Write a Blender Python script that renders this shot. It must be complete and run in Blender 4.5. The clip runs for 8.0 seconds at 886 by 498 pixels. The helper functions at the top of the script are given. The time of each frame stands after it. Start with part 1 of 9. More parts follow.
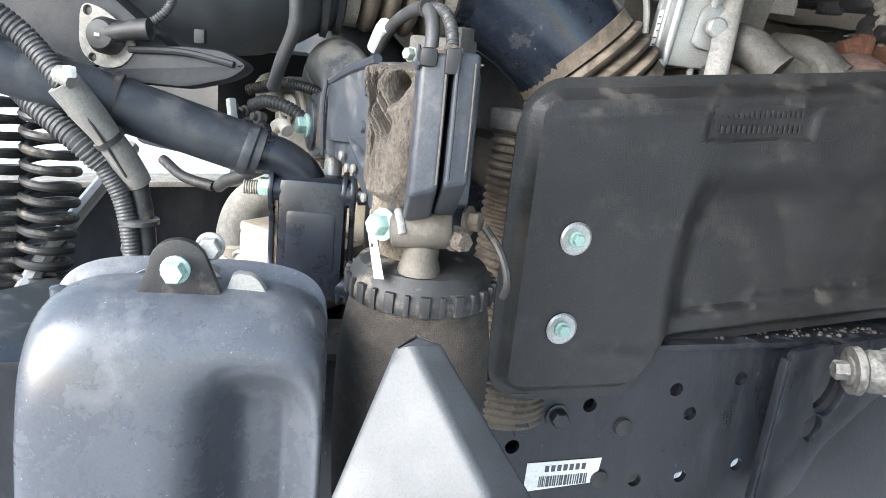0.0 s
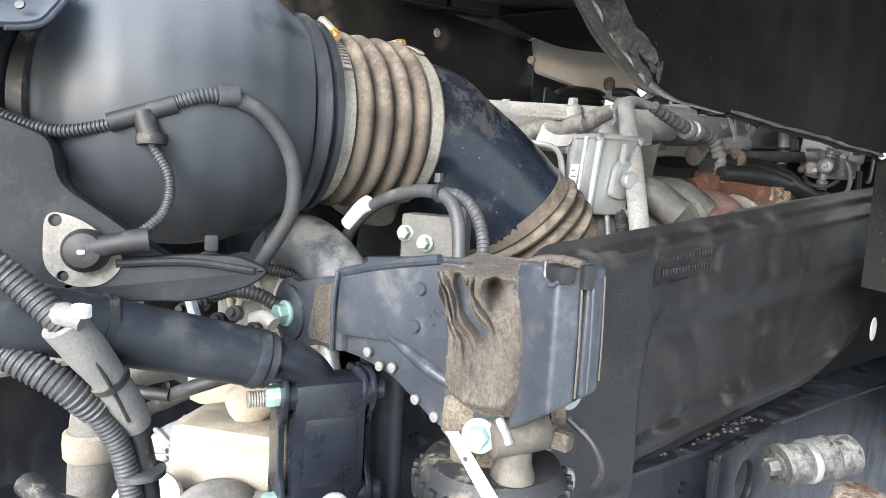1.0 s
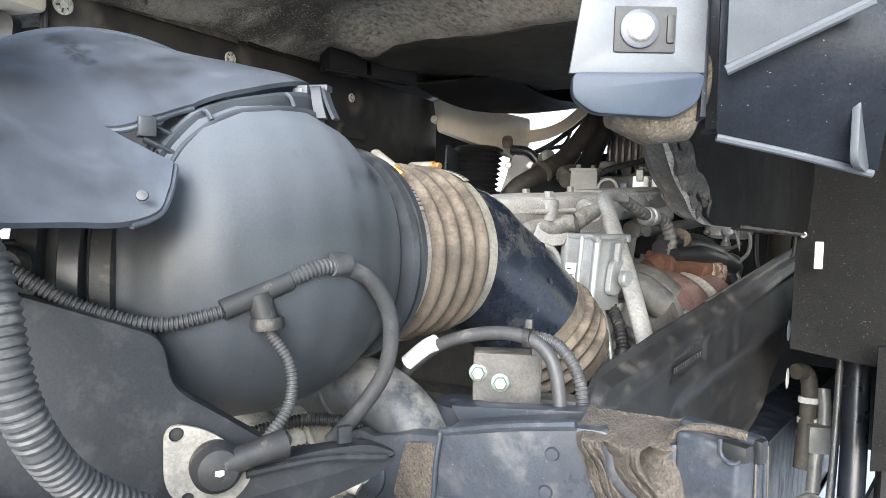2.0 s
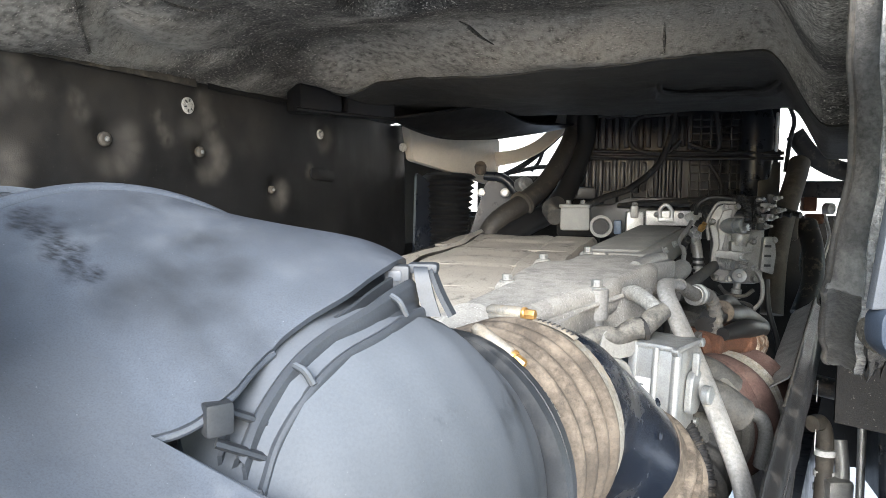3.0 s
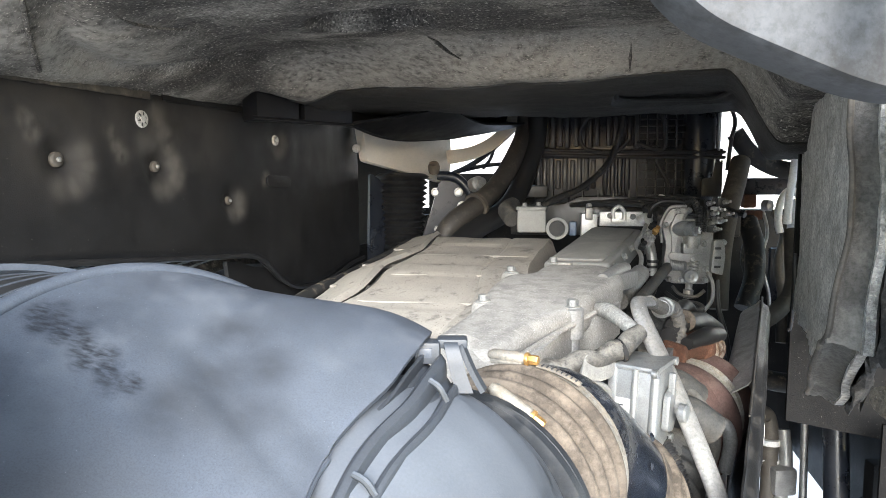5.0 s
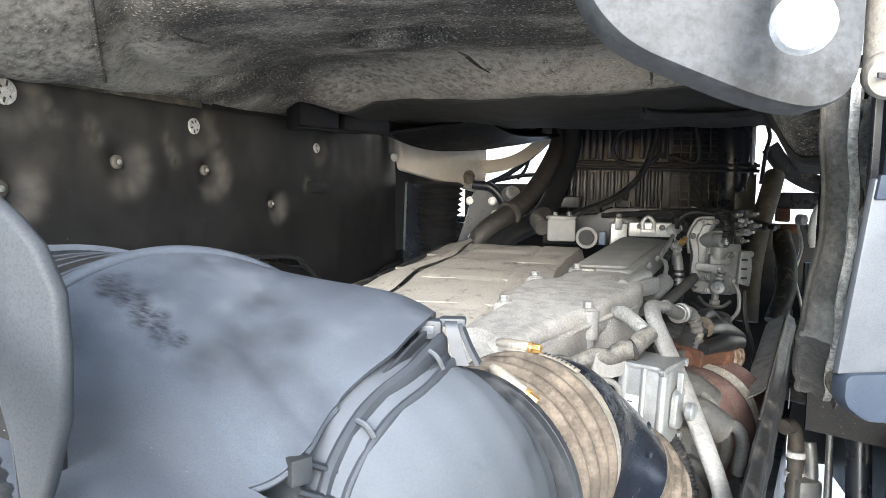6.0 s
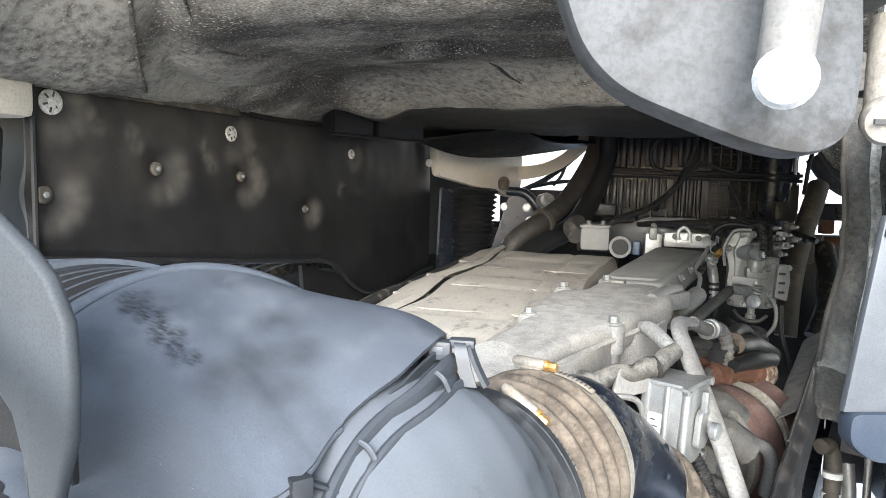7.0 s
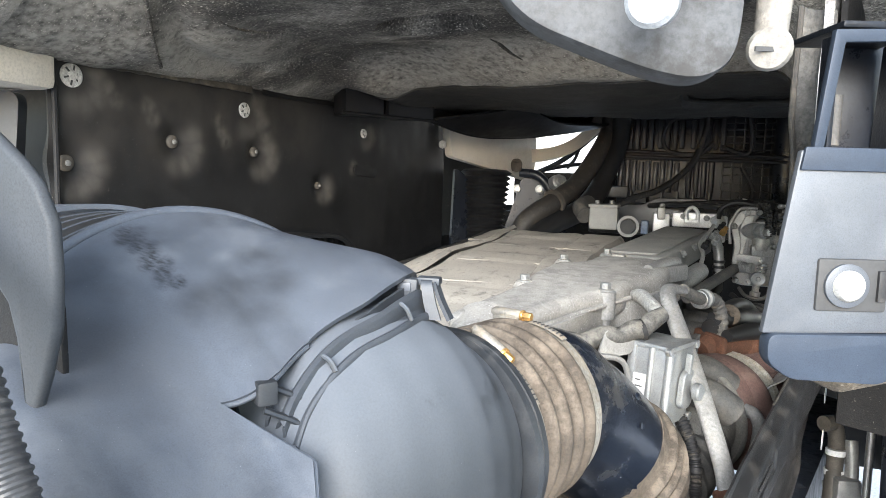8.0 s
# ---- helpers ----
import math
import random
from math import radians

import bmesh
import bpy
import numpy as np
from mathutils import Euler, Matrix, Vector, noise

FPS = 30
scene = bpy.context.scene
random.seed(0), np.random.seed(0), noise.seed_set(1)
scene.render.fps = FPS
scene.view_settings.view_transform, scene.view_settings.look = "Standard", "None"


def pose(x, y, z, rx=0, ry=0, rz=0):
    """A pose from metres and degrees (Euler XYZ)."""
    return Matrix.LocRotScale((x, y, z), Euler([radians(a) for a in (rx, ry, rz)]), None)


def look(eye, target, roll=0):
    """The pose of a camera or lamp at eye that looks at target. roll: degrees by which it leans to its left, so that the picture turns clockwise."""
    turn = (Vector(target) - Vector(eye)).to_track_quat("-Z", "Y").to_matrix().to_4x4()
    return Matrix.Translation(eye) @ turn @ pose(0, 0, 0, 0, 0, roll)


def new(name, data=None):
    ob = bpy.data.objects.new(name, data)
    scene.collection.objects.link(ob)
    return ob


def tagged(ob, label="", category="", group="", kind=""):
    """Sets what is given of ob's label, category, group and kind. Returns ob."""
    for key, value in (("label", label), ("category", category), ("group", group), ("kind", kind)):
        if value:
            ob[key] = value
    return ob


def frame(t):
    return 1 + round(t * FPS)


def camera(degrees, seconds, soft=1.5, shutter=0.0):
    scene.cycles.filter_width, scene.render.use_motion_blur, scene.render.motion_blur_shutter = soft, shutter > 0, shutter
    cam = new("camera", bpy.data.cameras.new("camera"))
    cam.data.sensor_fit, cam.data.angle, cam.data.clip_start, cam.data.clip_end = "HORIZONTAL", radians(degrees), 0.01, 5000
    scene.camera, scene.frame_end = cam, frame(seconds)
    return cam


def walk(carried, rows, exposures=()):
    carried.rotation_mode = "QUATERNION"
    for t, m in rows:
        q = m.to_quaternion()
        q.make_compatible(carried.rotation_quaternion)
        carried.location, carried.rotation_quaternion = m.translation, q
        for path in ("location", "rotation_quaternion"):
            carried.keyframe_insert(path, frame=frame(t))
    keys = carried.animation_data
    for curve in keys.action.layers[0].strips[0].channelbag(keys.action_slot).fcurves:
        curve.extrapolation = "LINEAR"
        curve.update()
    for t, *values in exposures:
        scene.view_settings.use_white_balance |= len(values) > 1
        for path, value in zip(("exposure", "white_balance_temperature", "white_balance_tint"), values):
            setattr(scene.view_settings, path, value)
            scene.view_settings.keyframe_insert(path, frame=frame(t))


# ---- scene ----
cam = camera(66.8, 8.0, soft=0.8)
EV = 1.84
PATH = [
    (0, (-0.019, 0.023, 1.404), (-1.648, 1.051, 0.866), 6.1),
    (0.5, (-0.108, -0.079, 1.423), (-1.526, 1.273, 1.023), 4.5),
    (1, (-0.207, -0.139, 1.461), (-1.414, 1.441, 1.248), 3.4),
    (1.5, (-0.291, -0.193, 1.496), (-1.365, 1.489, 1.354), 2.9),
    (2, (-0.406, -0.232, 1.557), (-1.214, 1.593, 1.435), 1.7),
    (2.2, (-0.446, -0.222, 1.584), (-1.168, 1.639, 1.464), 1.3),
    (3.3, (-0.647, -0.098, 1.728), (-1.227, 1.807, 1.536), 0.2),
    (3.5, (-0.66, -0.092, 1.739), (-1.223, 1.815, 1.53), 0.3),
    (4, (-0.678, -0.113, 1.756), (-1.157, 1.815, 1.523), -0.1),
    (4.5, (-0.678, -0.112, 1.761), (-1.084, 1.832, 1.525), -0.4),
    (5.8, (-0.626, -0.18, 1.738), (-1.109, 1.752, 1.548), 0.3),
    (6, (-0.625, -0.183, 1.746), (-1.157, 1.736, 1.558), 0.6),
    (6.5, (-0.622, -0.187, 1.758), (-1.225, 1.71, 1.571), 1.0),
    (7, (-0.605, -0.183, 1.762), (-1.25, 1.701, 1.573), 1.4),
    (7.5, (-0.602, -0.188, 1.757), (-1.276, 1.685, 1.567), 1.4),
    (8, (-0.55, -0.207, 1.732), (-1.269, 1.647, 1.517), 1.6),
]
walk(cam, [(t, look(eye, target, roll)) for t, eye, target, roll in PATH], [(0, EV), (1, EV), (2.1, EV - 0.08), (3.4, EV + 0.05), (4.6, EV + 0.12), (5.9, EV + 0.16), (6.6, EV + 0.16), (7.4, EV), (8, EV - 0.06)])

# ---- world, sun ----
world = bpy.data.worlds.new("sky")
scene.world = world
world.use_nodes = True
wn = world.node_tree
sky = wn.nodes.new("ShaderNodeTexSky")
sky.sky_type, sky.sun_disc = "NISHITA", False
sky.sun_elevation, sky.sun_rotation = radians(24), radians(168)
sky.dust_density, sky.air_density, sky.ozone_density = 1.2, 1.3, 1.5
wn.links.new(sky.outputs[0], wn.nodes["Background"].inputs[0])
wn.nodes["Background"].inputs[1].default_value = 0.14
sun = new("sun", bpy.data.lights.new("sun", "SUN"))
sun.data.energy, sun.data.angle, sun.data.color = 3.2, radians(48), (0.915, 0.95, 1.0)
sun.matrix_world = look((0.02, -1.6, 2.31), (-0.4, 0.4, 1.4))


# ---- materials ----
def surf(name, base, rough=0.6, metal=0.0, vary=0.25, scale=14.0, bump=0.15, grain=220.0, dust=None, dust_amount=0.0, speck=None, speck_amount=0.0, stretch=(1, 1, 1), patch=None, patch_at=(0.5, 0.65), patch_scale=5.0, lying=(-0.2, 0.9, 0.25), grit=None):
    """Colour with variation at two scales, fine relief, dust on top faces (on the elbow, painted sky light) and small
    specks.
    """
    m = bpy.data.materials.new(name)
    m.use_nodes = True
    t = m.node_tree
    n, l = t.nodes, t.links
    b = n["Principled BSDF"]
    b.inputs["Metallic"].default_value = metal
    co = n.new("ShaderNodeTexCoord")
    mp = n.new("ShaderNodeMapping")
    mp.inputs["Scale"].default_value = stretch
    l.new(co.outputs["Object"], mp.inputs[0])

    def noi(sc, det=8, rg=0.68):
        k = n.new("ShaderNodeTexNoise")
        k.inputs["Scale"].default_value, k.inputs["Detail"].default_value, k.inputs["Roughness"].default_value = sc, det, rg
        l.new(mp.outputs[0], k.inputs["Vector"])
        return k.outputs[0]

    def ramp(src, a, bb, lo, hi):
        k = n.new("ShaderNodeMapRange")
        k.inputs[1].default_value, k.inputs[2].default_value, k.inputs[3].default_value, k.inputs[4].default_value = a, bb, lo, hi
        l.new(src, k.inputs[0])
        return k.outputs[0]

    def mix(fac, a, bb):
        k = n.new("ShaderNodeMix")
        k.data_type = "RGBA"
        l.new(fac, k.inputs[0])
        for s, v in ((6, a), (7, bb)):
            if isinstance(v, tuple):
                k.inputs[s].default_value = (*v, 1)
            else:
                l.new(v, k.inputs[s])
        return k.outputs[2]

    big, fine = noi(scale), noi(grain, 4, 0.7)
    dark = tuple(c * (1 - vary) for c in base)
    light = tuple(min(1, c * (1 + vary)) for c in base)
    col = mix(ramp(big, 0.3, 0.7, 0, 1), dark, light)
    col = mix(ramp(fine, 0.52, 0.30, 0, 0.5), col, tuple(c * 0.75 for c in dark))
    col = mix(ramp(fine, 0.58, 0.74, 0, 0.25), col, light)
    if patch:
        col = mix(ramp(noi(patch_scale, 7, 0.65), patch_at[0], patch_at[1], 0, 0.85), col, patch)
    r = ramp(big, 0.3, 0.7, max(0.05, rough - 0.1), min(1, rough + 0.12))
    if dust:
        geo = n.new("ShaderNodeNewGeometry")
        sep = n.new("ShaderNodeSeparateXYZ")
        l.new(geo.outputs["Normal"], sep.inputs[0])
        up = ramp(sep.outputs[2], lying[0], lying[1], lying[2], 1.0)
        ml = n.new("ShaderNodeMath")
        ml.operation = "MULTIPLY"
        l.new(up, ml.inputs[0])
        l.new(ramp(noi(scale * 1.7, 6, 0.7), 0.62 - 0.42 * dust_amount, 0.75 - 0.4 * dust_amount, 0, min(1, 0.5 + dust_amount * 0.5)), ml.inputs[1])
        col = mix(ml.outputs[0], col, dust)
        k = n.new("ShaderNodeMix")
        l.new(ml.outputs[0], k.inputs[0])
        l.new(r, k.inputs[2])
        k.inputs[3].default_value = 0.95
        r = k.outputs[0]
    if speck:
        col = mix(ramp(noi(grain * 0.9, 2, 0.5), 0.72 - 0.2 * speck_amount, 0.76 - 0.2 * speck_amount, 0, 0.85), col, speck)
    k = min(0.26, 0.05 + 0.26 * bump) if grit is None else grit
    for src, lo, hi, part_of in ((fine, 0.36, 0.64, 1.0), (noi(scale * 3.7), 0.38, 0.62, 0.4)):
        sc = n.new("ShaderNodeVectorMath")
        sc.operation = "SCALE"
        l.new(col, sc.inputs[0])
        l.new(ramp(src, lo, hi, 1 - k * part_of, 1 + 0.75 * k * part_of), sc.inputs["Scale"])
        col = sc.outputs[0]
    l.new(col, b.inputs["Base Color"])
    l.new(r, b.inputs["Roughness"])
    if bump:
        add = n.new("ShaderNodeMath")
        add.operation = "ADD"
        l.new(fine, add.inputs[0])
        l.new(big, add.inputs[1])
        bp = n.new("ShaderNodeBump")
        bp.inputs["Strength"].default_value, bp.inputs["Distance"].default_value = bump, 0.004
        l.new(add.outputs[0], bp.inputs["Height"])
        l.new(bp.outputs[0], b.inputs["Normal"])
    return m


DUST = (0.33, 0.28, 0.21)
PALE = (0.42, 0.40, 0.36)
M = dict(
    concrete=surf("yard_concrete", (0.52, 0.527, 0.535), 0.9, vary=0.15, scale=1.2, grain=60, bump=0.2),
    plastic=surf("dark_plastic", (0.026, 0.029, 0.033), 0.38, vary=0.25, scale=18, grain=800, bump=0.08, dust=(0.10, 0.10, 0.10), dust_amount=0.2),
    plastic_gloss=surf("glossy_dark_plastic", (0.066, 0.073, 0.087), 0.27, vary=0.15, scale=9, grain=500, bump=0.03, dust=(0.16, 0.165, 0.175), dust_amount=0.2, speck=(0.3, 0.3, 0.3), speck_amount=0.0),
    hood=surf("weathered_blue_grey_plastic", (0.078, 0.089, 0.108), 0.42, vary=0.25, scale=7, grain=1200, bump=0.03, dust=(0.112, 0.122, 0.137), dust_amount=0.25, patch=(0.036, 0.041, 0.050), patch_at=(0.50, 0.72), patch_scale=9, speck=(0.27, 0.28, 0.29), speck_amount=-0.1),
    black=surf("black_painted_steel", (0.016, 0.019, 0.026), 0.3, vary=0.3, scale=16, grain=500, bump=0.04, dust=(0.10, 0.10, 0.10), dust_amount=0.1),
    frame=surf("chassis_paint", (0.012, 0.0135, 0.0175), 0.34, vary=0.35, scale=18, grain=300, bump=0.10, dust=(0.040, 0.042, 0.047), dust_amount=0.3, speck=(0.12, 0.12, 0.12), speck_amount=-0.12, patch=(0.030, 0.032, 0.036), patch_at=(0.55, 0.75), patch_scale=16, stretch=(1, 1, 0.35)),
    shield=surf("heat_shield_coating", (0.0185, 0.018, 0.0185), 0.38, vary=0.4, scale=10, grain=420, bump=0.3, dust=(0.11, 0.098, 0.085), dust_amount=0.22, speck=(0.10, 0.09, 0.08), speck_amount=-0.1, patch=(0.030, 0.026, 0.023), patch_at=(0.5, 0.75), patch_scale=4),
    bracket=surf("bracket_steel", (0.040, 0.046, 0.057), 0.34, vary=0.3, scale=18, grain=500, bump=0.02, dust=(0.19, 0.18, 0.17), dust_amount=0.25, speck=(0.22, 0.21, 0.20), speck_amount=-0.1, patch=(0.075, 0.079, 0.087), patch_at=(0.55, 0.8), patch_scale=14),
    dirt=surf("caked_dirt", (0.17, 0.143, 0.11), 0.98, vary=0.4, scale=40, grain=420, bump=0.8, speck=(0.30, 0.265, 0.22), speck_amount=0.3),
    rubber=surf("black_rubber", (0.022, 0.022, 0.023), 0.55, vary=0.25, scale=30, grain=500, bump=0.08, dust=DUST, dust_amount=0.2),
    hose=surf("grey_corrugated_hose", (0.048, 0.049, 0.051), 0.5, vary=0.25, scale=30, grain=500, bump=0.05, dust=(0.20, 0.195, 0.185), dust_amount=0.2),
    tan=surf("dusty_tan_rubber", (0.080, 0.064, 0.049), 0.85, vary=0.35, scale=16, grain=380, bump=0.16, dust=(0.25, 0.205, 0.160), dust_amount=0.45, patch=(0.045, 0.037, 0.030), patch_at=(0.55, 0.70), patch_scale=18),
    spring=surf("dusty_fabric_rubber", (0.046, 0.038, 0.031), 0.85, vary=0.3, scale=22, grain=700, bump=0.6, dust=(0.12, 0.102, 0.083), dust_amount=0.35, stretch=(1, 1, 1.6), grit=0.35),
    navy=surf("blue_black_painted_pipe", (0.016, 0.021, 0.032), 0.2, vary=0.5, scale=9, grain=300, bump=0.03, dust=(0.20, 0.19, 0.17), dust_amount=0.25, speck=(0.20, 0.19, 0.18), speck_amount=0.0),
    bolt=surf("green_zinc_bolt", (0.34, 0.50, 0.45), 0.5, 0.2, vary=0.2, scale=60, grain=600, bump=0.1, dust=(0.40, 0.42, 0.38), dust_amount=0.2),
    steel=surf("zinc_steel", (0.48, 0.48, 0.47), 0.42, 0.75, vary=0.25, scale=60, grain=500, bump=0.15, dust=DUST, dust_amount=0.15),
    brass=surf("brass_screw", (0.55, 0.33, 0.12), 0.4, 0.7, vary=0.3, scale=80, bump=0.1),
    galv=surf("galvanised_pipe", (0.30, 0.295, 0.285), 0.62, 0.3, vary=0.18, scale=34, grain=300, bump=0.25, dust=(0.36, 0.345, 0.315), dust_amount=0.35, patch=(0.20, 0.195, 0.185), patch_at=(0.52, 0.7), patch_scale=45, speck=(0.45, 0.45, 0.44), speck_amount=0.1),
    alu=surf("cast_aluminium", (0.36, 0.355, 0.34), 0.45, 0.4, vary=0.25, scale=24, grain=500, bump=0.10, dust=(0.36, 0.345, 0.315), dust_amount=0.3, patch=(0.14, 0.135, 0.127), patch_at=(0.56, 0.72), patch_scale=34),
    grey_alu=surf("bright_die_cast", (0.36, 0.37, 0.37), 0.42, 0.5, vary=0.14, scale=30, grain=600, bump=0.06, dust=(0.34, 0.325, 0.30), dust_amount=0.25),
    sand=surf("sand_cast_dusty", (0.31, 0.297, 0.275), 0.9, 0.0, vary=0.16, scale=18, grain=420, bump=0.4, dust=(0.43, 0.412, 0.378), dust_amount=0.5, speck=(0.66, 0.65, 0.62), speck_amount=0.3),
    rocker=surf("dusty_rocker_cover", (0.15, 0.14, 0.126), 0.78, vary=0.25, scale=16, grain=420, bump=0.2, dust=(0.47, 0.432, 0.375), dust_amount=0.78, patch=(0.12, 0.11, 0.097), patch_at=(0.55, 0.66), patch_scale=18, stretch=(1, 0.6, 1), speck=(0.09, 0.082, 0.072), speck_amount=0.3),
    engine=surf("grimy_engine_iron", (0.085, 0.082, 0.078), 0.6, 0.2, vary=0.35, scale=20, grain=360, bump=0.2, dust=(0.19, 0.175, 0.15), dust_amount=0.4),
    rust=surf("rusty_iron", (0.155, 0.066, 0.045), 0.9, 0.1, vary=0.45, scale=34, grain=380, bump=0.5, dust=(0.30, 0.2, 0.15), dust_amount=0.25),
    orange=surf("orange_rust", (0.105, 0.046, 0.027), 0.9, 0.1, vary=0.45, scale=30, grain=380, bump=0.3, patch=(0.20, 0.135, 0.10), patch_at=(0.58, 0.7), patch_scale=30),
    foam=surf("cab_floor_insulation", (0.080, 0.075, 0.068), 0.85, vary=0.6, scale=8, grain=330, bump=1.0, speck=(0.50, 0.47, 0.42), speck_amount=0.5, patch=(0.34, 0.32, 0.285), patch_at=(0.46, 0.60), patch_scale=5, stretch=(0.7, 1.3, 1), grit=0.7),
    liner=surf("arch_liner_felt", (0.0165, 0.0165, 0.0172), 0.5, vary=0.3, scale=9, grain=520, bump=0.2, speck=(0.26, 0.25, 0.23), speck_amount=0.04, patch=(0.034, 0.033, 0.032), patch_at=(0.55, 0.80), patch_scale=6),
    liner_dusty=surf("grey_dusty_liner", (0.50, 0.485, 0.455), 0.95, vary=0.35, scale=30, grain=260, bump=1.0, patch=(0.31, 0.292, 0.265), patch_at=(0.5, 0.66), patch_scale=22, speck=(0.6, 0.58, 0.54), speck_amount=0.3),
    cream=surf("cream_painted_steel", (0.60, 0.55, 0.47), 0.5, vary=0.08, scale=12, grain=300, bump=0.04, dust=(0.45, 0.40, 0.32), dust_amount=0.15, patch=(0.45, 0.40, 0.33), patch_at=(0.6, 0.75), patch_scale=16),
    white=surf("white_cab_paint", (0.72, 0.71, 0.69), 0.4, vary=0.08, scale=9, bump=0.04),
    paper=surf("white_label", (0.78, 0.78, 0.76), 0.7, vary=0.05, scale=40, bump=0.03),
    ink_and_hole=surf("print_and_hole_black", (0.05, 0.05, 0.05), 0.7, vary=0.1, bump=0.0),
    grey=surf("grey_moulded_plastic", (0.062, 0.066, 0.071), 0.45, vary=0.15, scale=16, grain=800, bump=0.1),
    beige=surf("dusty_grey_fitting", (0.24, 0.225, 0.20), 0.75, vary=0.25, scale=40, grain=420, bump=0.2, dust=(0.42, 0.39, 0.33), dust_amount=0.4),
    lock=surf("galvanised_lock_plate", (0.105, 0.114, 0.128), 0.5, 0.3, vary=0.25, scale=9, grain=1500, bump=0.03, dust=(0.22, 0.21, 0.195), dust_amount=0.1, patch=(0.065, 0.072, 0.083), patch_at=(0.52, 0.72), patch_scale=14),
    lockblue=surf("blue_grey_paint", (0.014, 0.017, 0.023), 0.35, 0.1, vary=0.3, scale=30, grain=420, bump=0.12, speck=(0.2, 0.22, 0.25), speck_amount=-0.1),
    yellow=surf("yellow_plastic", (0.55, 0.36, 0.04), 0.5, bump=0.05),
    tyre=surf("tyre_rubber", (0.028, 0.028, 0.028), 0.8, vary=0.3, scale=30, bump=0.3, dust=(0.2, 0.19, 0.17), dust_amount=0.4),
    blueplug=surf("blue_plastic", (0.11, 0.15, 0.22), 0.45, bump=0.05),
)


# ---- mesh tools ----
def V(*a):
    return Vector(a)


def thing(name, at, label, category, group="", kind=""):
    ob = new(name)
    ob.empty_display_size = 0.02
    ob.location = at
    return tagged(ob, label, category, group, kind)


def part(name, bm, mat, parent=None, label="", sharp=38):
    """Links a bmesh, given in world places, as one mesh object under parent."""
    base = Vector((0, 0, 0))
    p = parent
    while p is not None:
        base += p.location
        p = p.parent
    bmesh.ops.recalc_face_normals(bm, faces=bm.faces)
    bm.normal_update()
    xs = [v.co.copy() for v in bm.verts]
    low = Vector((sum(v.x for v in xs), sum(v.y for v in xs), 0)) / len(xs)
    low.z = min(v.z for v in xs)
    bmesh.ops.translate(bm, verts=bm.verts, vec=-low)
    me = bpy.data.meshes.new(name)
    bm.to_mesh(me)
    bm.free()
    me.materials.append(M[mat])
    me.polygons.foreach_set("use_smooth", [True] * len(me.polygons))
    me.set_sharp_from_angle(angle=radians(sharp))
    ob = new(name, me)
    ob.parent = parent
    ob.location = low - base
    if label:
        ob["label"] = label
    return ob


def solo(name, bm, mat, label, category, group="", kind="", sharp=38):
    return tagged(part(name, bm, mat, None, "", sharp), label, category, group, kind)


def axes(d, up=(0, 0, 1)):
    """Right, up and ahead for the direction d."""
    d = Vector(d).normalized()
    up = Vector(up)
    if abs(d.dot(up.normalized())) > 0.97:
        up = Vector((0, 1, 0)) if abs(d.y) < 0.9 else Vector((1, 0, 0))
    r = d.cross(up).normalized()
    return r, r.cross(d).normalized(), d


def ring(bm, c, r, u, a, b, seg, power=2.0):
    out = []
    for i in range(seg):
        t = 2 * math.pi * i / seg
        cs, sn = math.cos(t), math.sin(t)
        x = math.copysign(abs(cs) ** (2 / power), cs)
        y = math.copysign(abs(sn) ** (2 / power), sn)
        out.append(bm.verts.new(c + r * (a * x) + u * (b * y)))
    return out


def skin(bm, rings, caps=True):
    for p, q in zip(rings, rings[1:]):
        k = len(p)
        for i in range(k):
            bm.faces.new((p[i], p[(i + 1) % k], q[(i + 1) % k], q[i]))
    if caps:
        bm.faces.new(rings[0][::-1])
        bm.faces.new(rings[-1])


def curve_points(pts, n):
    """Points on a smooth line through pts."""
    p = [Vector(q) for q in pts]
    if len(p) == 2:
        return [p[0].lerp(p[1], i / n) for i in range(n + 1)]
    p = [p[0] * 2 - p[1]] + p + [p[-1] * 2 - p[-2]]
    out = []
    for i in range(1, len(p) - 2):
        a, b, c, d = p[i - 1:i + 3]
        for k in range(n):
            t = k / n
            out.append(0.5 * (2 * b + (c - a) * t + (2 * a - 5 * b + 4 * c - d) * t * t + (3 * b - 3 * c + d - a) * t ** 3))
    return out + [p[-2]]


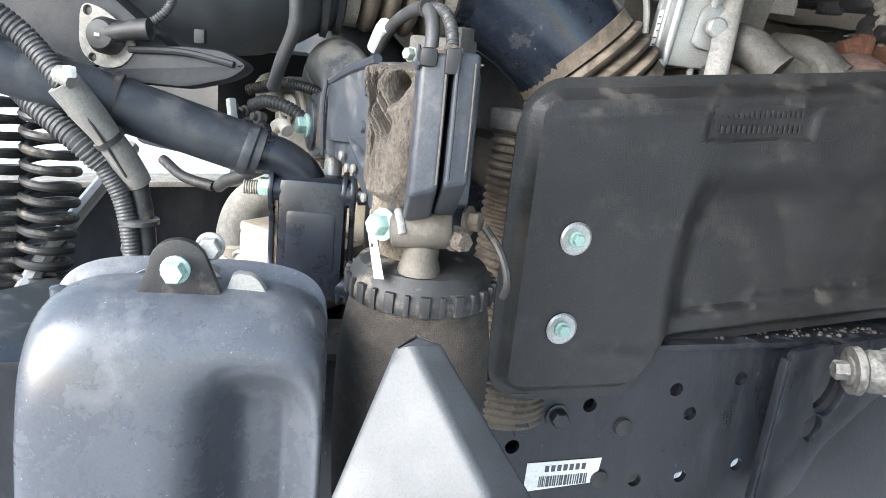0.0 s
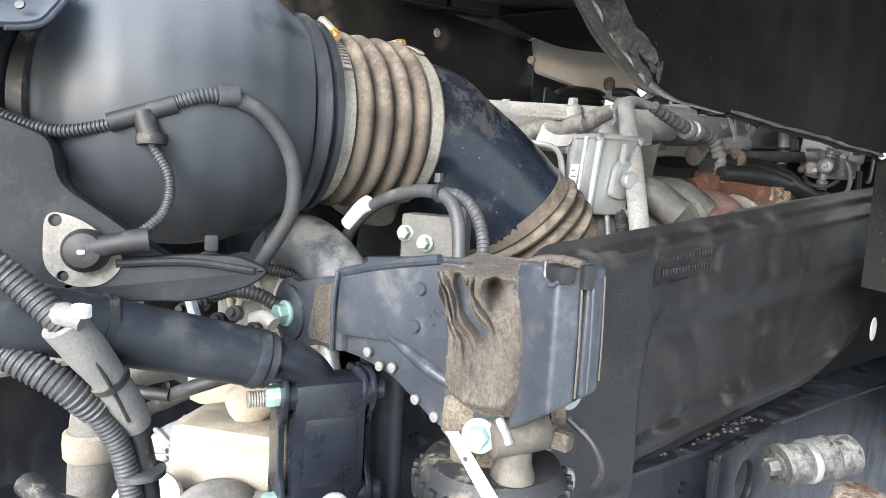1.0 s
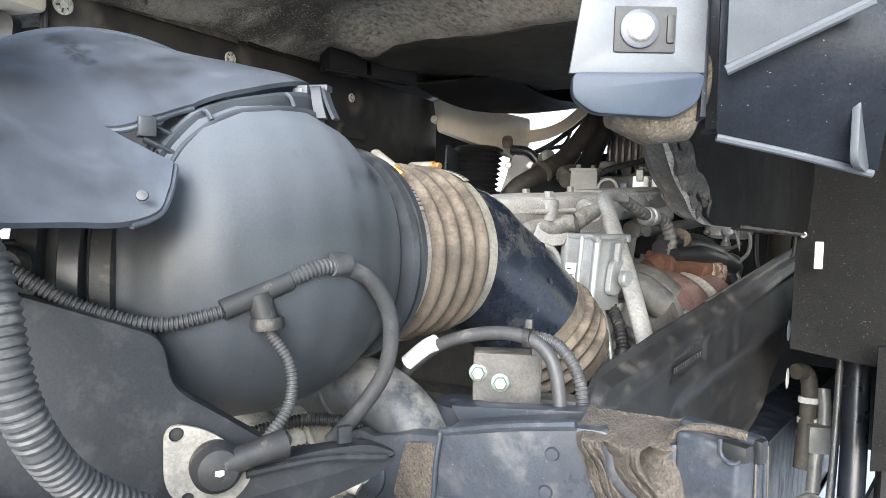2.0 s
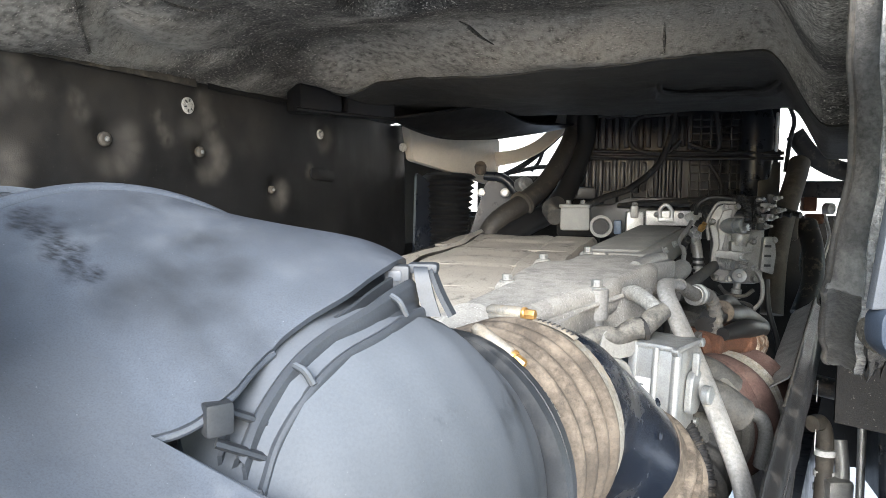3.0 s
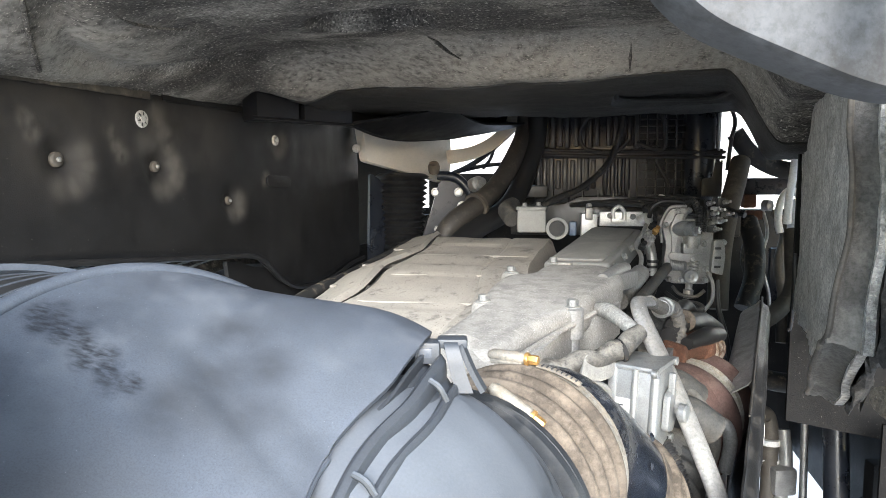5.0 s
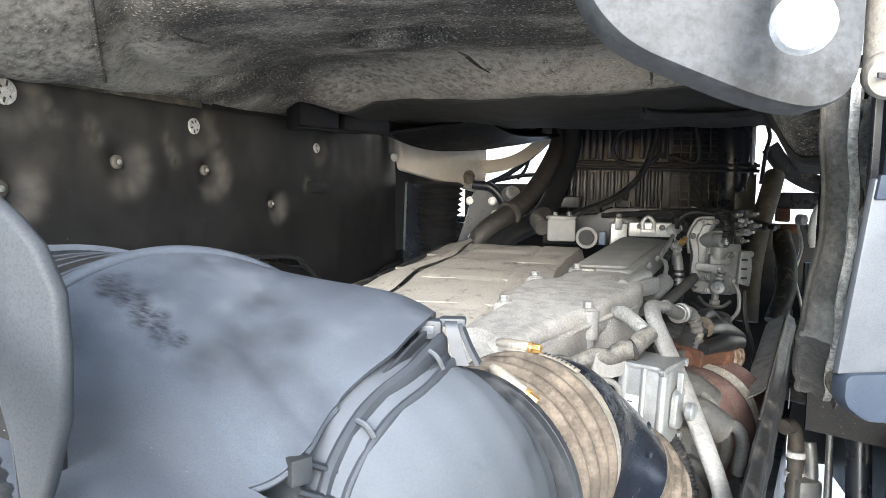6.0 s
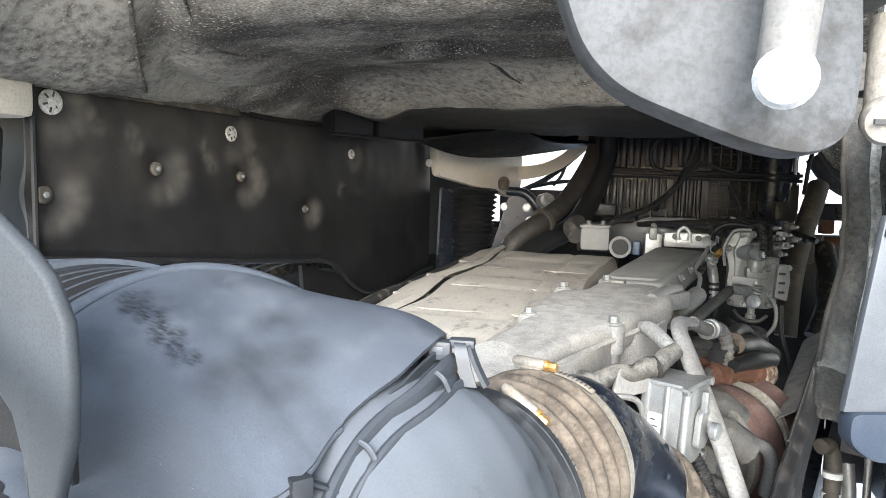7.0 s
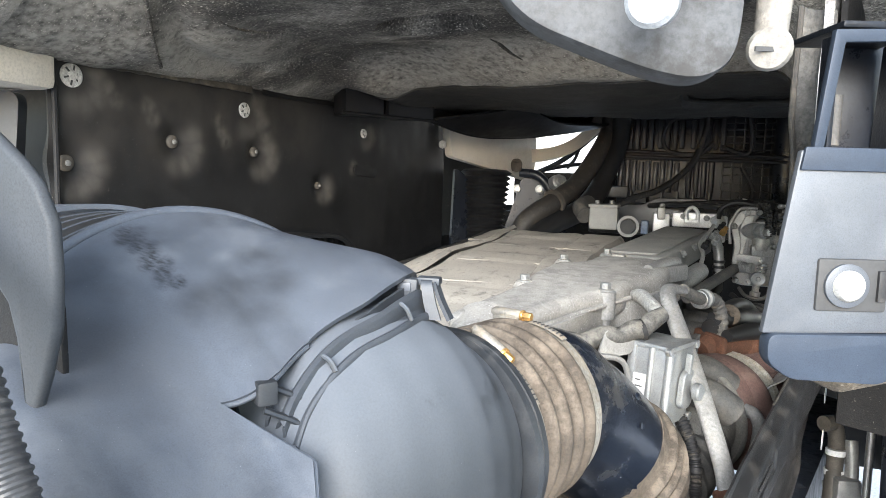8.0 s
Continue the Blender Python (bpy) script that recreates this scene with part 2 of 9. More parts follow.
def tube(pts, r, seg=12, n=7, corr=None, bm=None, squash=1.0):
    """A round bar or hose along pts; r: a radius, or one per point; corr: pitch and depth of its corrugation."""
    bm = bm or bmesh.new()
    line = curve_points(pts, n)
    ln = [0.0]
    for a, b in zip(line, line[1:]):
        ln.append(ln[-1] + (b - a).length)
    total = ln[-1]
    if corr:
        count = max(4, int(total / corr[0]) * 4)
        fr = [i / count for i in range(count + 1)]
    else:
        fr = [a / total for a in ln]
    j, rings, rt = 0, [], None
    for i, f in enumerate(fr):
        s = f * total
        while j < len(ln) - 2 and ln[j + 1] < s:
            j += 1
        w = (s - ln[j]) / max(1e-9, ln[j + 1] - ln[j])
        c = line[j].lerp(line[j + 1], min(1, max(0, w)))
        k = min(len(line) - 2, j)
        d = (line[k + 1] - line[max(0, k - 1)]).normalized() if k else (line[1] - line[0]).normalized()
        if rt is None:
            rt = axes(d)[0]
        rt = (rt - d * rt.dot(d)).normalized()
        up = rt.cross(d)
        if isinstance(r, (int, float)):
            rad = r
        else:
            q = f * (len(r) - 1)
            rad = r[min(len(r) - 2, int(q))] * (1 - q + min(len(r) - 2, int(q))) + r[min(len(r) - 2, int(q)) + 1] * (q - min(len(r) - 2, int(q)))
        if corr:
            rad -= corr[1] * (0.0, 0.0, 1.0, 1.0)[i % 4]
        rings.append(ring(bm, c, rt, up, rad, rad * squash, seg))
    skin(bm, rings)
    return bm


def lathe(profile, at, axis, seg=32, bm=None, up=(0, 0, 1), squash=1.0):
    """A turned shape: profile of (height along axis, radius)."""
    bm = bm or bmesh.new()
    r, u, d = axes(axis, up)
    skin(bm, [ring(bm, Vector(at) + d * h, r, u, max(rad, 1e-4), max(rad, 1e-4) * squash, seg) for h, rad in profile])
    return bm


def box(c, size, turn=None, bevel=0.003, bm=None, seg=2):
    """A rounded block; turn: three axes as rows, or degrees about z."""
    own = bmesh.new()
    bmesh.ops.create_cube(own, size=1)
    for v in own.verts:
        v.co = Vector((v.co.x * size[0], v.co.y * size[1], v.co.z * size[2]))
    if bevel:
        bmesh.ops.bevel(own, geom=own.edges[:] + own.verts[:], offset=min(bevel, min(size) * 0.45), segments=seg, profile=0.6, affect="EDGES")
    if isinstance(turn, (int, float)):
        m = Matrix.Rotation(radians(turn), 3, "Z")
    elif turn is None:
        m = Matrix.Identity(3)
    else:
        m = Matrix(turn).transposed()
    for v in own.verts:
        v.co = m @ v.co + Vector(c)
    return merge(bm, own)


def merge(bm, own):
    if bm is None:
        return own
    made = [bm.verts.new(v.co) for v in own.verts]
    own.verts.index_update()
    for f in own.faces:
        bm.faces.new([made[v.index] for v in f.verts])
    own.free()
    return bm


def plate(outline, o, u, v, thick, holes=(), bevel=0.0, bm=None):
    """A flat plate: outline and holes in (u, v), o + u*a + v*b, thickness towards u x v."""
    own = bmesh.new()
    o, u, v = Vector(o), Vector(u), Vector(v)
    nrm = u.cross(v).normalized()
    loops = [list(outline)] + [[(h[0] + h[2] * math.cos(k * math.pi / 9), h[1] + (h[3] if len(h) > 3 else h[2]) * math.sin(k * math.pi / 9)) for k in range(18)] for h in holes]
    edges = []
    for lp in loops:
        vs = [own.verts.new(o + u * a + v * b) for a, b in lp]
        edges += [own.edges.new((vs[i], vs[(i + 1) % len(vs)])) for i in range(len(vs))]
    if holes:
        bmesh.ops.triangle_fill(own, use_beauty=True, use_dissolve=False, edges=edges)
    else:
        own.faces.new([e.verts[0] for e in edges])
    out = bmesh.ops.extrude_face_region(own, geom=own.faces[:])
    bmesh.ops.translate(own, verts=[g for g in out["geom"] if isinstance(g, bmesh.types.BMVert)], vec=nrm * thick)
    bmesh.ops.recalc_face_normals(own, faces=own.faces)
    if bevel:
        sharp = [e for e in own.edges if len(e.link_faces) == 2 and e.calc_face_angle() > 0.9]
        bmesh.ops.bevel(own, geom=sharp, offset=bevel, segments=2, profile=0.6, affect="EDGES")
    return merge(bm, own)


def rounded(pts, r, n=5):
    """A polygon with its corners rounded."""
    out = []
    k = len(pts)
    for i in range(k):
        a, b, c = Vector(pts[i - 1]), Vector(pts[i]), Vector(pts[(i + 1) % k])
        p = b + (a - b).normalized() * min(r, (a - b).length * 0.45)
        q = b + (c - b).normalized() * min(r, (c - b).length * 0.45)
        for j in range(n + 1):
            t = j / n
            w = p * (1 - t) ** 2 + b * 2 * t * (1 - t) + q * t * t
            out.append((w.x, w.y))
    return out


def sheet(fn, nu, nv, thick, keep=None):
    """A bent sheet: fn(a, b) for a and b from 0 to 1; keep(a, b) leaves faces out."""
    bm = bmesh.new()
    g = [[bm.verts.new(fn(i / nu, j / nv)) for j in range(nv + 1)] for i in range(nu + 1)]
    for i in range(nu):
        for j in range(nv):
            if keep is None or keep((i + 0.5) / nu, (j + 0.5) / nv):
                bm.faces.new((g[i][j], g[i + 1][j], g[i + 1][j + 1], g[i][j + 1]))
    bmesh.ops.delete(bm, geom=[v for v in bm.verts if not v.link_faces], context="VERTS")
    if thick:
        bmesh.ops.solidify(bm, geom=bm.faces[:], thickness=thick)
    return bm


def loft(secs, seg=32, power=2.2):
    """A body through sections: centre, right, up, half width, half height."""
    bm = bmesh.new()
    skin(bm, [ring(bm, Vector(c), Vector(r).normalized(), Vector(u).normalized(), a, b, seg, power) for c, r, u, a, b in secs])
    return bm


def hexbolt(at, axis, size=0.009, flange=0.013, height=0.008, bm=None):
    """A hexagon bolt head with its flange."""
    bm = lathe([(0, flange), (0.002, flange), (0.0028, flange * 0.9), (0.003, size)], at, axis, 20, bm)
    r, u, d = axes(axis)
    a = Vector(at) + d * 0.003
    skin(bm, [ring(bm, a, r, u, size, size, 6), ring(bm, a + d * height * 0.85, r, u, size, size, 6), ring(bm, a + d * height, r, u, size * 0.85, size * 0.85, 6)])
    return bm


def bump(x, y, cx, cy, rx, ry):
    return math.exp(-((x - cx) / rx) ** 2 - ((y - cy) / ry) ** 2)


def ss(a, b, x):
    t = min(1, max(0, (x - a) / (b - a)))
    return t * t * (3 - 2 * t)


M["seamgrey"] = surf("slate_seam_plastic", (0.046, 0.052, 0.061), 0.5, vary=0.15, scale=14, grain=900, bump=0.03)
M["shroud"] = surf("shroud_plastic", (0.020, 0.021, 0.023), 0.36, vary=0.25, scale=14, grain=400, bump=0.04, dust=(0.062, 0.061, 0.060), dust_amount=0.3)
M["sooty"] = surf("clean_black_rubber", (0.016, 0.016, 0.017), 0.45, vary=0.2, scale=20, grain=500, bump=0.03)
M["hose_grey"] = surf("grey_brown_hose", (0.085, 0.075, 0.063), 0.65, vary=0.25, scale=16, grain=400, bump=0.08, dust=(0.20, 0.175, 0.145), dust_amount=0.3)
M["pad"] = surf("worn_grey_pad", (0.075, 0.078, 0.082), 0.65, patch=(0.026, 0.025, 0.024), patch_at=(0.46, 0.58), patch_scale=28, vary=0.4, scale=22, grain=300, bump=0.03)
M["flapgrey"] = surf("smooth_dark_grey_plastic", (0.052, 0.057, 0.063), 0.55, vary=0.12, scale=8, grain=900, bump=0.03)
M["liner_black"] = surf("black_liner_face", (0.011, 0.0107, 0.0105), 0.62, vary=0.4, scale=10, grain=420, bump=0.3, speck=(0.12, 0.11, 0.1), speck_amount=0.12)


def spotted(name, base, spots, colour, near, far, grainy=(1, 1, 1), mottle=(0.28, 0.64)):
    """The material base with a second colour in soft mottled spots round the given places."""
    m = M[base].copy()
    m.name = name
    n, l = m.node_tree.nodes, m.node_tree.links
    b = n["Principled BSDF"]
    old = b.inputs["Base Color"].links[0].from_socket
    pos = n.new("ShaderNodeNewGeometry").outputs["Position"]
    last = None
    for p in spots:
        d = n.new("ShaderNodeVectorMath")
        d.operation = "DISTANCE"
        l.new(pos, d.inputs[0])
        d.inputs[1].default_value = p
        k = n.new("ShaderNodeMapRange")
        k.interpolation_type = "SMOOTHERSTEP"
        k.inputs[1].default_value, k.inputs[2].default_value, k.inputs[3].default_value, k.inputs[4].default_value = near, far, 1, 0
        l.new(d.outputs["Value"], k.inputs[0])
        if last is None:
            last = k.outputs[0]
        else:
            x = n.new("ShaderNodeMath")
            x.operation = "MAXIMUM"
            l.new(last, x.inputs[0])
            l.new(k.outputs[0], x.inputs[1])
            last = x.outputs[0]
    ns = n.new("ShaderNodeTexNoise")
    ns.inputs["Scale"].default_value, ns.inputs["Detail"].default_value = 90, 8
    st = n.new("ShaderNodeMapping")
    st.inputs["Scale"].default_value = grainy
    l.new(pos, st.inputs[0])
    l.new(st.outputs[0], ns.inputs["Vector"])
    mr = n.new("ShaderNodeMapRange")
    mr.inputs[1].default_value, mr.inputs[2].default_value = mottle
    l.new(ns.outputs[0], mr.inputs[0])
    mu = n.new("ShaderNodeMath")
    mu.operation = "MULTIPLY"
    l.new(last, mu.inputs[0])
    l.new(mr.outputs[0], mu.inputs[1])
    mx = n.new("ShaderNodeMix")
    mx.data_type = "RGBA"
    l.new(mu.outputs[0], mx.inputs[0])
    l.new(old, mx.inputs[6])
    mx.inputs[7].default_value = (*colour, 1)
    l.new(mx.outputs[2], b.inputs["Base Color"])
    M[name] = m
# dust= here paints sky light into the colour of the elbow's upward faces
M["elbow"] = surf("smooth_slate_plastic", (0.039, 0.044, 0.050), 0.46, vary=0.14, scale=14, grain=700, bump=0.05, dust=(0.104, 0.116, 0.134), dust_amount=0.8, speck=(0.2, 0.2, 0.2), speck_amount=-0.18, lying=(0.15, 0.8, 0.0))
M["coolergrey"] = surf("smooth_dusty_cast_cover", (0.25, 0.243, 0.228), 0.8, vary=0.12, scale=12, grain=520, bump=0.08, dust=(0.31, 0.30, 0.275), dust_amount=0.4)
M["braid"] = surf("crinkled_braid", (0.12, 0.115, 0.105), 0.45, 0.35, vary=0.4, scale=40, grain=300, bump=0.4, dust=(0.36, 0.34, 0.30), dust_amount=0.5)
M["whitecast"] = surf("pale_speckled_casting", (0.50, 0.49, 0.46), 0.7, 0.1, vary=0.3, scale=50, grain=300, bump=0.5, speck=(0.7, 0.7, 0.68), speck_amount=0.4)
M["dullbolt"] = surf("dull_grey_bolt", (0.26, 0.265, 0.26), 0.6, 0.4, vary=0.3, scale=60, grain=400, bump=0.2, dust=(0.36, 0.34, 0.30), dust_amount=0.5)
M["clampsteel"] = surf("worn_clamp_steel", (0.36, 0.34, 0.30), 0.5, 0.5, vary=0.4, scale=60, grain=400, bump=0.2, dust=(0.34, 0.29, 0.22), dust_amount=0.5)
M["brightalu"] = surf("clean_aluminium", (0.62, 0.62, 0.61), 0.4, 0.4, vary=0.15, scale=40, grain=400, bump=0.1)
M["turbine"] = surf("red_brown_iron", (0.105, 0.060, 0.050), 0.92, 0.0, vary=0.22, scale=24, grain=360, bump=0.18, dust=(0.17, 0.115, 0.095), dust_amount=0.35)
M["innershield"] = surf("dusty_inner_steel", (0.48, 0.465, 0.44), 0.7, 0.1, vary=0.3, scale=26, grain=320, bump=0.3, patch=(0.30, 0.28, 0.25), patch_at=(0.5, 0.65), patch_scale=24)
M["hose_dark"] = surf("dark_brown_hose", (0.040, 0.036, 0.032), 0.55, vary=0.3, scale=24, grain=400, bump=0.08, dust=(0.15, 0.135, 0.115), dust_amount=0.22)
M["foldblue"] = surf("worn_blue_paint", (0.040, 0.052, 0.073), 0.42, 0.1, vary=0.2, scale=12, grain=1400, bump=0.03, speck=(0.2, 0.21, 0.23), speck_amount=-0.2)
M["underfloor"] = surf("black_underfloor", (0.024, 0.023, 0.0215), 0.6, vary=0.4, scale=9, grain=380, bump=0.5, patch=(0.055, 0.051, 0.046), patch_at=(0.55, 0.75), patch_scale=8, speck=(0.2, 0.19, 0.17), speck_amount=0.1)
M["flangeworn"] = surf("worn_brown_flange", (0.06, 0.054, 0.046), 0.7, vary=0.4, scale=30, grain=400, bump=0.2, patch=(0.18, 0.155, 0.12), patch_at=(0.5, 0.7), patch_scale=24)
M["lipgrey"] = surf("dusty_rubber_lip", (0.095, 0.091, 0.083), 0.9, vary=0.35, scale=18, grain=300, bump=0.5, patch=(0.22, 0.21, 0.19), patch_at=(0.5, 0.66), patch_scale=16)
M["dustyslate"] = surf("dusty_slate_pipe", (0.045, 0.050, 0.058), 0.5, vary=0.3, scale=18, grain=400, bump=0.06, dust=(0.23, 0.22, 0.20), dust_amount=0.5)
M["palecast"] = surf("pale_grey_casting", (0.29, 0.29, 0.28), 0.6, 0.15, vary=0.14, scale=16, grain=500, bump=0.08, dust=(0.36, 0.35, 0.325), dust_amount=0.3)
M["sandcast"] = surf("beige_dusty_casting", (0.40, 0.345, 0.275), 0.8, vary=0.15, scale=14, grain=400, bump=0.1, dust=(0.50, 0.45, 0.37), dust_amount=0.4)
M["frayed"] = surf("frayed_grey_felt", (0.055, 0.052, 0.048), 0.95, vary=0.5, scale=40, grain=300, bump=0.8, patch=(0.14, 0.132, 0.12), patch_at=(0.5, 0.66), patch_scale=50)
M["housing"] = surf("grimy_cast_housing", (0.15, 0.143, 0.13), 0.8, 0.1, vary=0.25, scale=30, grain=380, bump=0.25, dust=(0.24, 0.225, 0.195), dust_amount=0.4, speck=(0.33, 0.31, 0.28), speck_amount=0.15)
M["pan"] = surf("black_pressed_pan", (0.011, 0.011, 0.012), 0.4, vary=0.25, scale=14, grain=400, bump=0.05, patch=(0.026, 0.025, 0.024), patch_at=(0.6, 0.8), patch_scale=7)
for name in ("liner_black", "liner", "liner_dusty", "flapgrey", "lockblue", "foldblue", "pan"):
    M[name].node_tree.nodes["Principled BSDF"].inputs["Specular IOR Level"].default_value = 0.1 if name == "liner_black" else 0.2
M["crust"] = surf("dried_fibrous_dirt", (0.112, 0.094, 0.077), 0.98, vary=0.35, scale=45, grain=420, bump=1.0, stretch=(1, 1, 0.7), patch=(0.165, 0.141, 0.117), patch_at=(0.45, 0.7), patch_scale=18, speck=(0.07, 0.056, 0.045), speck_amount=0.1, grit=0.22)
M["slatepaint"] = surf("slate_black_paint", (0.020, 0.024, 0.031), 0.42, vary=0.25, scale=14, grain=600, bump=0.06, dust=(0.09, 0.09, 0.09), dust_amount=0.3)
M["clampgrey"] = surf("dusty_moulded_grey", (0.165, 0.16, 0.15), 0.7, vary=0.2, scale=30, grain=500, bump=0.1, dust=(0.26, 0.25, 0.23), dust_amount=0.4)
M["palecover"] = surf("pale_translucent_cover", (0.34, 0.36, 0.38), 0.35, vary=0.2, scale=30, grain=400, bump=0.1, dust=(0.45, 0.43, 0.38), dust_amount=0.3)
M["greasy"] = surf("greasy_iron", (0.10, 0.098, 0.092), 0.35, 0.4, vary=0.5, scale=40, grain=300, bump=0.4, dust=(0.28, 0.27, 0.25), dust_amount=0.5, patch=(0.03, 0.028, 0.026), patch_at=(0.5, 0.6), patch_scale=45)
M["tray"] = surf("matte_black_tray", (0.017, 0.019, 0.022), 0.62, vary=0.2, scale=24, grain=600, bump=0.1, dust=(0.07, 0.07, 0.07), dust_amount=0.3)
M["tray"].node_tree.nodes["Principled BSDF"].inputs["Specular IOR Level"].default_value = 0.3
M["dullgreen"] = surf("dull_green_zinc", (0.22, 0.27, 0.24), 0.55, 0.2, vary=0.3, scale=60, grain=400, bump=0.1, dust=(0.30, 0.28, 0.24), dust_amount=0.4)
M["rustcrust"] = surf("flaking_rust_crust", (0.15, 0.085, 0.05), 0.95, vary=0.5, scale=40, grain=300, bump=1.0, patch=(0.38, 0.33, 0.27), patch_at=(0.46, 0.56), patch_scale=26)


def along3(pts, t):
    line = curve_points(pts, 8)
    q = t * (len(line) - 1)
    i = min(len(line) - 2, int(q))
    return line[i].lerp(line[i + 1], q - i)


# ---- setting ----
def ground():
    solo("ground", box((0, 0, 0.02), (400, 400, 0.2), bevel=0), "concrete", "pale grey concrete yard under the truck", "ground", kind="structure")

    # added white wall: reads as bright sky in the gaps, bounces light inwards
    solo("backdrop", box((-2, 24, 4.1), (44, 0.3, 8.0), bevel=0), "white", "added white wall standing in for bright sky beyond the yard", "backdrop", kind="structure")


ground()

ALONG = V(0.2516, 0.9678, 0)
OUT = V(0.9678, -0.2516, 0)
BASE = V(-0.52, 0.49, 0)
UP = V(0, 0, 1)


def on_rail(s, z, off=0.0):
    """A place on the flared right rail: metres along it, height, metres outwards."""
    return BASE + ALONG * s + OUT * off + UP * z


def cab_floor(x, y):
    """Underside of the cab: flat panels, folds and a long slanting band."""
    z = 1.965 - 0.085 * ss(-1.12, -1.40, x)
    # the panel turns up towards the rear wall
    z += 0.10 * ss(0.62, 0.36, y + 0.10 * noise.noise((x * 2.6, 0.4, 1))) * ss(-1.36, -1.10, x)
    # fold between the side flange and the middle panel
    gx = -1.13 - 0.19 * ss(0.30, 0.72, y) + 0.16 * ss(0.72, 1.0, y)
    z += 0.016 * math.exp(-((x - gx) / 0.020) ** 2) * ss(1.02, 0.80, y) - 0.012 * ss(gx, gx + 0.10, x) * ss(1.0, 0.75, y)
    # slanting band across the floor
    yt = 0.865 + 0.25 * max(0.0, -0.95 - x) + 0.10 * max(0.0, x + 0.62)
    wide = 0.10 + 0.14 * ss(-0.72, -1.05, x) - 0.10 * ss(-1.10, -1.24, x)
    z -= 0.062 * ss(yt, yt + wide, y) * ss(-1.30, -1.18, x)
    z -= 0.012 * bump(x, y, -0.87, yt + 0.34, 0.10, 0.10)
    # pressed dent with a steep far end
    e = ((x + 0.945) / 0.085) ** 2 + ((y - 0.745 + 0.1 * (x + 0.945)) / 0.062) ** 2
    z += 0.036 * ss(1.15, 0.70, e)
    # oval hatch
    e = ((x + 0.495) / 0.115) ** 4 + ((y - 1.315 - 0.15 * (x + 0.495)) / 0.12) ** 4
    z += 0.022 * ss(1.15, 0.75, e)
    # moulding that comes down beside the wheel arch, and the floor's front end
    xe = -0.455 + 0.22 * (y - 0.72)
    z -= 0.115 * ss(xe - 0.06, xe + 0.03, x) * ss(0.38, 0.52, y) * ss(1.95, 1.78, y)
    z += 0.14 * ss(1.66, 1.95, y) * ss(xe + 0.03, xe - 0.06, x)
    z += 0.006 * noise.noise((x * 4, y * 4, 0.3)) + 0.0035 * noise.noise((x * 14, y * 14, 1.3)) + 0.0018 * noise.noise((x * 45, y * 45, 2.3))
    z += 0.0022 * max(0.0, noise.noise((x * 24, y * 24, 7.7))) * ss(0.75, 0.4, y)
    return V(x, y, z)


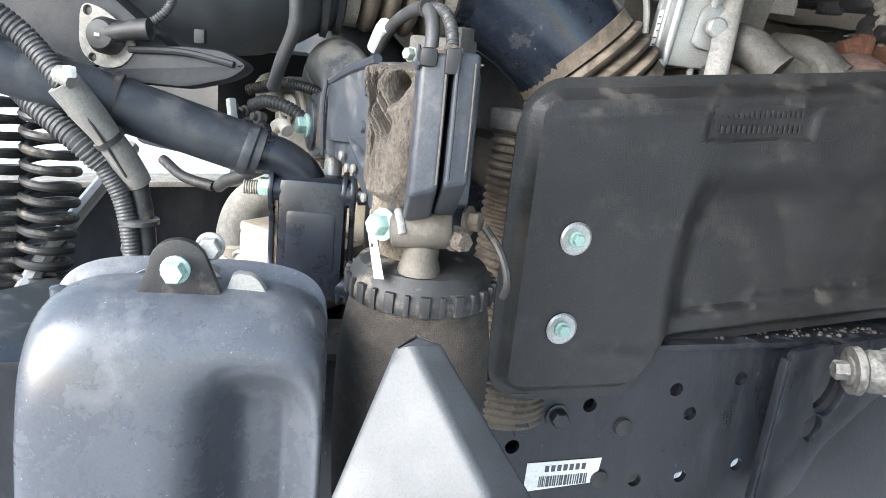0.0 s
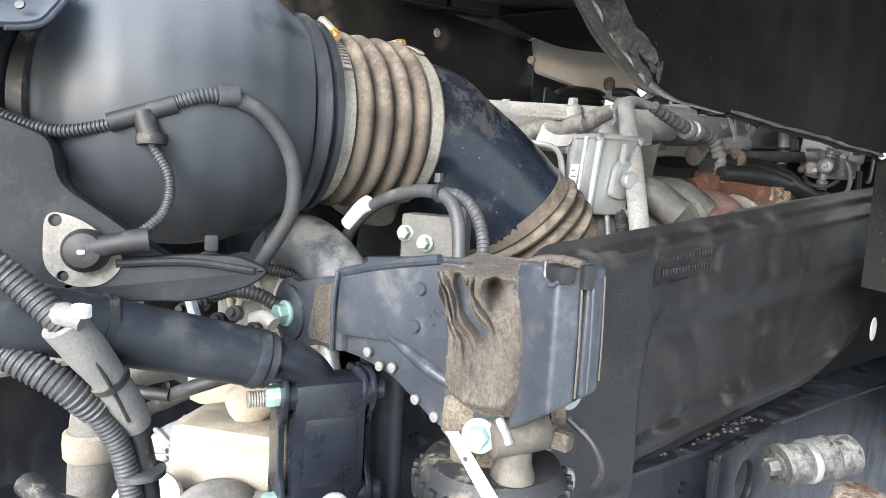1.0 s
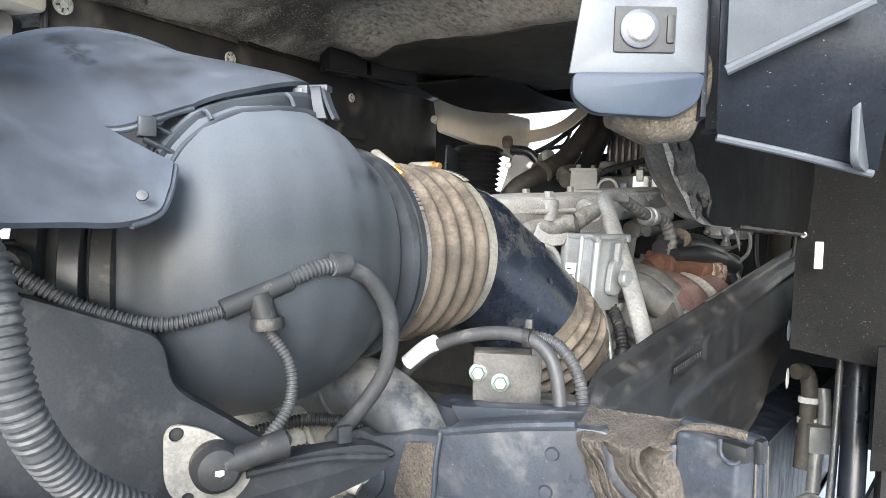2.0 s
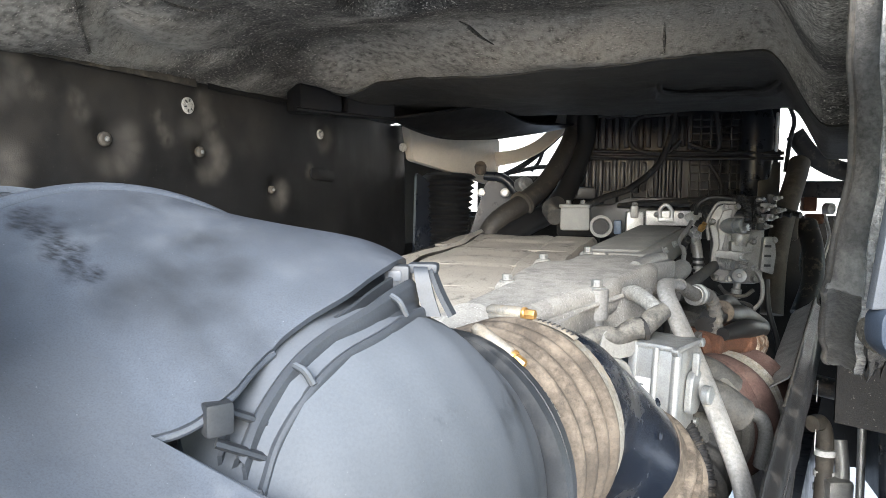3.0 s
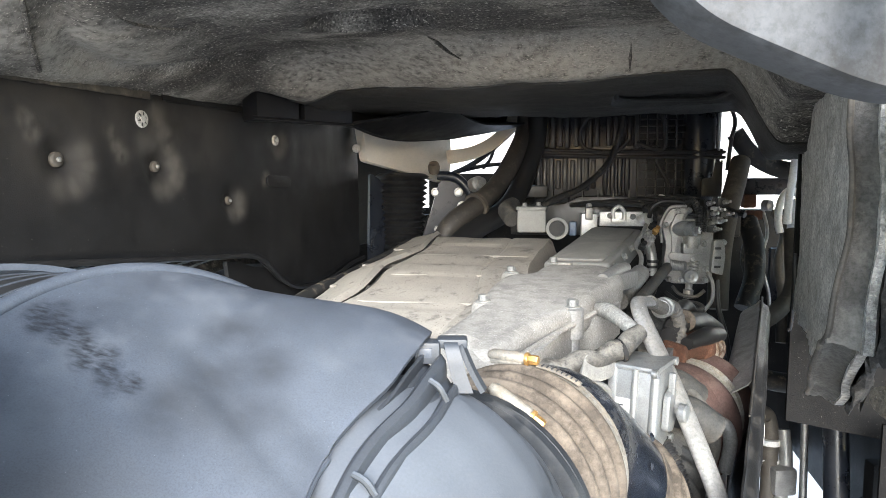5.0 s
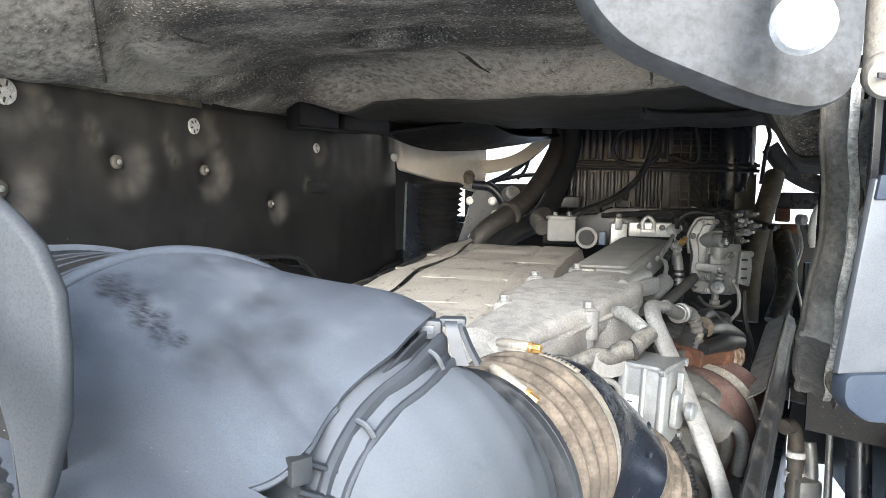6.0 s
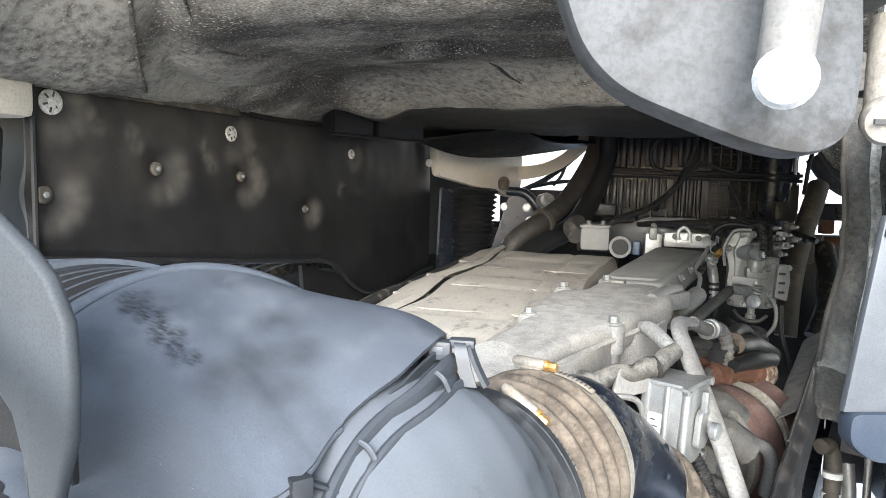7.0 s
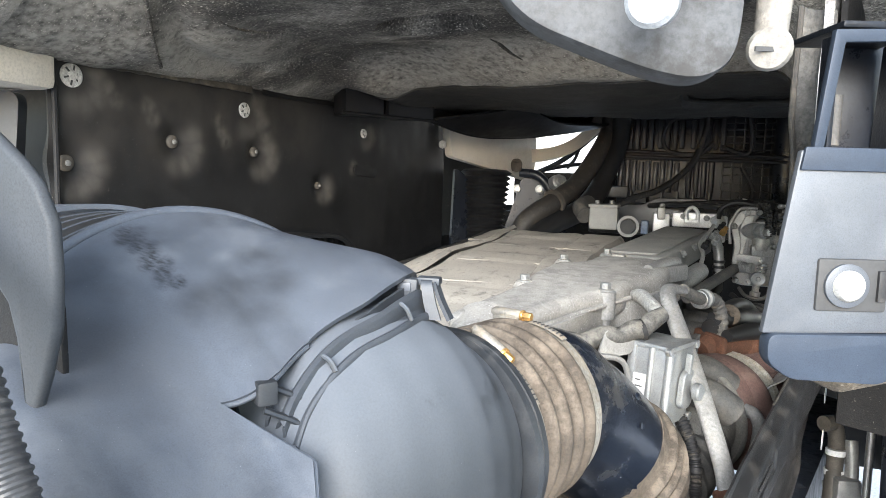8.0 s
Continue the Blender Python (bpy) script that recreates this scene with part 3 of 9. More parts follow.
def cab():
    c = thing("truck_cab", (-0.65, 1.3, 1.95), "white truck cab seen from below, with dark insulated floor", "truck cab")

    def step(x):
        return 0.965 + 0.27 * max(0.0, -0.62 - x)

    def floor(a, b):
        x = -2.0 + 2.8 * a
        return cab_floor(x, 0.33 + (step(x) - 0.33) * b)

    def front_floor(a, b):
        x = -2.0 + 2.8 * a
        return cab_floor(x, step(x) + (2.63 - step(x)) * b) - V(0, 0, 0.003)

    # left-edge spots are dust; those on rear slope and band paint light
    pale_spots = [(-1.27, 0.36, 1.91), (-1.24, 0.43, 1.92), (-1.34, 0.43, 1.88), (-1.33, 0.50, 1.89), (-1.13, 0.40, 2.0), (-1.07, 0.42, 2.0), (-1.0, 0.40, 2.0), (-1.28, 0.62, 1.92), (-1.30, 0.70, 1.91)]
    pale_spots += [(-1.13 + 0.09 * k, 1.03 - 0.030 * min(k, 3), 1.935) for k in range(8)]
    spotted("dusty_lit_foam", "foam", pale_spots, (0.36, 0.343, 0.31), 0.012, 0.14)
    part("floor_insulation", sheet(floor, 300, 120, -0.03), "dusty_lit_foam", c, "dark fibrous insulation with side dust and a band painted lit")

    part("front_floor", sheet(front_floor, 260, 150, -0.03), "underfloor", c, "black front floor")

    def rear(a, b):
        x, y = -2.0 + 1.16 * a, 0.06 + 0.30 * b
        z = cab_floor(x, max(0.33, y)).z - 0.004
        return V(x, y, z + 0.14 * (1 - b) ** 2 + 0.006 * noise.noise((x * 12, y * 12, 3)))
    part("floor_lip", sheet(rear, 60, 24, -0.012), "dusty_lit_foam", c, "insulation edge under the rear wall")

    def under(x, y, d=0.0015):
        return cab_floor(x, y) - V(0, 0, d)
    part("seam", tube([under(x, y) for x, y in ((-1.11, 0.335), (-1.17, 0.40), (-1.235, 0.48), (-1.29, 0.55), (-1.345, 0.62))], 0.0030, 8), "foam", c, "raised edge of the floor mat")
    part("seam", tube([under(x, y, 0.0) for x, y in ((-1.06, 0.345), (-1.12, 0.42), (-1.17, 0.50), (-1.20, 0.60), (-1.17, 0.70))], 0.0022, 8), "foam", c)
    for x, y, dx, dy in ((-0.885, 0.905, 0.012, 0.03), (-0.875, 0.925, 0.018, 0.02), (-0.60, 0.93, 0.001, 0.03)):
        part("scratch", tube([under(x - dx, y - dy), under(x, y), under(x + dx, y + dy * 0.6)], [0.0008, 0.0024, 0.0008], 6), "foam", c)
    part("rear_wall", box((-0.6, 0.33, 2.90), (2.5, 0.05, 1.6), bevel=0.02), "white", c, "white painted rear wall")
    part("front_wall", box((-0.6, 2.68, 2.9), (2.5, 0.06, 1.5), bevel=0.02), "white", c)
    for x in (-1.9, 0.62):
        part("side_wall", box((x, 1.5, 2.7), (0.05, 2.35, 1.5), bevel=0.02), "white", c)
    part("roof", box((-0.6, 1.5, 3.68), (2.5, 2.4, 0.05), bevel=0.02), "white", c)
    part("sill", box((-1.46, 0.36, 1.884), (0.16, 0.22, 0.10), 4, 0.012), "cream", c, "cream painted lower corner")
    # rim of the oval hatch
    oval = []
    for k in range(33):
        t = 2 * math.pi * k / 32
        ox = 0.108 * math.copysign(abs(math.cos(t)) ** 0.55, math.cos(t))
        oy = 0.112 * math.copysign(abs(math.sin(t)) ** 0.55, math.sin(t))
        oval.append(V(-0.495 + ox, 1.315 + oy + 0.15 * ox, 1.912))
    part("hatch_rim", tube(oval, 0.0055, 8, 2), "underfloor", c, "raised rim of the oval floor hatch")
    # black housings between the floor and the liner, then the pressed pan
    part("housing", plate(rounded([(0.0, 1.858), (0.10, 1.862), (0.10, 1.94), (0.0, 1.93)], 0.006), V(-1.275, 1.068, 0), V(0.47, 0.88, 0).normalized(), UP, -0.05, bevel=0.003), "pan", c, "black plastic housing")
    part("housing", plate(rounded([(0.108, 1.860), (0.238, 1.862), (0.238, 1.94), (0.108, 1.94)], 0.006), V(-1.272, 1.072, 0), V(0.47, 0.88, 0).normalized(), UP, -0.05, bevel=0.003), "pan", c, "black plastic housing")
    part("housing_lip", tube([(-1.280, 1.06, 1.862), (-1.22, 1.17, 1.861), (-1.162, 1.285, 1.862)], 0.004, 8), "pan", c)
    line = [V(-1.168, 1.275, 1.862), V(-1.150, 1.42, 1.845), V(-1.125, 1.56, 1.839), V(-1.07, 1.69, 1.846), V(-1.00, 1.81, 1.862), V(-0.945, 1.95, 1.905), V(-0.915, 2.05, 1.94)]

    def pan(a, b):
        p = along3(line, a)
        if b < 0.6:
            k = b / 0.6
            q = V(p.x, p.y, p.z + (1.955 - p.z) * (1 - k))
            q += V(0.03, -0.05, 0) * ((1 - k) ** 2 * 0.6)
            q += V(0.010, -0.016, 0) * (bump(a, k, 0.40, 0.45, 0.11, 0.25) - ss(0.52, 0.56, k))
            return q
        k = (b - 0.6) / 0.4
        return p + V(-0.010, 0.016, -0.004 * math.sin(k * 3.1)) + V(0.20, 0.16, 0.05) * k
    part("floor_pan", sheet(pan, 90, 60, 0.006), "pan", c, "black pressed floor pan with a dusty dent")
    part("pan_rim", tube([pan(k / 16, 0.585) + V(0.004, -0.006, 0) for k in range(15)], 0.0032, 8), "pan", c, "rolled rim")
    part("pan_rim", tube([pan(k / 16, 0.06) + V(0.004, -0.006, 0) for k in range(12)], 0.003, 8), "pan", c)
    return c


cab()


# left wheel arch liner: a padded panel held by studs
def liner_x(y):
    return -1.40 + 0.10 * (y - 0.5)


STUDS = [(0.508, 1.86, 0.017), (0.501, 1.736, 0.012), (0.689, 1.777, 0.011), (0.884, 1.769, 0.0095), (0.849, 1.845, 0.014), (1.082, 1.704, 0.008), (1.248, 1.829, 0.011), (1.66, 1.825, 0.012)]


def left_liner():
    c = thing("wheel_arch_liner", (-1.34, 1.1, 1.55), "black padded wheel arch liner panel fixed with zinc studs", "liner")

    def low(y):
        return 1.642 - 0.095 * (y - 0.59) - 0.075 * ss(1.13, 1.30, y) + 0.06 * ss(1.40, 1.7, y)

    def pad(a, b):
        y = 0.475 + 1.205 * a
        top = 1.893 - 0.012 * ss(0.9, 1.6, y)
        lo = low(y)
        z = lo + (top - lo) * b
        x = liner_x(y)
        for sy, sz, r in STUDS[:7]:
            d = math.hypot(y - sy, z - sz)
            deep = 0.004 if sz > 1.82 else 0.014
            x -= deep * math.exp(-(d / 0.026) ** 2)
            x += 0.004 * bump(y, z, sy + 0.055, sz - 0.012, 0.030, 0.034)
        x += (0.0025 * noise.noise((y * 5, z * 5, 4)) + 0.0012 * noise.noise((y * 22, z * 22, 1))) * ss(0.0, 0.08, a)
        x -= 0.003 * ss(0.868, 0.872, y) * ss(1.83, 1.85, z) * ss(1.0, 0.9, y)
        x -= 0.006 * (1 - min(1, min(a * 1.2 / 0.012, b * 0.28 / 0.012, (1 - a) * 1.2 / 0.012)))
        return V(x, y, z)

    dust = []
    for y, z, r in STUDS[:7]:
        grow = 1.0 if y < 1.0 else 0.55
        for k in range(5):
            t = math.radians(30 - 34 * k)
            dust.append((liner_x(y), y + 0.036 * grow * math.cos(t) + 0.008, z + 0.034 * grow * math.sin(t) - 0.006))
    spotted("liner_film", "liner", [(liner_x(y), y, z) for y, z in ((0.50, 1.88), (0.60, 1.86), (0.70, 1.85), (0.80, 1.84), (0.90, 1.83), (1.0, 1.84), (0.55, 1.80), (0.66, 1.80))], (0.040, 0.037, 0.034), 0.01, 0.13, (0.25, 0.25, 0.2), (0.15, 0.60))
    spotted("liner_rings", "liner_film", dust, (0.070, 0.065, 0.059), 0.0, 0.032, (0.6, 0.5, 0.4), (0.0, 0.66))
    streaks = [(0.545, 1.868), (0.56, 1.85), (0.575, 1.832), (0.875, 1.862), (0.887, 1.845), (0.897, 1.825), (0.905, 1.80), (0.635, 1.83), (0.645, 1.81), (0.78, 1.82), (0.79, 1.80), (0.80, 1.785), (1.20, 1.74), (1.205, 1.75), (0.92, 1.775), (0.925, 1.75)]
    spotted("liner_with_dust", "liner_rings", [(liner_x(y), y, z) for y, z in streaks], (0.085, 0.078, 0.069), 0.0, 0.024, (1, 0.7, 0.5), (0.25, 0.62))
    part("pad", sheet(pad, 190, 60, 0.012), "liner_with_dust", c)
    for i, (y, z, r) in enumerate(STUDS):
        washer = i in (0, 4, 6, 7)
        x = liner_x(y) + (0.002 if washer else -0.008)
        if washer:
            st = part("stud", lathe([(-0.01, r), (0.001, r), (0.0025, r * 0.9), (0.0025, r * 0.45), (0.004, r * 0.40), (0.005, 0)], (x - 0.004, y, z), (1, -0.1, 0), 24), "whitecast", c, "zinc stud with pressed washer")
            for k in range(6):
                t = 2 * math.pi * k / 6 + 0.3
                d = V(0, math.cos(t), math.sin(t))
                part("slot", box(V(x - 0.0013, y, z) + d * (0.62 * r), (0.0012, r * 0.46, r * 0.15), (V(1, 0, 0), d, V(1, 0, 0).cross(d)), 0), "ink_and_hole", st)
        else:
            st = part("stud", lathe([(-0.012, r), (0.002, r), (0.004, r * 0.82), (0.0045, r * 0.6)], (x - 0.002, y, z), (1, -0.1, 0), 22), "hose_grey", c, "dull push stud with a bright pin")
            part("pin", lathe([(0.0, r * 0.36), (0.003, r * 0.34), (0.004, r * 0.2), (0.0042, 0)], (x + 0.002, y, z), (1, -0.1, 0), 16), "dullbolt", st)
    pill = [(0.036 * math.copysign(1, math.cos(t)) + 0.013 * math.cos(t), 0.013 * math.sin(t)) for t in [2 * math.pi * (k + 0.5) / 28 for k in range(28)]]
    part("stamp", plate(pill, V(liner_x(1.24) + 0.001, 1.25, 1.739), V(0.1, 1, -0.06).normalized(), UP, 0.005, bevel=0.0015), "liner", c, "raised oval stamp")
    part("top_strip", sheet(lambda a, b: V(liner_x(0.52 + 0.34 * a) + 0.004 + 0.002 * b, 0.52 + 0.34 * a, 1.893 - 0.016 * b + 0.0015 * noise.noise((a * 20, b, 2))), 40, 4, 0.002), "flangeworn", c, "worn brown top strip")
    part("top_strip", sheet(lambda a, b: V(liner_x(0.89 + 0.30 * a) + 0.004 + 0.002 * b, 0.89 + 0.30 * a, 1.888 - 0.010 * b), 30, 4, 0.002), "liner", c)
    # folded lower flange
    part("flange", tube([(liner_x(y) + 0.008, y, low(y) - 0.002) for y in (0.48, 0.6, 0.75, 0.9, 1.02, 1.12, 1.18, 1.24, 1.30, 1.38, 1.5, 1.6, 1.68)], 0.005, 8), "sooty", c)
    part("edge_fold", tube([(liner_x(0.478) + 0.004, 0.478, 1.89), (liner_x(0.478) + 0.004, 0.478, 1.76), (liner_x(0.478) + 0.004, 0.478, 1.65)], 0.004, 8), "liner", c)


left_liner()


def right_liner():
    """Panel inside the right wheel arch, its rear corner cut round, torn and curled."""
    c = thing("wheel_arch_liner", (-0.38, 0.8, 1.5), "grey dusty wheel arch liner with a torn curled edge", "liner")

    def lower(y):
        return 1.548 - 0.035 * (y - 0.5) + 0.080 * (1 - ss(0.345, 0.54, y)) ** 1.6

    def pad(a, b):
        y = 0.345 + 0.78 * a
        lo = lower(y)
        z = lo + (1.93 - lo) * b
        x = -0.465 + 0.225 * (y - 0.385) + 0.006 * noise.noise((y * 9, z * 9, 2)) + 0.003 * noise.noise((y * 30, z * 30, 2))
        return V(x, y, z)

    part("pad", sheet(pad, 90, 40, 0.006), "liner_dusty", c)
    part("backing", sheet(lambda a, b: pad(a, b) + V(0.008, -0.002, 0), 90, 40, 0.004), "liner_black", c, "black outer face")

    def rim(k):
        """Along the cut corner, from the top of the rear edge round into the lower edge."""
        if k < 0.45:
            return pad(0.0, 0.75 * (1 - k / 0.45))
        return pad((k - 0.45) / 0.55 * 0.34, 0.0)

    def lip(a, b):
        w = (0.020 + 0.006 * ss(0.30, 0.50, b)) * ss(1.0, 0.70, b)
        e = rim(b)
        return e + V(-w * a, 0.006 * math.sin(a * 3.1) + 0.010 * a, 0.006 * a + 0.003 * noise.noise((a * 5, b * 14, 1)) * a)
    part("torn_edge", sheet(lip, 12, 60, 0.003), "lipgrey", c, "curled rubber lip")
    part("edge_bead", tube([lip(1, k / 30) for k in range(31)], 0.0022, 8), "flangeworn", c, "pale worn bead")
    part("frayed_felt", sheet(lambda a, b: rim(0.10 + 0.62 * b) + V(0.012 * a + 0.004 * noise.noise((b * 17, a * 2, 3)), -0.006 - 0.010 * math.sin(a * 3.1) * (0.5 + noise.noise((b * 11, 0, 5))), 0.016 * a + 0.010 * noise.noise((b * 21, a * 3, 8))), 8, 60, 0.002), "frayed", c, "torn frayed felt")
    part("lower_bead", tube([pad(k / 30, 0.0) for k in range(10, 31)], 0.003, 7), "liner", c)
    part("worn_beads", tube([pad(k / 30, 0.004) + V(0.008, -0.006, 0) for k in range(10, 31)], [0.0014 + 0.0012 * math.sin(k * 1.9) ** 2 for k in range(21)], 6), "flangeworn", c)
    # deeper forward half of the arch
    part("side_panel", sheet(lambda a, b: V(-0.318 + 0.56 * a, 1.08 - 0.05 * a, 1.33 - 0.07 * a + 0.62 * b), 20, 12, 0.012), "liner_black", c)
    part("panel_edge", tube([(-0.322, 1.062, 1.62), (-0.320, 1.062, 1.56), (-0.322, 1.064, 1.50), (-0.326, 1.066, 1.49)], 0.0028, 8), "shroud", c)
    part("tag", box((-0.287, 1.035, 1.497), (0.013, 0.004, 0.045), 14, 0.001), "paper", c, "worn white label")
    part("rivet", lathe([(0, 0.006), (0.003, 0.005), (0.004, 0)], (-0.31, 1.055, 1.53), (0.2, -1, 0), 12), "steel", c)
    part("skirt", sheet(lambda a, b: V(-0.20 + 0.22 * a, 1.0 - 0.02 * a, 1.16 + 0.05 * a + (0.2 - 0.05 * a) * b), 10, 8, 0.008), "liner_black", c)


right_liner()


# ---- chassis ----
def rails():
    for side in (0, 1):
        c = thing("chassis_rail", (-0.45, 0.8, 0.85) if side == 0 else (-1.36, 0.5, 0.85), "blue-black painted steel chassis rail with drilled holes", "chassis rail", "chassis rails")
        if side == 0:
            holes = [(0.069, 1.038), (0.183, 1.053), (0.21, 1.019), (0.274, 1.064), (-0.022, 0.99), (0.216, 0.93), (0.118, 1.007), (0.30, 0.94), (0.15, 0.93), (0.55, 1.05), (0.6, 1.0), (0.7, 1.04)]
            part("web", plate([(-1.8, 0.80), (1.6, 0.80), (1.6, 1.112), (-1.8, 1.112)], BASE - OUT * 0.022, ALONG, UP, 0.008, [(s, z, 0.009) for s, z in holes] + [(0.392, 1.055, 0.034, 0.042), (0.378, 1.003, 0.02, 0.024)]), "frame", c)
            part("top_flange", box(on_rail(-0.1, 1.112, -0.05), (0.09, 3.4, 0.008), (OUT, ALONG, UP), 0.002), "frame", c)
            part("bottom_flange", box(on_rail(-0.1, 0.80, -0.05), (0.09, 3.4, 0.008), (OUT, ALONG, UP), 0.002), "frame", c)
            for s, z in ((-0.021, 1.021), (0.028, 1.027)):
                part("bolt", hexbolt(on_rail(s, z, -0.014), OUT, 0.011, 0.015, 0.011), "frame", c, "black flange bolt")
            part("plug", lathe([(0, 0.012), (0.004, 0.011), (0.006, 0.005), (0.0065, 0)], on_rail(0.118, 1.007, -0.014), OUT, 18), "rubber", c)
            part("plug", lathe([(0, 0.012), (0.004, 0.011), (0.006, 0.005), (0.0065, 0)], on_rail(0.098, 0.938, -0.014), OUT, 18), "rubber", c)
        else:
            part("web", plate([(-1.5, 0.80), (2.0, 0.80), (2.0, 1.14), (-1.5, 1.14)], V(-1.33, 0.3, 0), V(0, 1, 0), UP, 0.008, [(0.1 + 0.11 * k, 1.0 + 0.05 * (k % 2), 0.009) for k in range(6)]), "frame", c)
            part("top_flange", box((-1.30, 0.55, 1.145), (0.08, 3.5, 0.01), None, 0.002), "beige", c, "dusty top flange")
    # dirt lying along the flange
    d = bmesh.new()
    rnd = random.Random(5)
    for k in range(90):
        s = 0.13 + 0.36 * rnd.random()
        r0 = 0.0016 + 0.0028 * rnd.random() ** 2
        lathe([(0, r0), (r0 * 0.5, r0 * 0.9), (r0 * 0.9, r0 * 0.5), (r0, 0)], on_rail(s, 1.116, -0.018 - 0.03 * rnd.random()), (rnd.uniform(-0.4, 0.4), rnd.uniform(-0.4, 0.4), 1), 6, d)
    solo("dirt_crust", d, "hose_dark", "brown dirt crust lying on the rail flange", "dirt", kind="stuff")
    b = thing("rail_pipe", on_rail(0.3, 1.13, -0.05), "short rusty pipe with a pale sleeve above the rail", "pipe")
    part("pipe", tube([on_rail(0.20, 1.125, -0.05), on_rail(0.36, 1.142, -0.045)], 0.012, 14), "rust", b)
    part("sleeve", tube([on_rail(0.355, 1.1415, -0.045), on_rail(0.395, 1.146, -0.044)], 0.015, 16), "beige", b, "pale sleeve")
    part("bar", tube([on_rail(0.40, 1.146, -0.05), on_rail(0.8, 1.19, -0.05)], 0.010, 12), "frame", b)
    t = thing("part_label", on_rail(0.05, 0.93, -0.013), "worn white barcode sticker on the chassis rail", "label")
    part("sticker", plate([(0.0, 0.929), (0.094, 0.934), (0.097, 0.967), (0.0, 0.967)], BASE - OUT * 0.0135, ALONG, UP, 0.0008), "paper", t)
    rnd = random.Random(3)
    s = 0.018
    while s < 0.08:
        w = 0.0006 + 0.0016 * rnd.random()
        part("bar", box(on_rail(s, 0.941, -0.0123), (0.0006, w, 0.014), (OUT, ALONG, UP), 0), "grey", t)
        s += w + 0.0008 + 0.001 * rnd.random()
    for k in range(7):
        part("bar", box(on_rail(0.026 + 0.008 * k, 0.958, -0.0123), (0.0006, 0.005, 0.008), (OUT, ALONG, UP), 0), "grey", t)


rails()


def gusset():
    c = thing("shock_absorber_bracket", on_rail(0.4, 0.9, 0.03), "black steel bracket plate with large oval holes", "bracket")
    off = OUT * 0.004
    part("bracket_plate", plate(rounded([(0.315, 0.90), (0.372, 0.905), (0.40, 0.975), (0.46, 1.035), (0.50, 1.07), (0.50, 1.115), (0.47, 1.13), (0.315, 1.112)], 0.012), BASE + off, ALONG, UP, 0.010, [(0.388, 1.055, 0.024, 0.034), (0.376, 1.005, 0.014, 0.019)], 0.0015), "frame", c)
    part("strengthener", box(on_rail(0.314, 1.0, 0.006), (0.012, 0.006, 0.2), (OUT, ALONG, UP), 0.002), "frame", c)
    a, d = V(-0.347, 0.783, 1.126), V(0.62, 0.77, 0.10)
    part("washer", lathe([(-0.012, 0.026), (-0.004, 0.027), (0, 0.022)], a, d, 24), "greasy", c)
    part("bolt", hexbolt(a - d.normalized() * 0.012, -d, 0.011, 0.016, 0.014), "greasy", c, "greasy steel bolt")
    part("bush", lathe([(0, 0.020), (0.008, 0.024), (0.022, 0.024), (0.026, 0.019), (0.030, 0.027), (0.060, 0.029), (0.066, 0.024), (0.072, 0.026), (0.095, 0.026), (0.10, 0.02)], a, d, 28), "greasy", c, "worn rubber bush")
    part("bush_band", lathe([(0.0, 0.0265), (0.006, 0.028), (0.012, 0.0265)], a + d.normalized() * 0.024, d, 28), "steel", c)
    s = thing("shock_absorber", (-0.275, 0.86, 0.6), "black shock absorber with a rusty top eye", "shock absorber")
    part("body", lathe([(0, 0.04), (0.36, 0.042), (0.38, 0.040), (0.39, 0.0)], (-0.278, 0.86, 0.63), (0.02, 0.0, 1), 28), "greasy", s)
    part("top_eye", lathe([(0, 0.038), (0.015, 0.044), (0.030, 0.043), (0.05, 0.034), (0.075, 0.030), (0.076, 0)], (-0.272, 0.86, 1.015), (0.02, 0, 1), 24), "rustcrust", s, "rust-crusted top eye")


gusset()


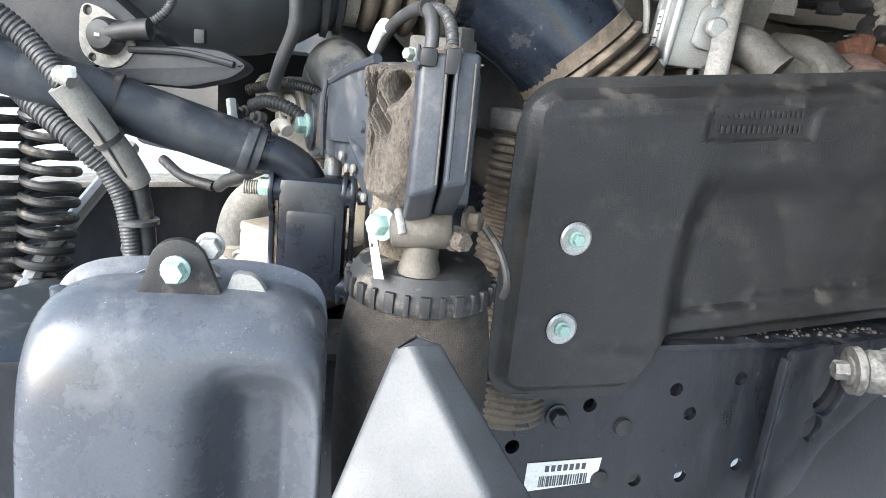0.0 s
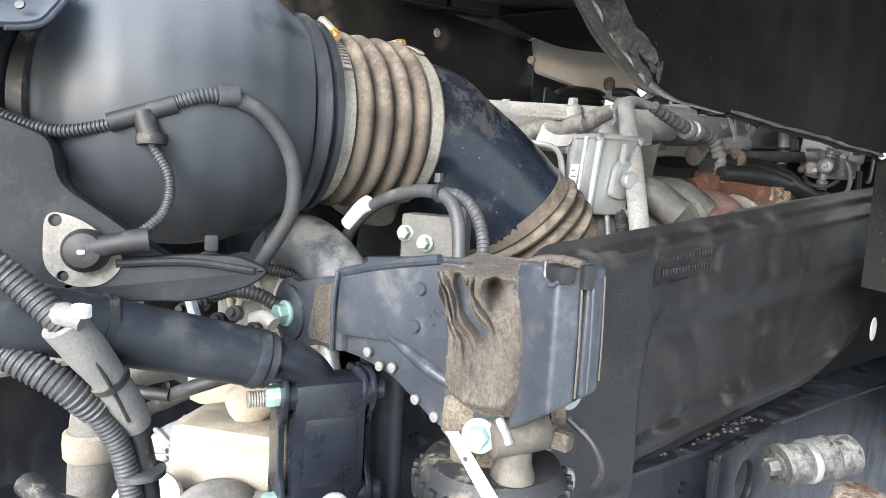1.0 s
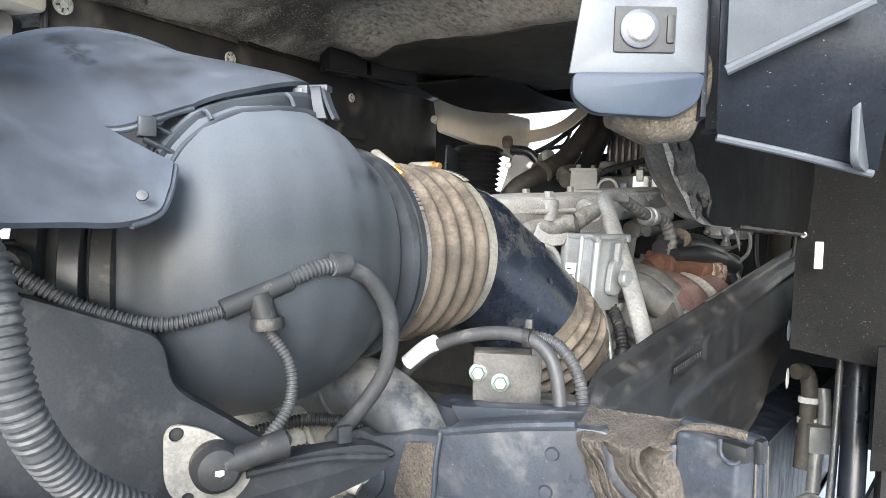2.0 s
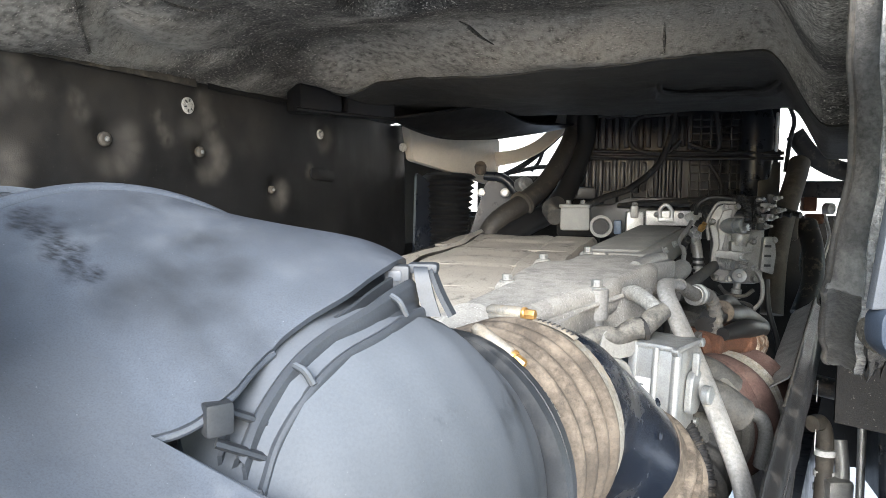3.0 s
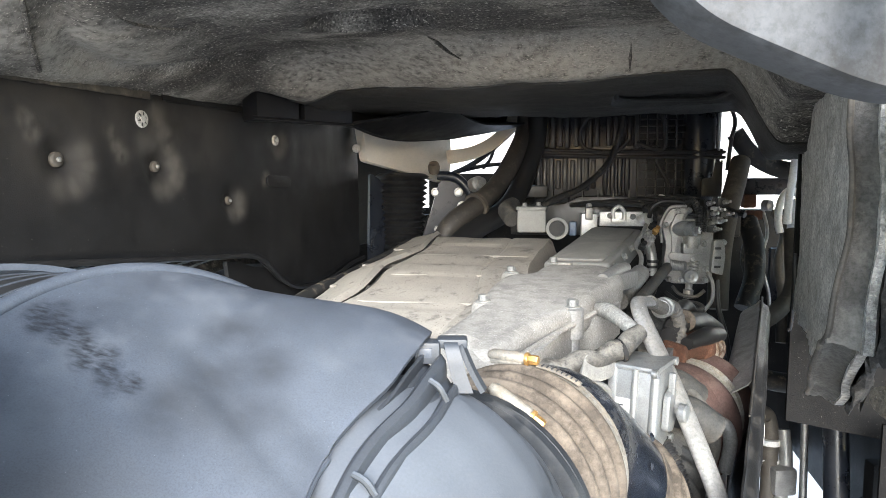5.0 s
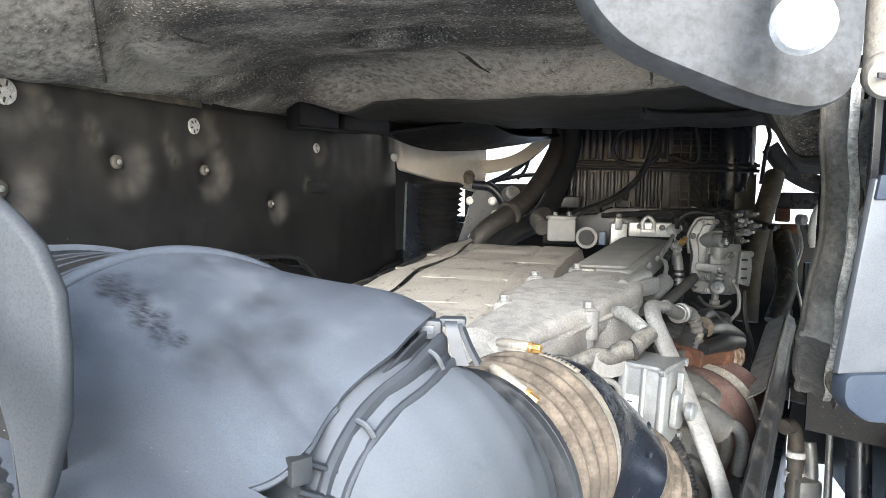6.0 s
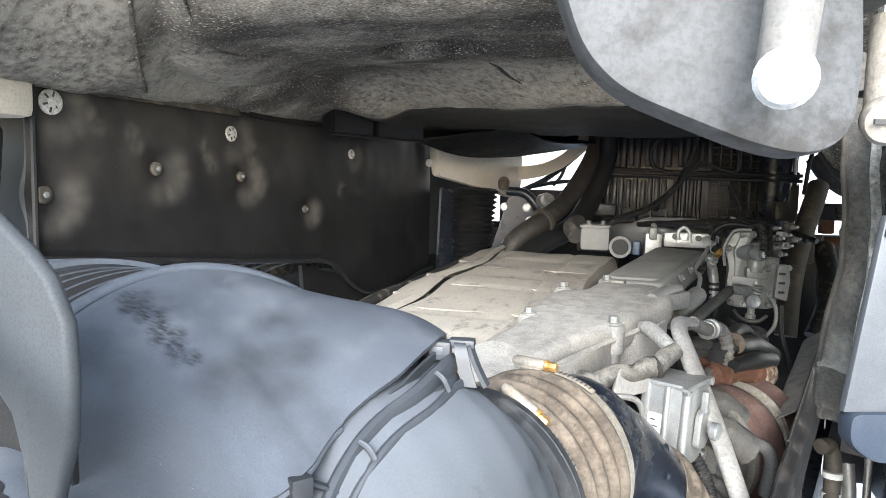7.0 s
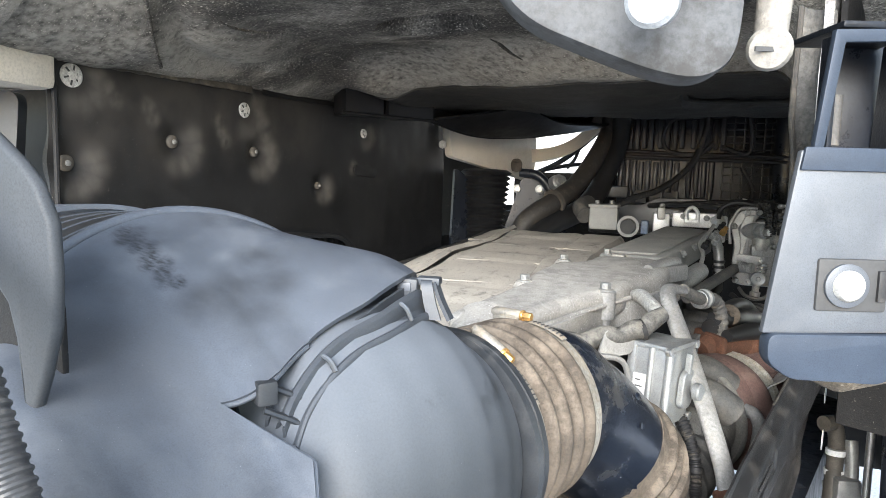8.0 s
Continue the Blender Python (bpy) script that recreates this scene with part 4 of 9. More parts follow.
def heat_shield():
    c = thing("heat_shield", on_rail(0.4, 1.06, 0), "black pressed heat shield plate with dusty embossed edges", "heat shield")
    S0, S1 = -0.072, 0.955

    def edge(d, r):
        return r - math.sqrt(max(0.0, r * r - (r - d) ** 2)) if d < r else 0.0

    def top(s):
        z = 1.396 + 0.108 * (s + 0.07)
        return z - edge(s - S0, 0.045) - edge(S1 - s, 0.09)

    def bot(s):
        z = 1.058 + 0.05 * ss(0.09, 0.15, s) + 0.125 * max(0, s - 0.15) * 0.75 + 0.06 * ss(0.6, 0.95, s)
        return z + edge(s - S0, 0.05) + edge(S1 - s, 0.12)

    def face(a, b):
        # finer steps near both ends, so that the corners stay round
        s = S0 + (S1 - S0) * (0.5 - 0.5 * math.cos(math.pi * a) if a < 0.0 else a)
        lo, hi = bot(s), top(s)
        z = lo + (hi - lo) * b
        near = min(s - S0, S1 - s, hi - z, z - lo)
        o = 0.012 * ss(0.010, 0.022, near)
        rec = ss(0.118, 0.172, s - 0.12 * max(0.0, z - 1.24)) * ss(1.335 + 0.06 * (s - 0.13), 1.270 + 0.06 * (s - 0.13), z)
        o -= 0.034 * rec
        o += 0.012 * ss(1.165, 1.145, z - 0.09 * (s - 0.15)) * ss(0.14, 0.17, s)
        o += 0.005 * math.exp(-((z - 1.172 - 0.10 * (s - 0.3)) / 0.006) ** 2) * ss(0.24, 0.27, s) * ss(0.85, 0.7, s)
        o -= 0.004 * math.exp(-((z - 1.155 - 0.09 * (s - 0.15)) / 0.004) ** 2) * ss(0.15, 0.17, s) * ss(0.3, 0.25, s)
        o += 0.006 * ss(0.132, 0.134, s) * ss(0.266, 0.264, s) * ss(1.352, 1.354, z - 0.07 * (s - 0.13)) * ss(1.388, 1.386, z - 0.07 * (s - 0.13)) * -0.6
        o += 0.006 * bump(s, z, 0.07, 1.115, 0.04, 0.008)
        o += 0.0035 * math.exp(-((hi - z - 0.036) / 0.006) ** 2) * ss(0.0, 0.05, s - S0 - 0.02)
        o += 0.002 * noise.noise((s * 12, z * 12, 7))
        return on_rail(s, z, o)

    part("plate", sheet(face, 250, 100, 0.0025), "shield", c)
    def inner(a, b):
        s = 0.44 + 0.46 * a
        z = top(s) - 0.006 - (0.30 + 0.03 * a) * b
        o = -0.006 - 0.030 * ss(0.0, 0.10, b) - 0.058 * b * ss(0.0, 0.4, a) + 0.004 * noise.noise((s * 9, z * 9, 5)) * b
        return on_rail(s, z, o)
    part("inner_sheet", sheet(inner, 60, 40, 0.002), "innershield", c, "pale dusty inner sheet")
    part("worn_rim", tube([on_rail(0.30 + 0.06 * k, top(0.30 + 0.06 * k) + 0.001, -0.002) for k in range(11)], 0.0018, 8), "flangeworn", c, "bare worn rim")
    rnd = random.Random(11)
    for k in range(16):
        for row in range(2):
            s = 0.15 + 0.0065 * k
            part("bar", box(on_rail(s, 1.364 + 0.016 * row + 0.07 * (s - 0.13), 0.0105), (0.002, 0.0035 + 0.002 * rnd.random(), 0.008), (OUT, ALONG, UP), 0.0006), "shield", c)
    for z in (1.245, 1.147):
        w = part("washer", lathe([(0, 0.017), (0.0015, 0.0175), (0.003, 0.015), (0.002, 0.011), (0.002, 0.0)], on_rail(0.001, z, 0.0125), OUT, 28), "steel", c, "large zinc washer")
        part("bolt", hexbolt(on_rail(0.001, z, 0.0145), OUT, 0.0065, 0.0085, 0.006), "bolt", w)
    for s, z in ((0.775, 1.338), (0.79, 1.24)):
        part("slot", lathe([(0, 0.013), (0.001, 0.013), (0.0012, 0)], on_rail(s, z, 0.014), OUT, 18, squash=1.6), "paper", c, "pale slotted hole")


heat_shield()


# ---- cab suspension: air spring, arm, cross tube ----
def air_spring():
    x, y = -0.475, 0.292
    c = thing("cab_air_spring", (x, y, 0.95), "dusty brown fabric air spring with a black ribbed cap", "air spring")
    part("bellow", lathe([(0.0, 0.05), (0.02, 0.058), (0.06, 0.061), (0.12, 0.064), (0.18, 0.0655), (0.225, 0.064), (0.25, 0.060), (0.268, 0.056)], (x, y, 0.95), UP, 48), "spring", c)
    cap = part("cap", lathe([(0, 0.0595), (0.004, 0.061), (0.012, 0.0605), (0.020, 0.057), (0.028, 0.052), (0.030, 0.045), (0.033, 0.02), (0.034, 0)], (x, y, 1.217), UP, 48), "rubber", c, "black plastic cap ring")
    for k in range(28):
        t = 2 * math.pi * k / 28
        rad = V(math.cos(t), math.sin(t), 0)
        part("rib", box(V(x, y, 1.2265) + rad * 0.0605, (0.0045, 0.004 if k % 2 else 0.008, 0.016), (rad, UP.cross(rad), UP), 0.001), "rubber", cap)
    part("mount_block", loft([(V(x - 0.005, y - 0.01, 1.244), V(1, 0.3, 0), V(-0.3, 1, 0), 0.022, 0.02), (V(x - 0.004, y - 0.012, 1.262), V(1, 0.3, 0), V(-0.3, 1, 0), 0.023, 0.021), (V(x, y - 0.014, 1.272), V(1, 0.3, 0), V(-0.3, 1, 0), 0.033, 0.024), (V(x + 0.004, y - 0.016, 1.296), V(1, 0.3, 0), V(-0.3, 1, 0), 0.034, 0.022), (V(x + 0.004, y - 0.016, 1.304), V(1, 0.3, 0), V(-0.3, 1, 0), 0.028, 0.018)], 24, 3.2), "dirt", c, "dirt-caked rubber mount")
    part("spacer", lathe([(0, 0.02), (0.004, 0.021), (0.012, 0.02), (0.013, 0.0)], (x - 0.004, y - 0.01, 1.2385), UP, 24), "tan", c)
    part("knuckle", lathe([(-0.024, 0.011), (-0.022, 0.0140), (0.0, 0.0150), (0.018, 0.0145), (0.022, 0.0115)], (-0.441, 0.270, 1.281), V(0.55, 0.80, 0.10), 24), "hose_grey", c, "dusty grey-brown knuckle")
    part("knuckle_neck", lathe([(0.0, 0.017), (0.005, 0.0160), (0.012, 0.0135), (0.030, 0.0130)], (-0.445, 0.272, 1.246), UP, 24), "hose_grey", c)
    n = V(0.35, -0.93, 0.12)
    part("bolt", hexbolt(V(-0.459, 0.246, 1.281), n, 0.0085, 0.0125, 0.010), "bolt", c, "pale green flange bolt")
    part("bolt", hexbolt(V(-0.435, 0.305, 1.288), V(0.8, 0.5, 0.1), 0.008, 0.012, 0.008), "tan", c)
    part("nut", hexbolt(V(-0.425, 0.288, 1.278), V(1, 0, 0), 0.0075, 0.010, 0.013), "crust", c, "muddy nut")
    part("paper_tag", plate([(-0.005, 0), (0.006, 0), (0.008, 0.054), (-0.005, 0.054)], V(-0.484, 0.246, 1.277), V(0.93, 0.1, 0.25).normalized(), V(0.041, -0.010, -0.032).normalized(), 0.0006), "paper", c, "white paper tag")
    part("tag_mark", box((-0.466, 0.2405, 1.263), (0.003, 0.0008, 0.003), None, 0), "ink_and_hole", c)
    part("air_line", tube([(-0.425, 0.315, 1.285), (-0.405, 0.318, 1.27), (-0.398, 0.322, 1.25), (-0.405, 0.325, 1.235)], 0.003, 8), "rubber", c)


air_spring()


def cab_arm():
    c = thing("cab_support_arm", (-0.55, 0.28, 1.28), "dark blue-grey pressed steel cab support arm, dirt-caked saddle", "bracket")
    X = V(1, -0.04, 0).normalized()

    def press(outline, y, deep, r, bev):
        return plate(rounded([(x, z) for x, z in outline], r, 4), V(0, y - 0.04 * 0.5, 0), X, UP, deep, bevel=bev)
    # main pressing, lower band, lug and folded web
    part("arm_body", press([(-0.624, 1.373), (-0.57, 1.386), (-0.51, 1.398), (-0.488, 1.399), (-0.476, 1.380), (-0.459, 1.350), (-0.449, 1.366), (-0.4445, 1.398), (-0.436, 1.398), (-0.434, 1.300), (-0.468, 1.284), (-0.497, 1.297), (-0.530, 1.319), (-0.562, 1.327), (-0.624, 1.320)], 0.255, -0.050, 0.004, 0.003), "bracket", c)
    part("lower_band", press([(-0.628, 1.330), (-0.55, 1.336), (-0.49, 1.318), (-0.438, 1.310), (-0.441, 1.286), (-0.449, 1.266), (-0.468, 1.259), (-0.512, 1.269), (-0.562, 1.296), (-0.600, 1.303), (-0.628, 1.304)], 0.263, -0.044, 0.010, 0.004), "bracket", c)
    lu = V(0.98, -0.18, 0.0).normalized()
    lug = [(0.034 * math.cos(math.radians(t)), 0.034 * math.sin(math.radians(t))) for t in range(70, 291, 20)] + [(0.050, -0.020), (0.088, -0.018), (0.088, 0.048), (0.050, 0.042)]
    part("end_lug", plate(lug, V(-0.703, 0.276, 1.324), lu, UP, -0.020, bevel=0.003), "bracket", c, "dusty rounded lug")
    part("lug_dust", plate(rounded([(0.036, -0.016), (0.080, -0.014), (0.080, 0.040), (0.048, 0.036)], 0.008), V(-0.703, 0.275, 1.324) + V(0, -0.0012, 0), lu, UP, -0.002), "crust", c, "dried dust")
    part("lug_disc", lathe([(-0.002, 0.027), (0.001, 0.027), (0.002, 0.025), (0.002, 0)], (-0.703, 0.274, 1.324), (-0.18, -0.98, 0), 28), "bracket", c)
    part("bolt", hexbolt(V(-0.703, 0.271, 1.324), V(-0.1, -0.99, 0), 0.0095, 0.0125, 0.009), "bolt", c, "pale green flange bolt")
    part("fold_bead", tube([(-0.620, 0.257, 1.376), (-0.623, 0.256, 1.35), (-0.626, 0.259, 1.306)], 0.0022, 8), "bracket", c)
    part("top_fold", tube([(-0.622, 0.262, 1.374), (-0.57, 0.258, 1.388), (-0.51, 0.255, 1.400)], 0.004, 8), "bracket", c)
    part("ridge", tube([(-0.566, 0.259, 1.333), (-0.540, 0.256, 1.325), (-0.512, 0.254, 1.315), (-0.485, 0.255, 1.306)], [0.001, 0.0045, 0.0055, 0.004], 12), "bracket", c)
    # crust of dirt in the saddle, split by a deep crack
    def crust(a, b):
        lo = 1.297
        z0 = 1.404 - (1.404 - lo) * b
        left = -0.494 - 0.016 * ss(1.345, 1.398, z0)
        right = -0.426 - 0.010 * ss(1.35, 1.40, z0)
        x = left + (right - left) * a
        k = 2 * a - 1
        z = z0 + 0.026 * abs(k) ** 4 * ss(0.55, 1.0, b) + 0.003 * noise.noise((x * 90, 0, 2)) * b
        y = 0.244 - 0.010 * (1 - k * k) * ss(0.02, 0.2, b) + 0.05 * (1 - ss(0.0, 0.10, b))
        y += 0.010 * ss(0.80, 1.0, abs(k)) + 0.012 * ss(0.90, 1.0, b)
        # deep crack from the top, and the hollow beside the box
        m = -0.458 - 0.030 * ((z - 1.350) / 0.054)
        g = 0.040 * math.exp(-((x - m - 0.0015 * math.sin(z * 210)) / 0.0050) ** 2) * ss(1.344, 1.358, z)
        h = -0.4475 - 0.10 * max(0.0, z - 1.378)
        g += 0.050 * math.exp(-((x - h) / (0.0042 + 0.22 * max(0.0, z - 1.372))) ** 2) * ss(1.366, 1.384, z)
        # shallow basin under the crack, fibres along it
        y += 0.006 * bump(x, z, -0.455, 1.352, 0.014, 0.012)
        for off, wid, z1 in ((-0.010, 0.0018, 1.352), (0.008, 0.0015, 1.362), (-0.017, 0.0016, 1.34), (-0.024, 0.0018, 1.35), (0.014, 0.0014, 1.36)):
            g += 0.011 * math.exp(-((x - m - off - 0.002 * math.sin(z * 190 + off * 900)) / wid) ** 2) * ss(z1 - 0.02, z1 + 0.02, z)
        y += 0.0030 * noise.noise((x * 170 + z * 60, z * 34, 0)) + 0.0018 * noise.noise((x * 460 + z * 120, z * 110, 5))
        g *= ss(0.05, 0.20, b)
        return V(x - 0.55 * g, y + 0.83 * g, z)
    part("dirt_crust", sheet(crust, 190, 130, 0), "crust", c, "caked brown dirt")
    # the box end made of two pressed halves
    def prism(plan, hi):
        bm = bmesh.new()
        low = [bm.verts.new((x, y, 1.288 + 0.75 * max(0.0, x + 0.436))) for x, y in plan]
        top = [bm.verts.new((x, y, hi)) for x, y in plan]
        bm.faces.new(low[::-1])
        bm.faces.new(top)
        for i in range(len(plan)):
            j = (i + 1) % len(plan)
            bm.faces.new((low[i], low[j], top[j], top[i]))
        bmesh.ops.recalc_face_normals(bm, faces=bm.faces[:])
        bmesh.ops.bevel(bm, geom=bm.edges[:], offset=0.0042, segments=4, profile=0.6, affect="EDGES")
        return bm
    part("box_half", prism([(-0.440, 0.251), (-0.400, 0.232), (-0.389, 0.2475), (-0.436, 0.272)], 1.408), "bracket", c, sharp=50)
    part("box_half", prism([(-0.440, 0.275), (-0.387, 0.2500), (-0.382, 0.266), (-0.436, 0.292)], 1.410), "bracket", c, sharp=50)
    part("slot_lip", tube([(-0.384, 0.2500, 1.402), (-0.383, 0.2505, 1.36), (-0.383, 0.2505, 1.330)], 0.0012, 8), "bracket", c)
    # solid black blocks stand for the shade in the box end's slot
    part("mouth", box((-0.402, 0.2385, 1.4050), (0.020, 0.012, 0.012), -26, 0.004), "sooty", c, "black block painted as the shade of an open slot")
    part("mouth", box((-0.387, 0.2480, 1.4040), (0.006, 0.010, 0.016), -26, 0.002), "sooty", c)
    part("worn_edge", tube([(-0.4115, 0.2365, 1.412), (-0.4105, 0.2355, 1.402), (-0.404, 0.2325, 1.398), (-0.3985, 0.2305, 1.401)], 0.0016, 8), "bracket", c)
    part("worn_edge", tube([(-0.3895, 0.2455, 1.402), (-0.3885, 0.2455, 1.36), (-0.3885, 0.2455, 1.326)], 0.0008, 6), "hose_grey", c, "scraped pale edge")
    part("worn_edge", tube([(-0.382, 0.262, 1.404), (-0.3805, 0.262, 1.36), (-0.3805, 0.262, 1.336)], 0.0006, 6), "hose_grey", c)
    part("lip", tube([(-0.444, 0.262, 1.396), (-0.440, 0.258, 1.404), (-0.428, 0.262, 1.409), (-0.410, 0.258, 1.411), (-0.395, 0.256, 1.410)], 0.0035, 8), "crust", c)
    part("prong", box((-0.441, 0.250, 1.288), (0.006, 0.005, 0.020), (V(0.8, 0.0, 0.5).normalized(), V(0, 1, 0), V(-0.5, 0, 0.8).normalized()), 0.002), "galv", c)
    for x, z in ((-0.586, 1.312), (-0.572, 1.303), (-0.558, 1.305), (-0.532, 1.285), (-0.512, 1.276)):
        part("rivet", lathe([(0, 0.0042), (0.002, 0.004), (0.0028, 0)], (x, 0.2625, z), (0, -1, 0), 12), "clampgrey", c, "scraped rivet")
    for x, z in ((-0.527, 1.375), (-0.531, 1.345)):
        part("dimple", lathe([(0, 0.0055), (0.0022, 0.0045), (0.0024, 0)], (x, 0.2555, z), (0, -1, 0), 14), "bracket", c)
    part("rear_web", plate([(-0.62, 1.37), (-0.50, 1.385), (-0.49, 1.40), (-0.63, 1.385)], V(0, 0.32, 0), V(1, 0, 0), UP, 0.02, bevel=0.002), "bracket", c)


cab_arm()


def cross_tube():
    c = thing("cab_cross_tube", (-0.66, 0.1, 1.2), "dark blue painted steel cross tube with bolted end block", "cross tube")
    part("tube", tube([(-0.715, -0.10, 1.395), (-0.673, 0.096, 1.337), (-0.645, 0.205, 1.303)], 0.0235, 28, 6), "slatepaint", c)
    part("tube_end", lathe([(-0.004, 0.0232), (0.0, 0.0245), (0.006, 0.0245), (0.011, 0.0205), (0.012, 0.016)], (-0.648, 0.193, 1.3065), (0.1, 0.28, -0.09), 32), "slatepaint", c)
    part("arm", tube([(-0.648, 0.200, 1.304), (-0.640, 0.222, 1.300), (-0.634, 0.244, 1.285), (-0.629, 0.255, 1.262)], [0.019, 0.019, 0.018, 0.017], 20), "black", c)
    A, B = V(0.42, 0.88, 0).normalized(), V(0.88, -0.42, 0).normalized()
    o = V(-0.628, 0.254, 1.225)
    part("block", box(o + B * 0.003, (0.044, 0.064, 0.120), (B, A, UP), 0.009), "black", c)
    part("waist", box(o + B * 0.020, (0.014, 0.048, 0.062), (B, A, UP), 0.008), "black", c)
    wavy = [(-0.024, -0.064), (0.018, -0.066), (0.026, -0.052), (0.022, -0.036), (0.012, -0.024), (0.011, 0.020), (0.022, 0.034), (0.027, 0.050), (0.018, 0.066), (-0.024, 0.064)]
    for a, th in ((-0.036, 0.005), (0.032, 0.005), (0.040, 0.005)):
        part("side_plate", plate(rounded(wavy, 0.010, 4), o + A * a, B, UP, th, bevel=0.0015), "black", c)
    for z in (-0.047, 0.047):
        part("bolt", hexbolt(o + A * -0.036 + B * 0.006 + UP * z - A * 0.001, -A, 0.009, 0.012, 0.012), "bolt", c, "pale green bolt")
        part("boss", lathe([(-0.074, 0.013), (-0.068, 0.0115), (-0.012, 0.0115), (-0.004, 0.0135), (0.004, 0.0135)], o + A * 0.034 + B * 0.012 + UP * z, A, 20), "black", c, "cast bolt boss")
        part("boss_cap", lathe([(0, 0.010), (0.006, 0.009), (0.009, 0.005), (0.0095, 0)], o + A * 0.045 + B * 0.012 + UP * z, A + B * 0.4, 16), "black", c)
    part("stud", lathe([(-0.03, 0.007)] + [(-0.03 + 0.0011 * k, 0.0072 if k % 2 else 0.0062) for k in range(1, 18)] + [(-0.011, 0.006)], o - A * 0.036 + UP * 0.045 + B * 0.004, A, 16), "beige", c, "threaded stud")
    part("post", tube([(-0.635, 0.333, 1.38), (-0.635, 0.336, 1.27), (-0.633, 0.340, 1.0)], 0.022, 22), "slatepaint", c)
    part("neck", tube([(-0.66, 0.285, 1.30), (-0.64, 0.276, 1.27), (-0.63, 0.272, 1.24)], 0.009, 12), "steel", c)


cross_tube()


from mathutils.bvhtree import BVHTree


# ---- air intake ----
def intake():
    c = thing("air_intake_housing", (-0.775, 0.2, 1.38), "dark grey moulded plastic air intake elbow under a blue-grey hood", "air intake")
    secs = []
    path = [(-0.868, 0.098, 0.070, 0.074, 1.50), (-0.835, 0.122, 0.072, 0.076, 1.50), (-0.820, 0.135, 0.076, 0.080, 1.501), (-0.813, 0.143, 0.094, 0.102, 1.504), (-0.803, 0.158, 0.105, 0.117, 1.508), (-0.792, 0.182, 0.111, 0.125, 1.511), (-0.780, 0.209, 0.113, 0.127, 1.512),
            (-0.768, 0.238, 0.110, 0.124, 1.513), (-0.757, 0.266, 0.102, 0.113, 1.513), (-0.748, 0.287, 0.092, 0.098, 1.512), (-0.742, 0.300, 0.086, 0.089, 1.512)]
    for i, (x, y, a, b, z) in enumerate(path):
        p, q = path[max(0, i - 1)], path[min(len(path) - 1, i + 1)]
        r, u, d = axes((q[0] - p[0], q[1] - p[1], 0))
        secs.append(((x, y, z), r, u, a, b))
    # smooth the sections
    fine = []
    for i in range(len(secs) - 1):
        for k in range(4):
            t = k / 4
            s, e = secs[i], secs[i + 1]
            fine.append((Vector(s[0]).lerp(Vector(e[0]), t), s[1].lerp(e[1], t), s[2], s[3] + (e[3] - s[3]) * t, s[4] + (e[4] - s[4]) * t))
    shell = loft(fine + [secs[-1]], 64, 2.15)
    tree = BVHTree.FromBMesh(shell)
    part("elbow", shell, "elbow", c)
    ax = V(0.30, 0.95, 0.0).normalized()
    part("rim", lathe([(-0.006, 0.088), (-0.004, 0.097), (0.002, 0.098), (0.004, 0.091), (0.008, 0.090), (0.010, 0.094), (0.016, 0.094), (0.018, 0.086)], (-0.743, 0.298, 1.512), ax, 56), "plastic", c, "moulded rim with double lip")
    li = V(-0.78, -0.62, 0).normalized()
    for k, r in ((0.0, 0.081), (0.018, 0.083), (0.042, 0.083)):
        part("collar", lathe([(-0.004, r - 0.006), (-0.002, r), (0.010, r), (0.012, r - 0.006)], V(-0.822, 0.132, 1.50) + li * k, li, 48), "plastic" if k else "rubber", c)
    part("plug_connector", box((-0.828, 0.035, 1.512), (0.03, 0.02, 0.035), 38, 0.003), "rubber", c)
    part("plug_connector", lathe([(0, 0.012), (0.012, 0.013), (0.02, 0.01), (0.022, 0)], (-0.812, 0.034, 1.515), (0.7, -0.7, 0), 16), "rubber", c)

    # hood over the elbow, from the snorkel ring on one side to the open edge on the other
    rc, rd = V(-0.870, 0.170, 1.570), V(-0.806, 0.437, -0.399)
    rr, ru, rd = axes(rd)
    # edge of the hood: place, ring angle it runs from, bulge between the two
    rim = [((-0.800, 0.325, 1.560), 5, 0.030), ((-0.775, 0.300, 1.620), 22, 0.024), ((-0.756, 0.262, 1.652), 42, 0.012), ((-0.752, 0.243, 1.656), 50, 0.010), ((-0.756, 0.215, 1.650), 58, 0.009), ((-0.760, 0.192, 1.643), 65, 0.008),
           ((-0.770, 0.166, 1.634), 73, 0.008), ((-0.776, 0.146, 1.624), 79, 0.008), ((-0.770, 0.128, 1.613), 85, 0.008), ((-0.760, 0.113, 1.602), 91, 0.007), ((-0.748, 0.101, 1.591), 97, 0.007), ((-0.736, 0.090, 1.578), 104, 0.007), ((-0.726, 0.077, 1.562), 110, 0.007),
           ((-0.720, 0.062, 1.548), 117, 0.008), ((-0.718, 0.035, 1.541), 128, 0.012), ((-0.722, 0.005, 1.541), 141, 0.024), ((-0.728, -0.030, 1.541), 156, 0.042), ((-0.745, -0.080, 1.541), 175, 0.042), ((-0.790, -0.110, 1.541), 195, 0.040)]

    def along(line, b):
        q = b * (len(line) - 1)
        i = min(len(line) - 2, int(q))
        return line[i].lerp(line[i + 1], q - i)

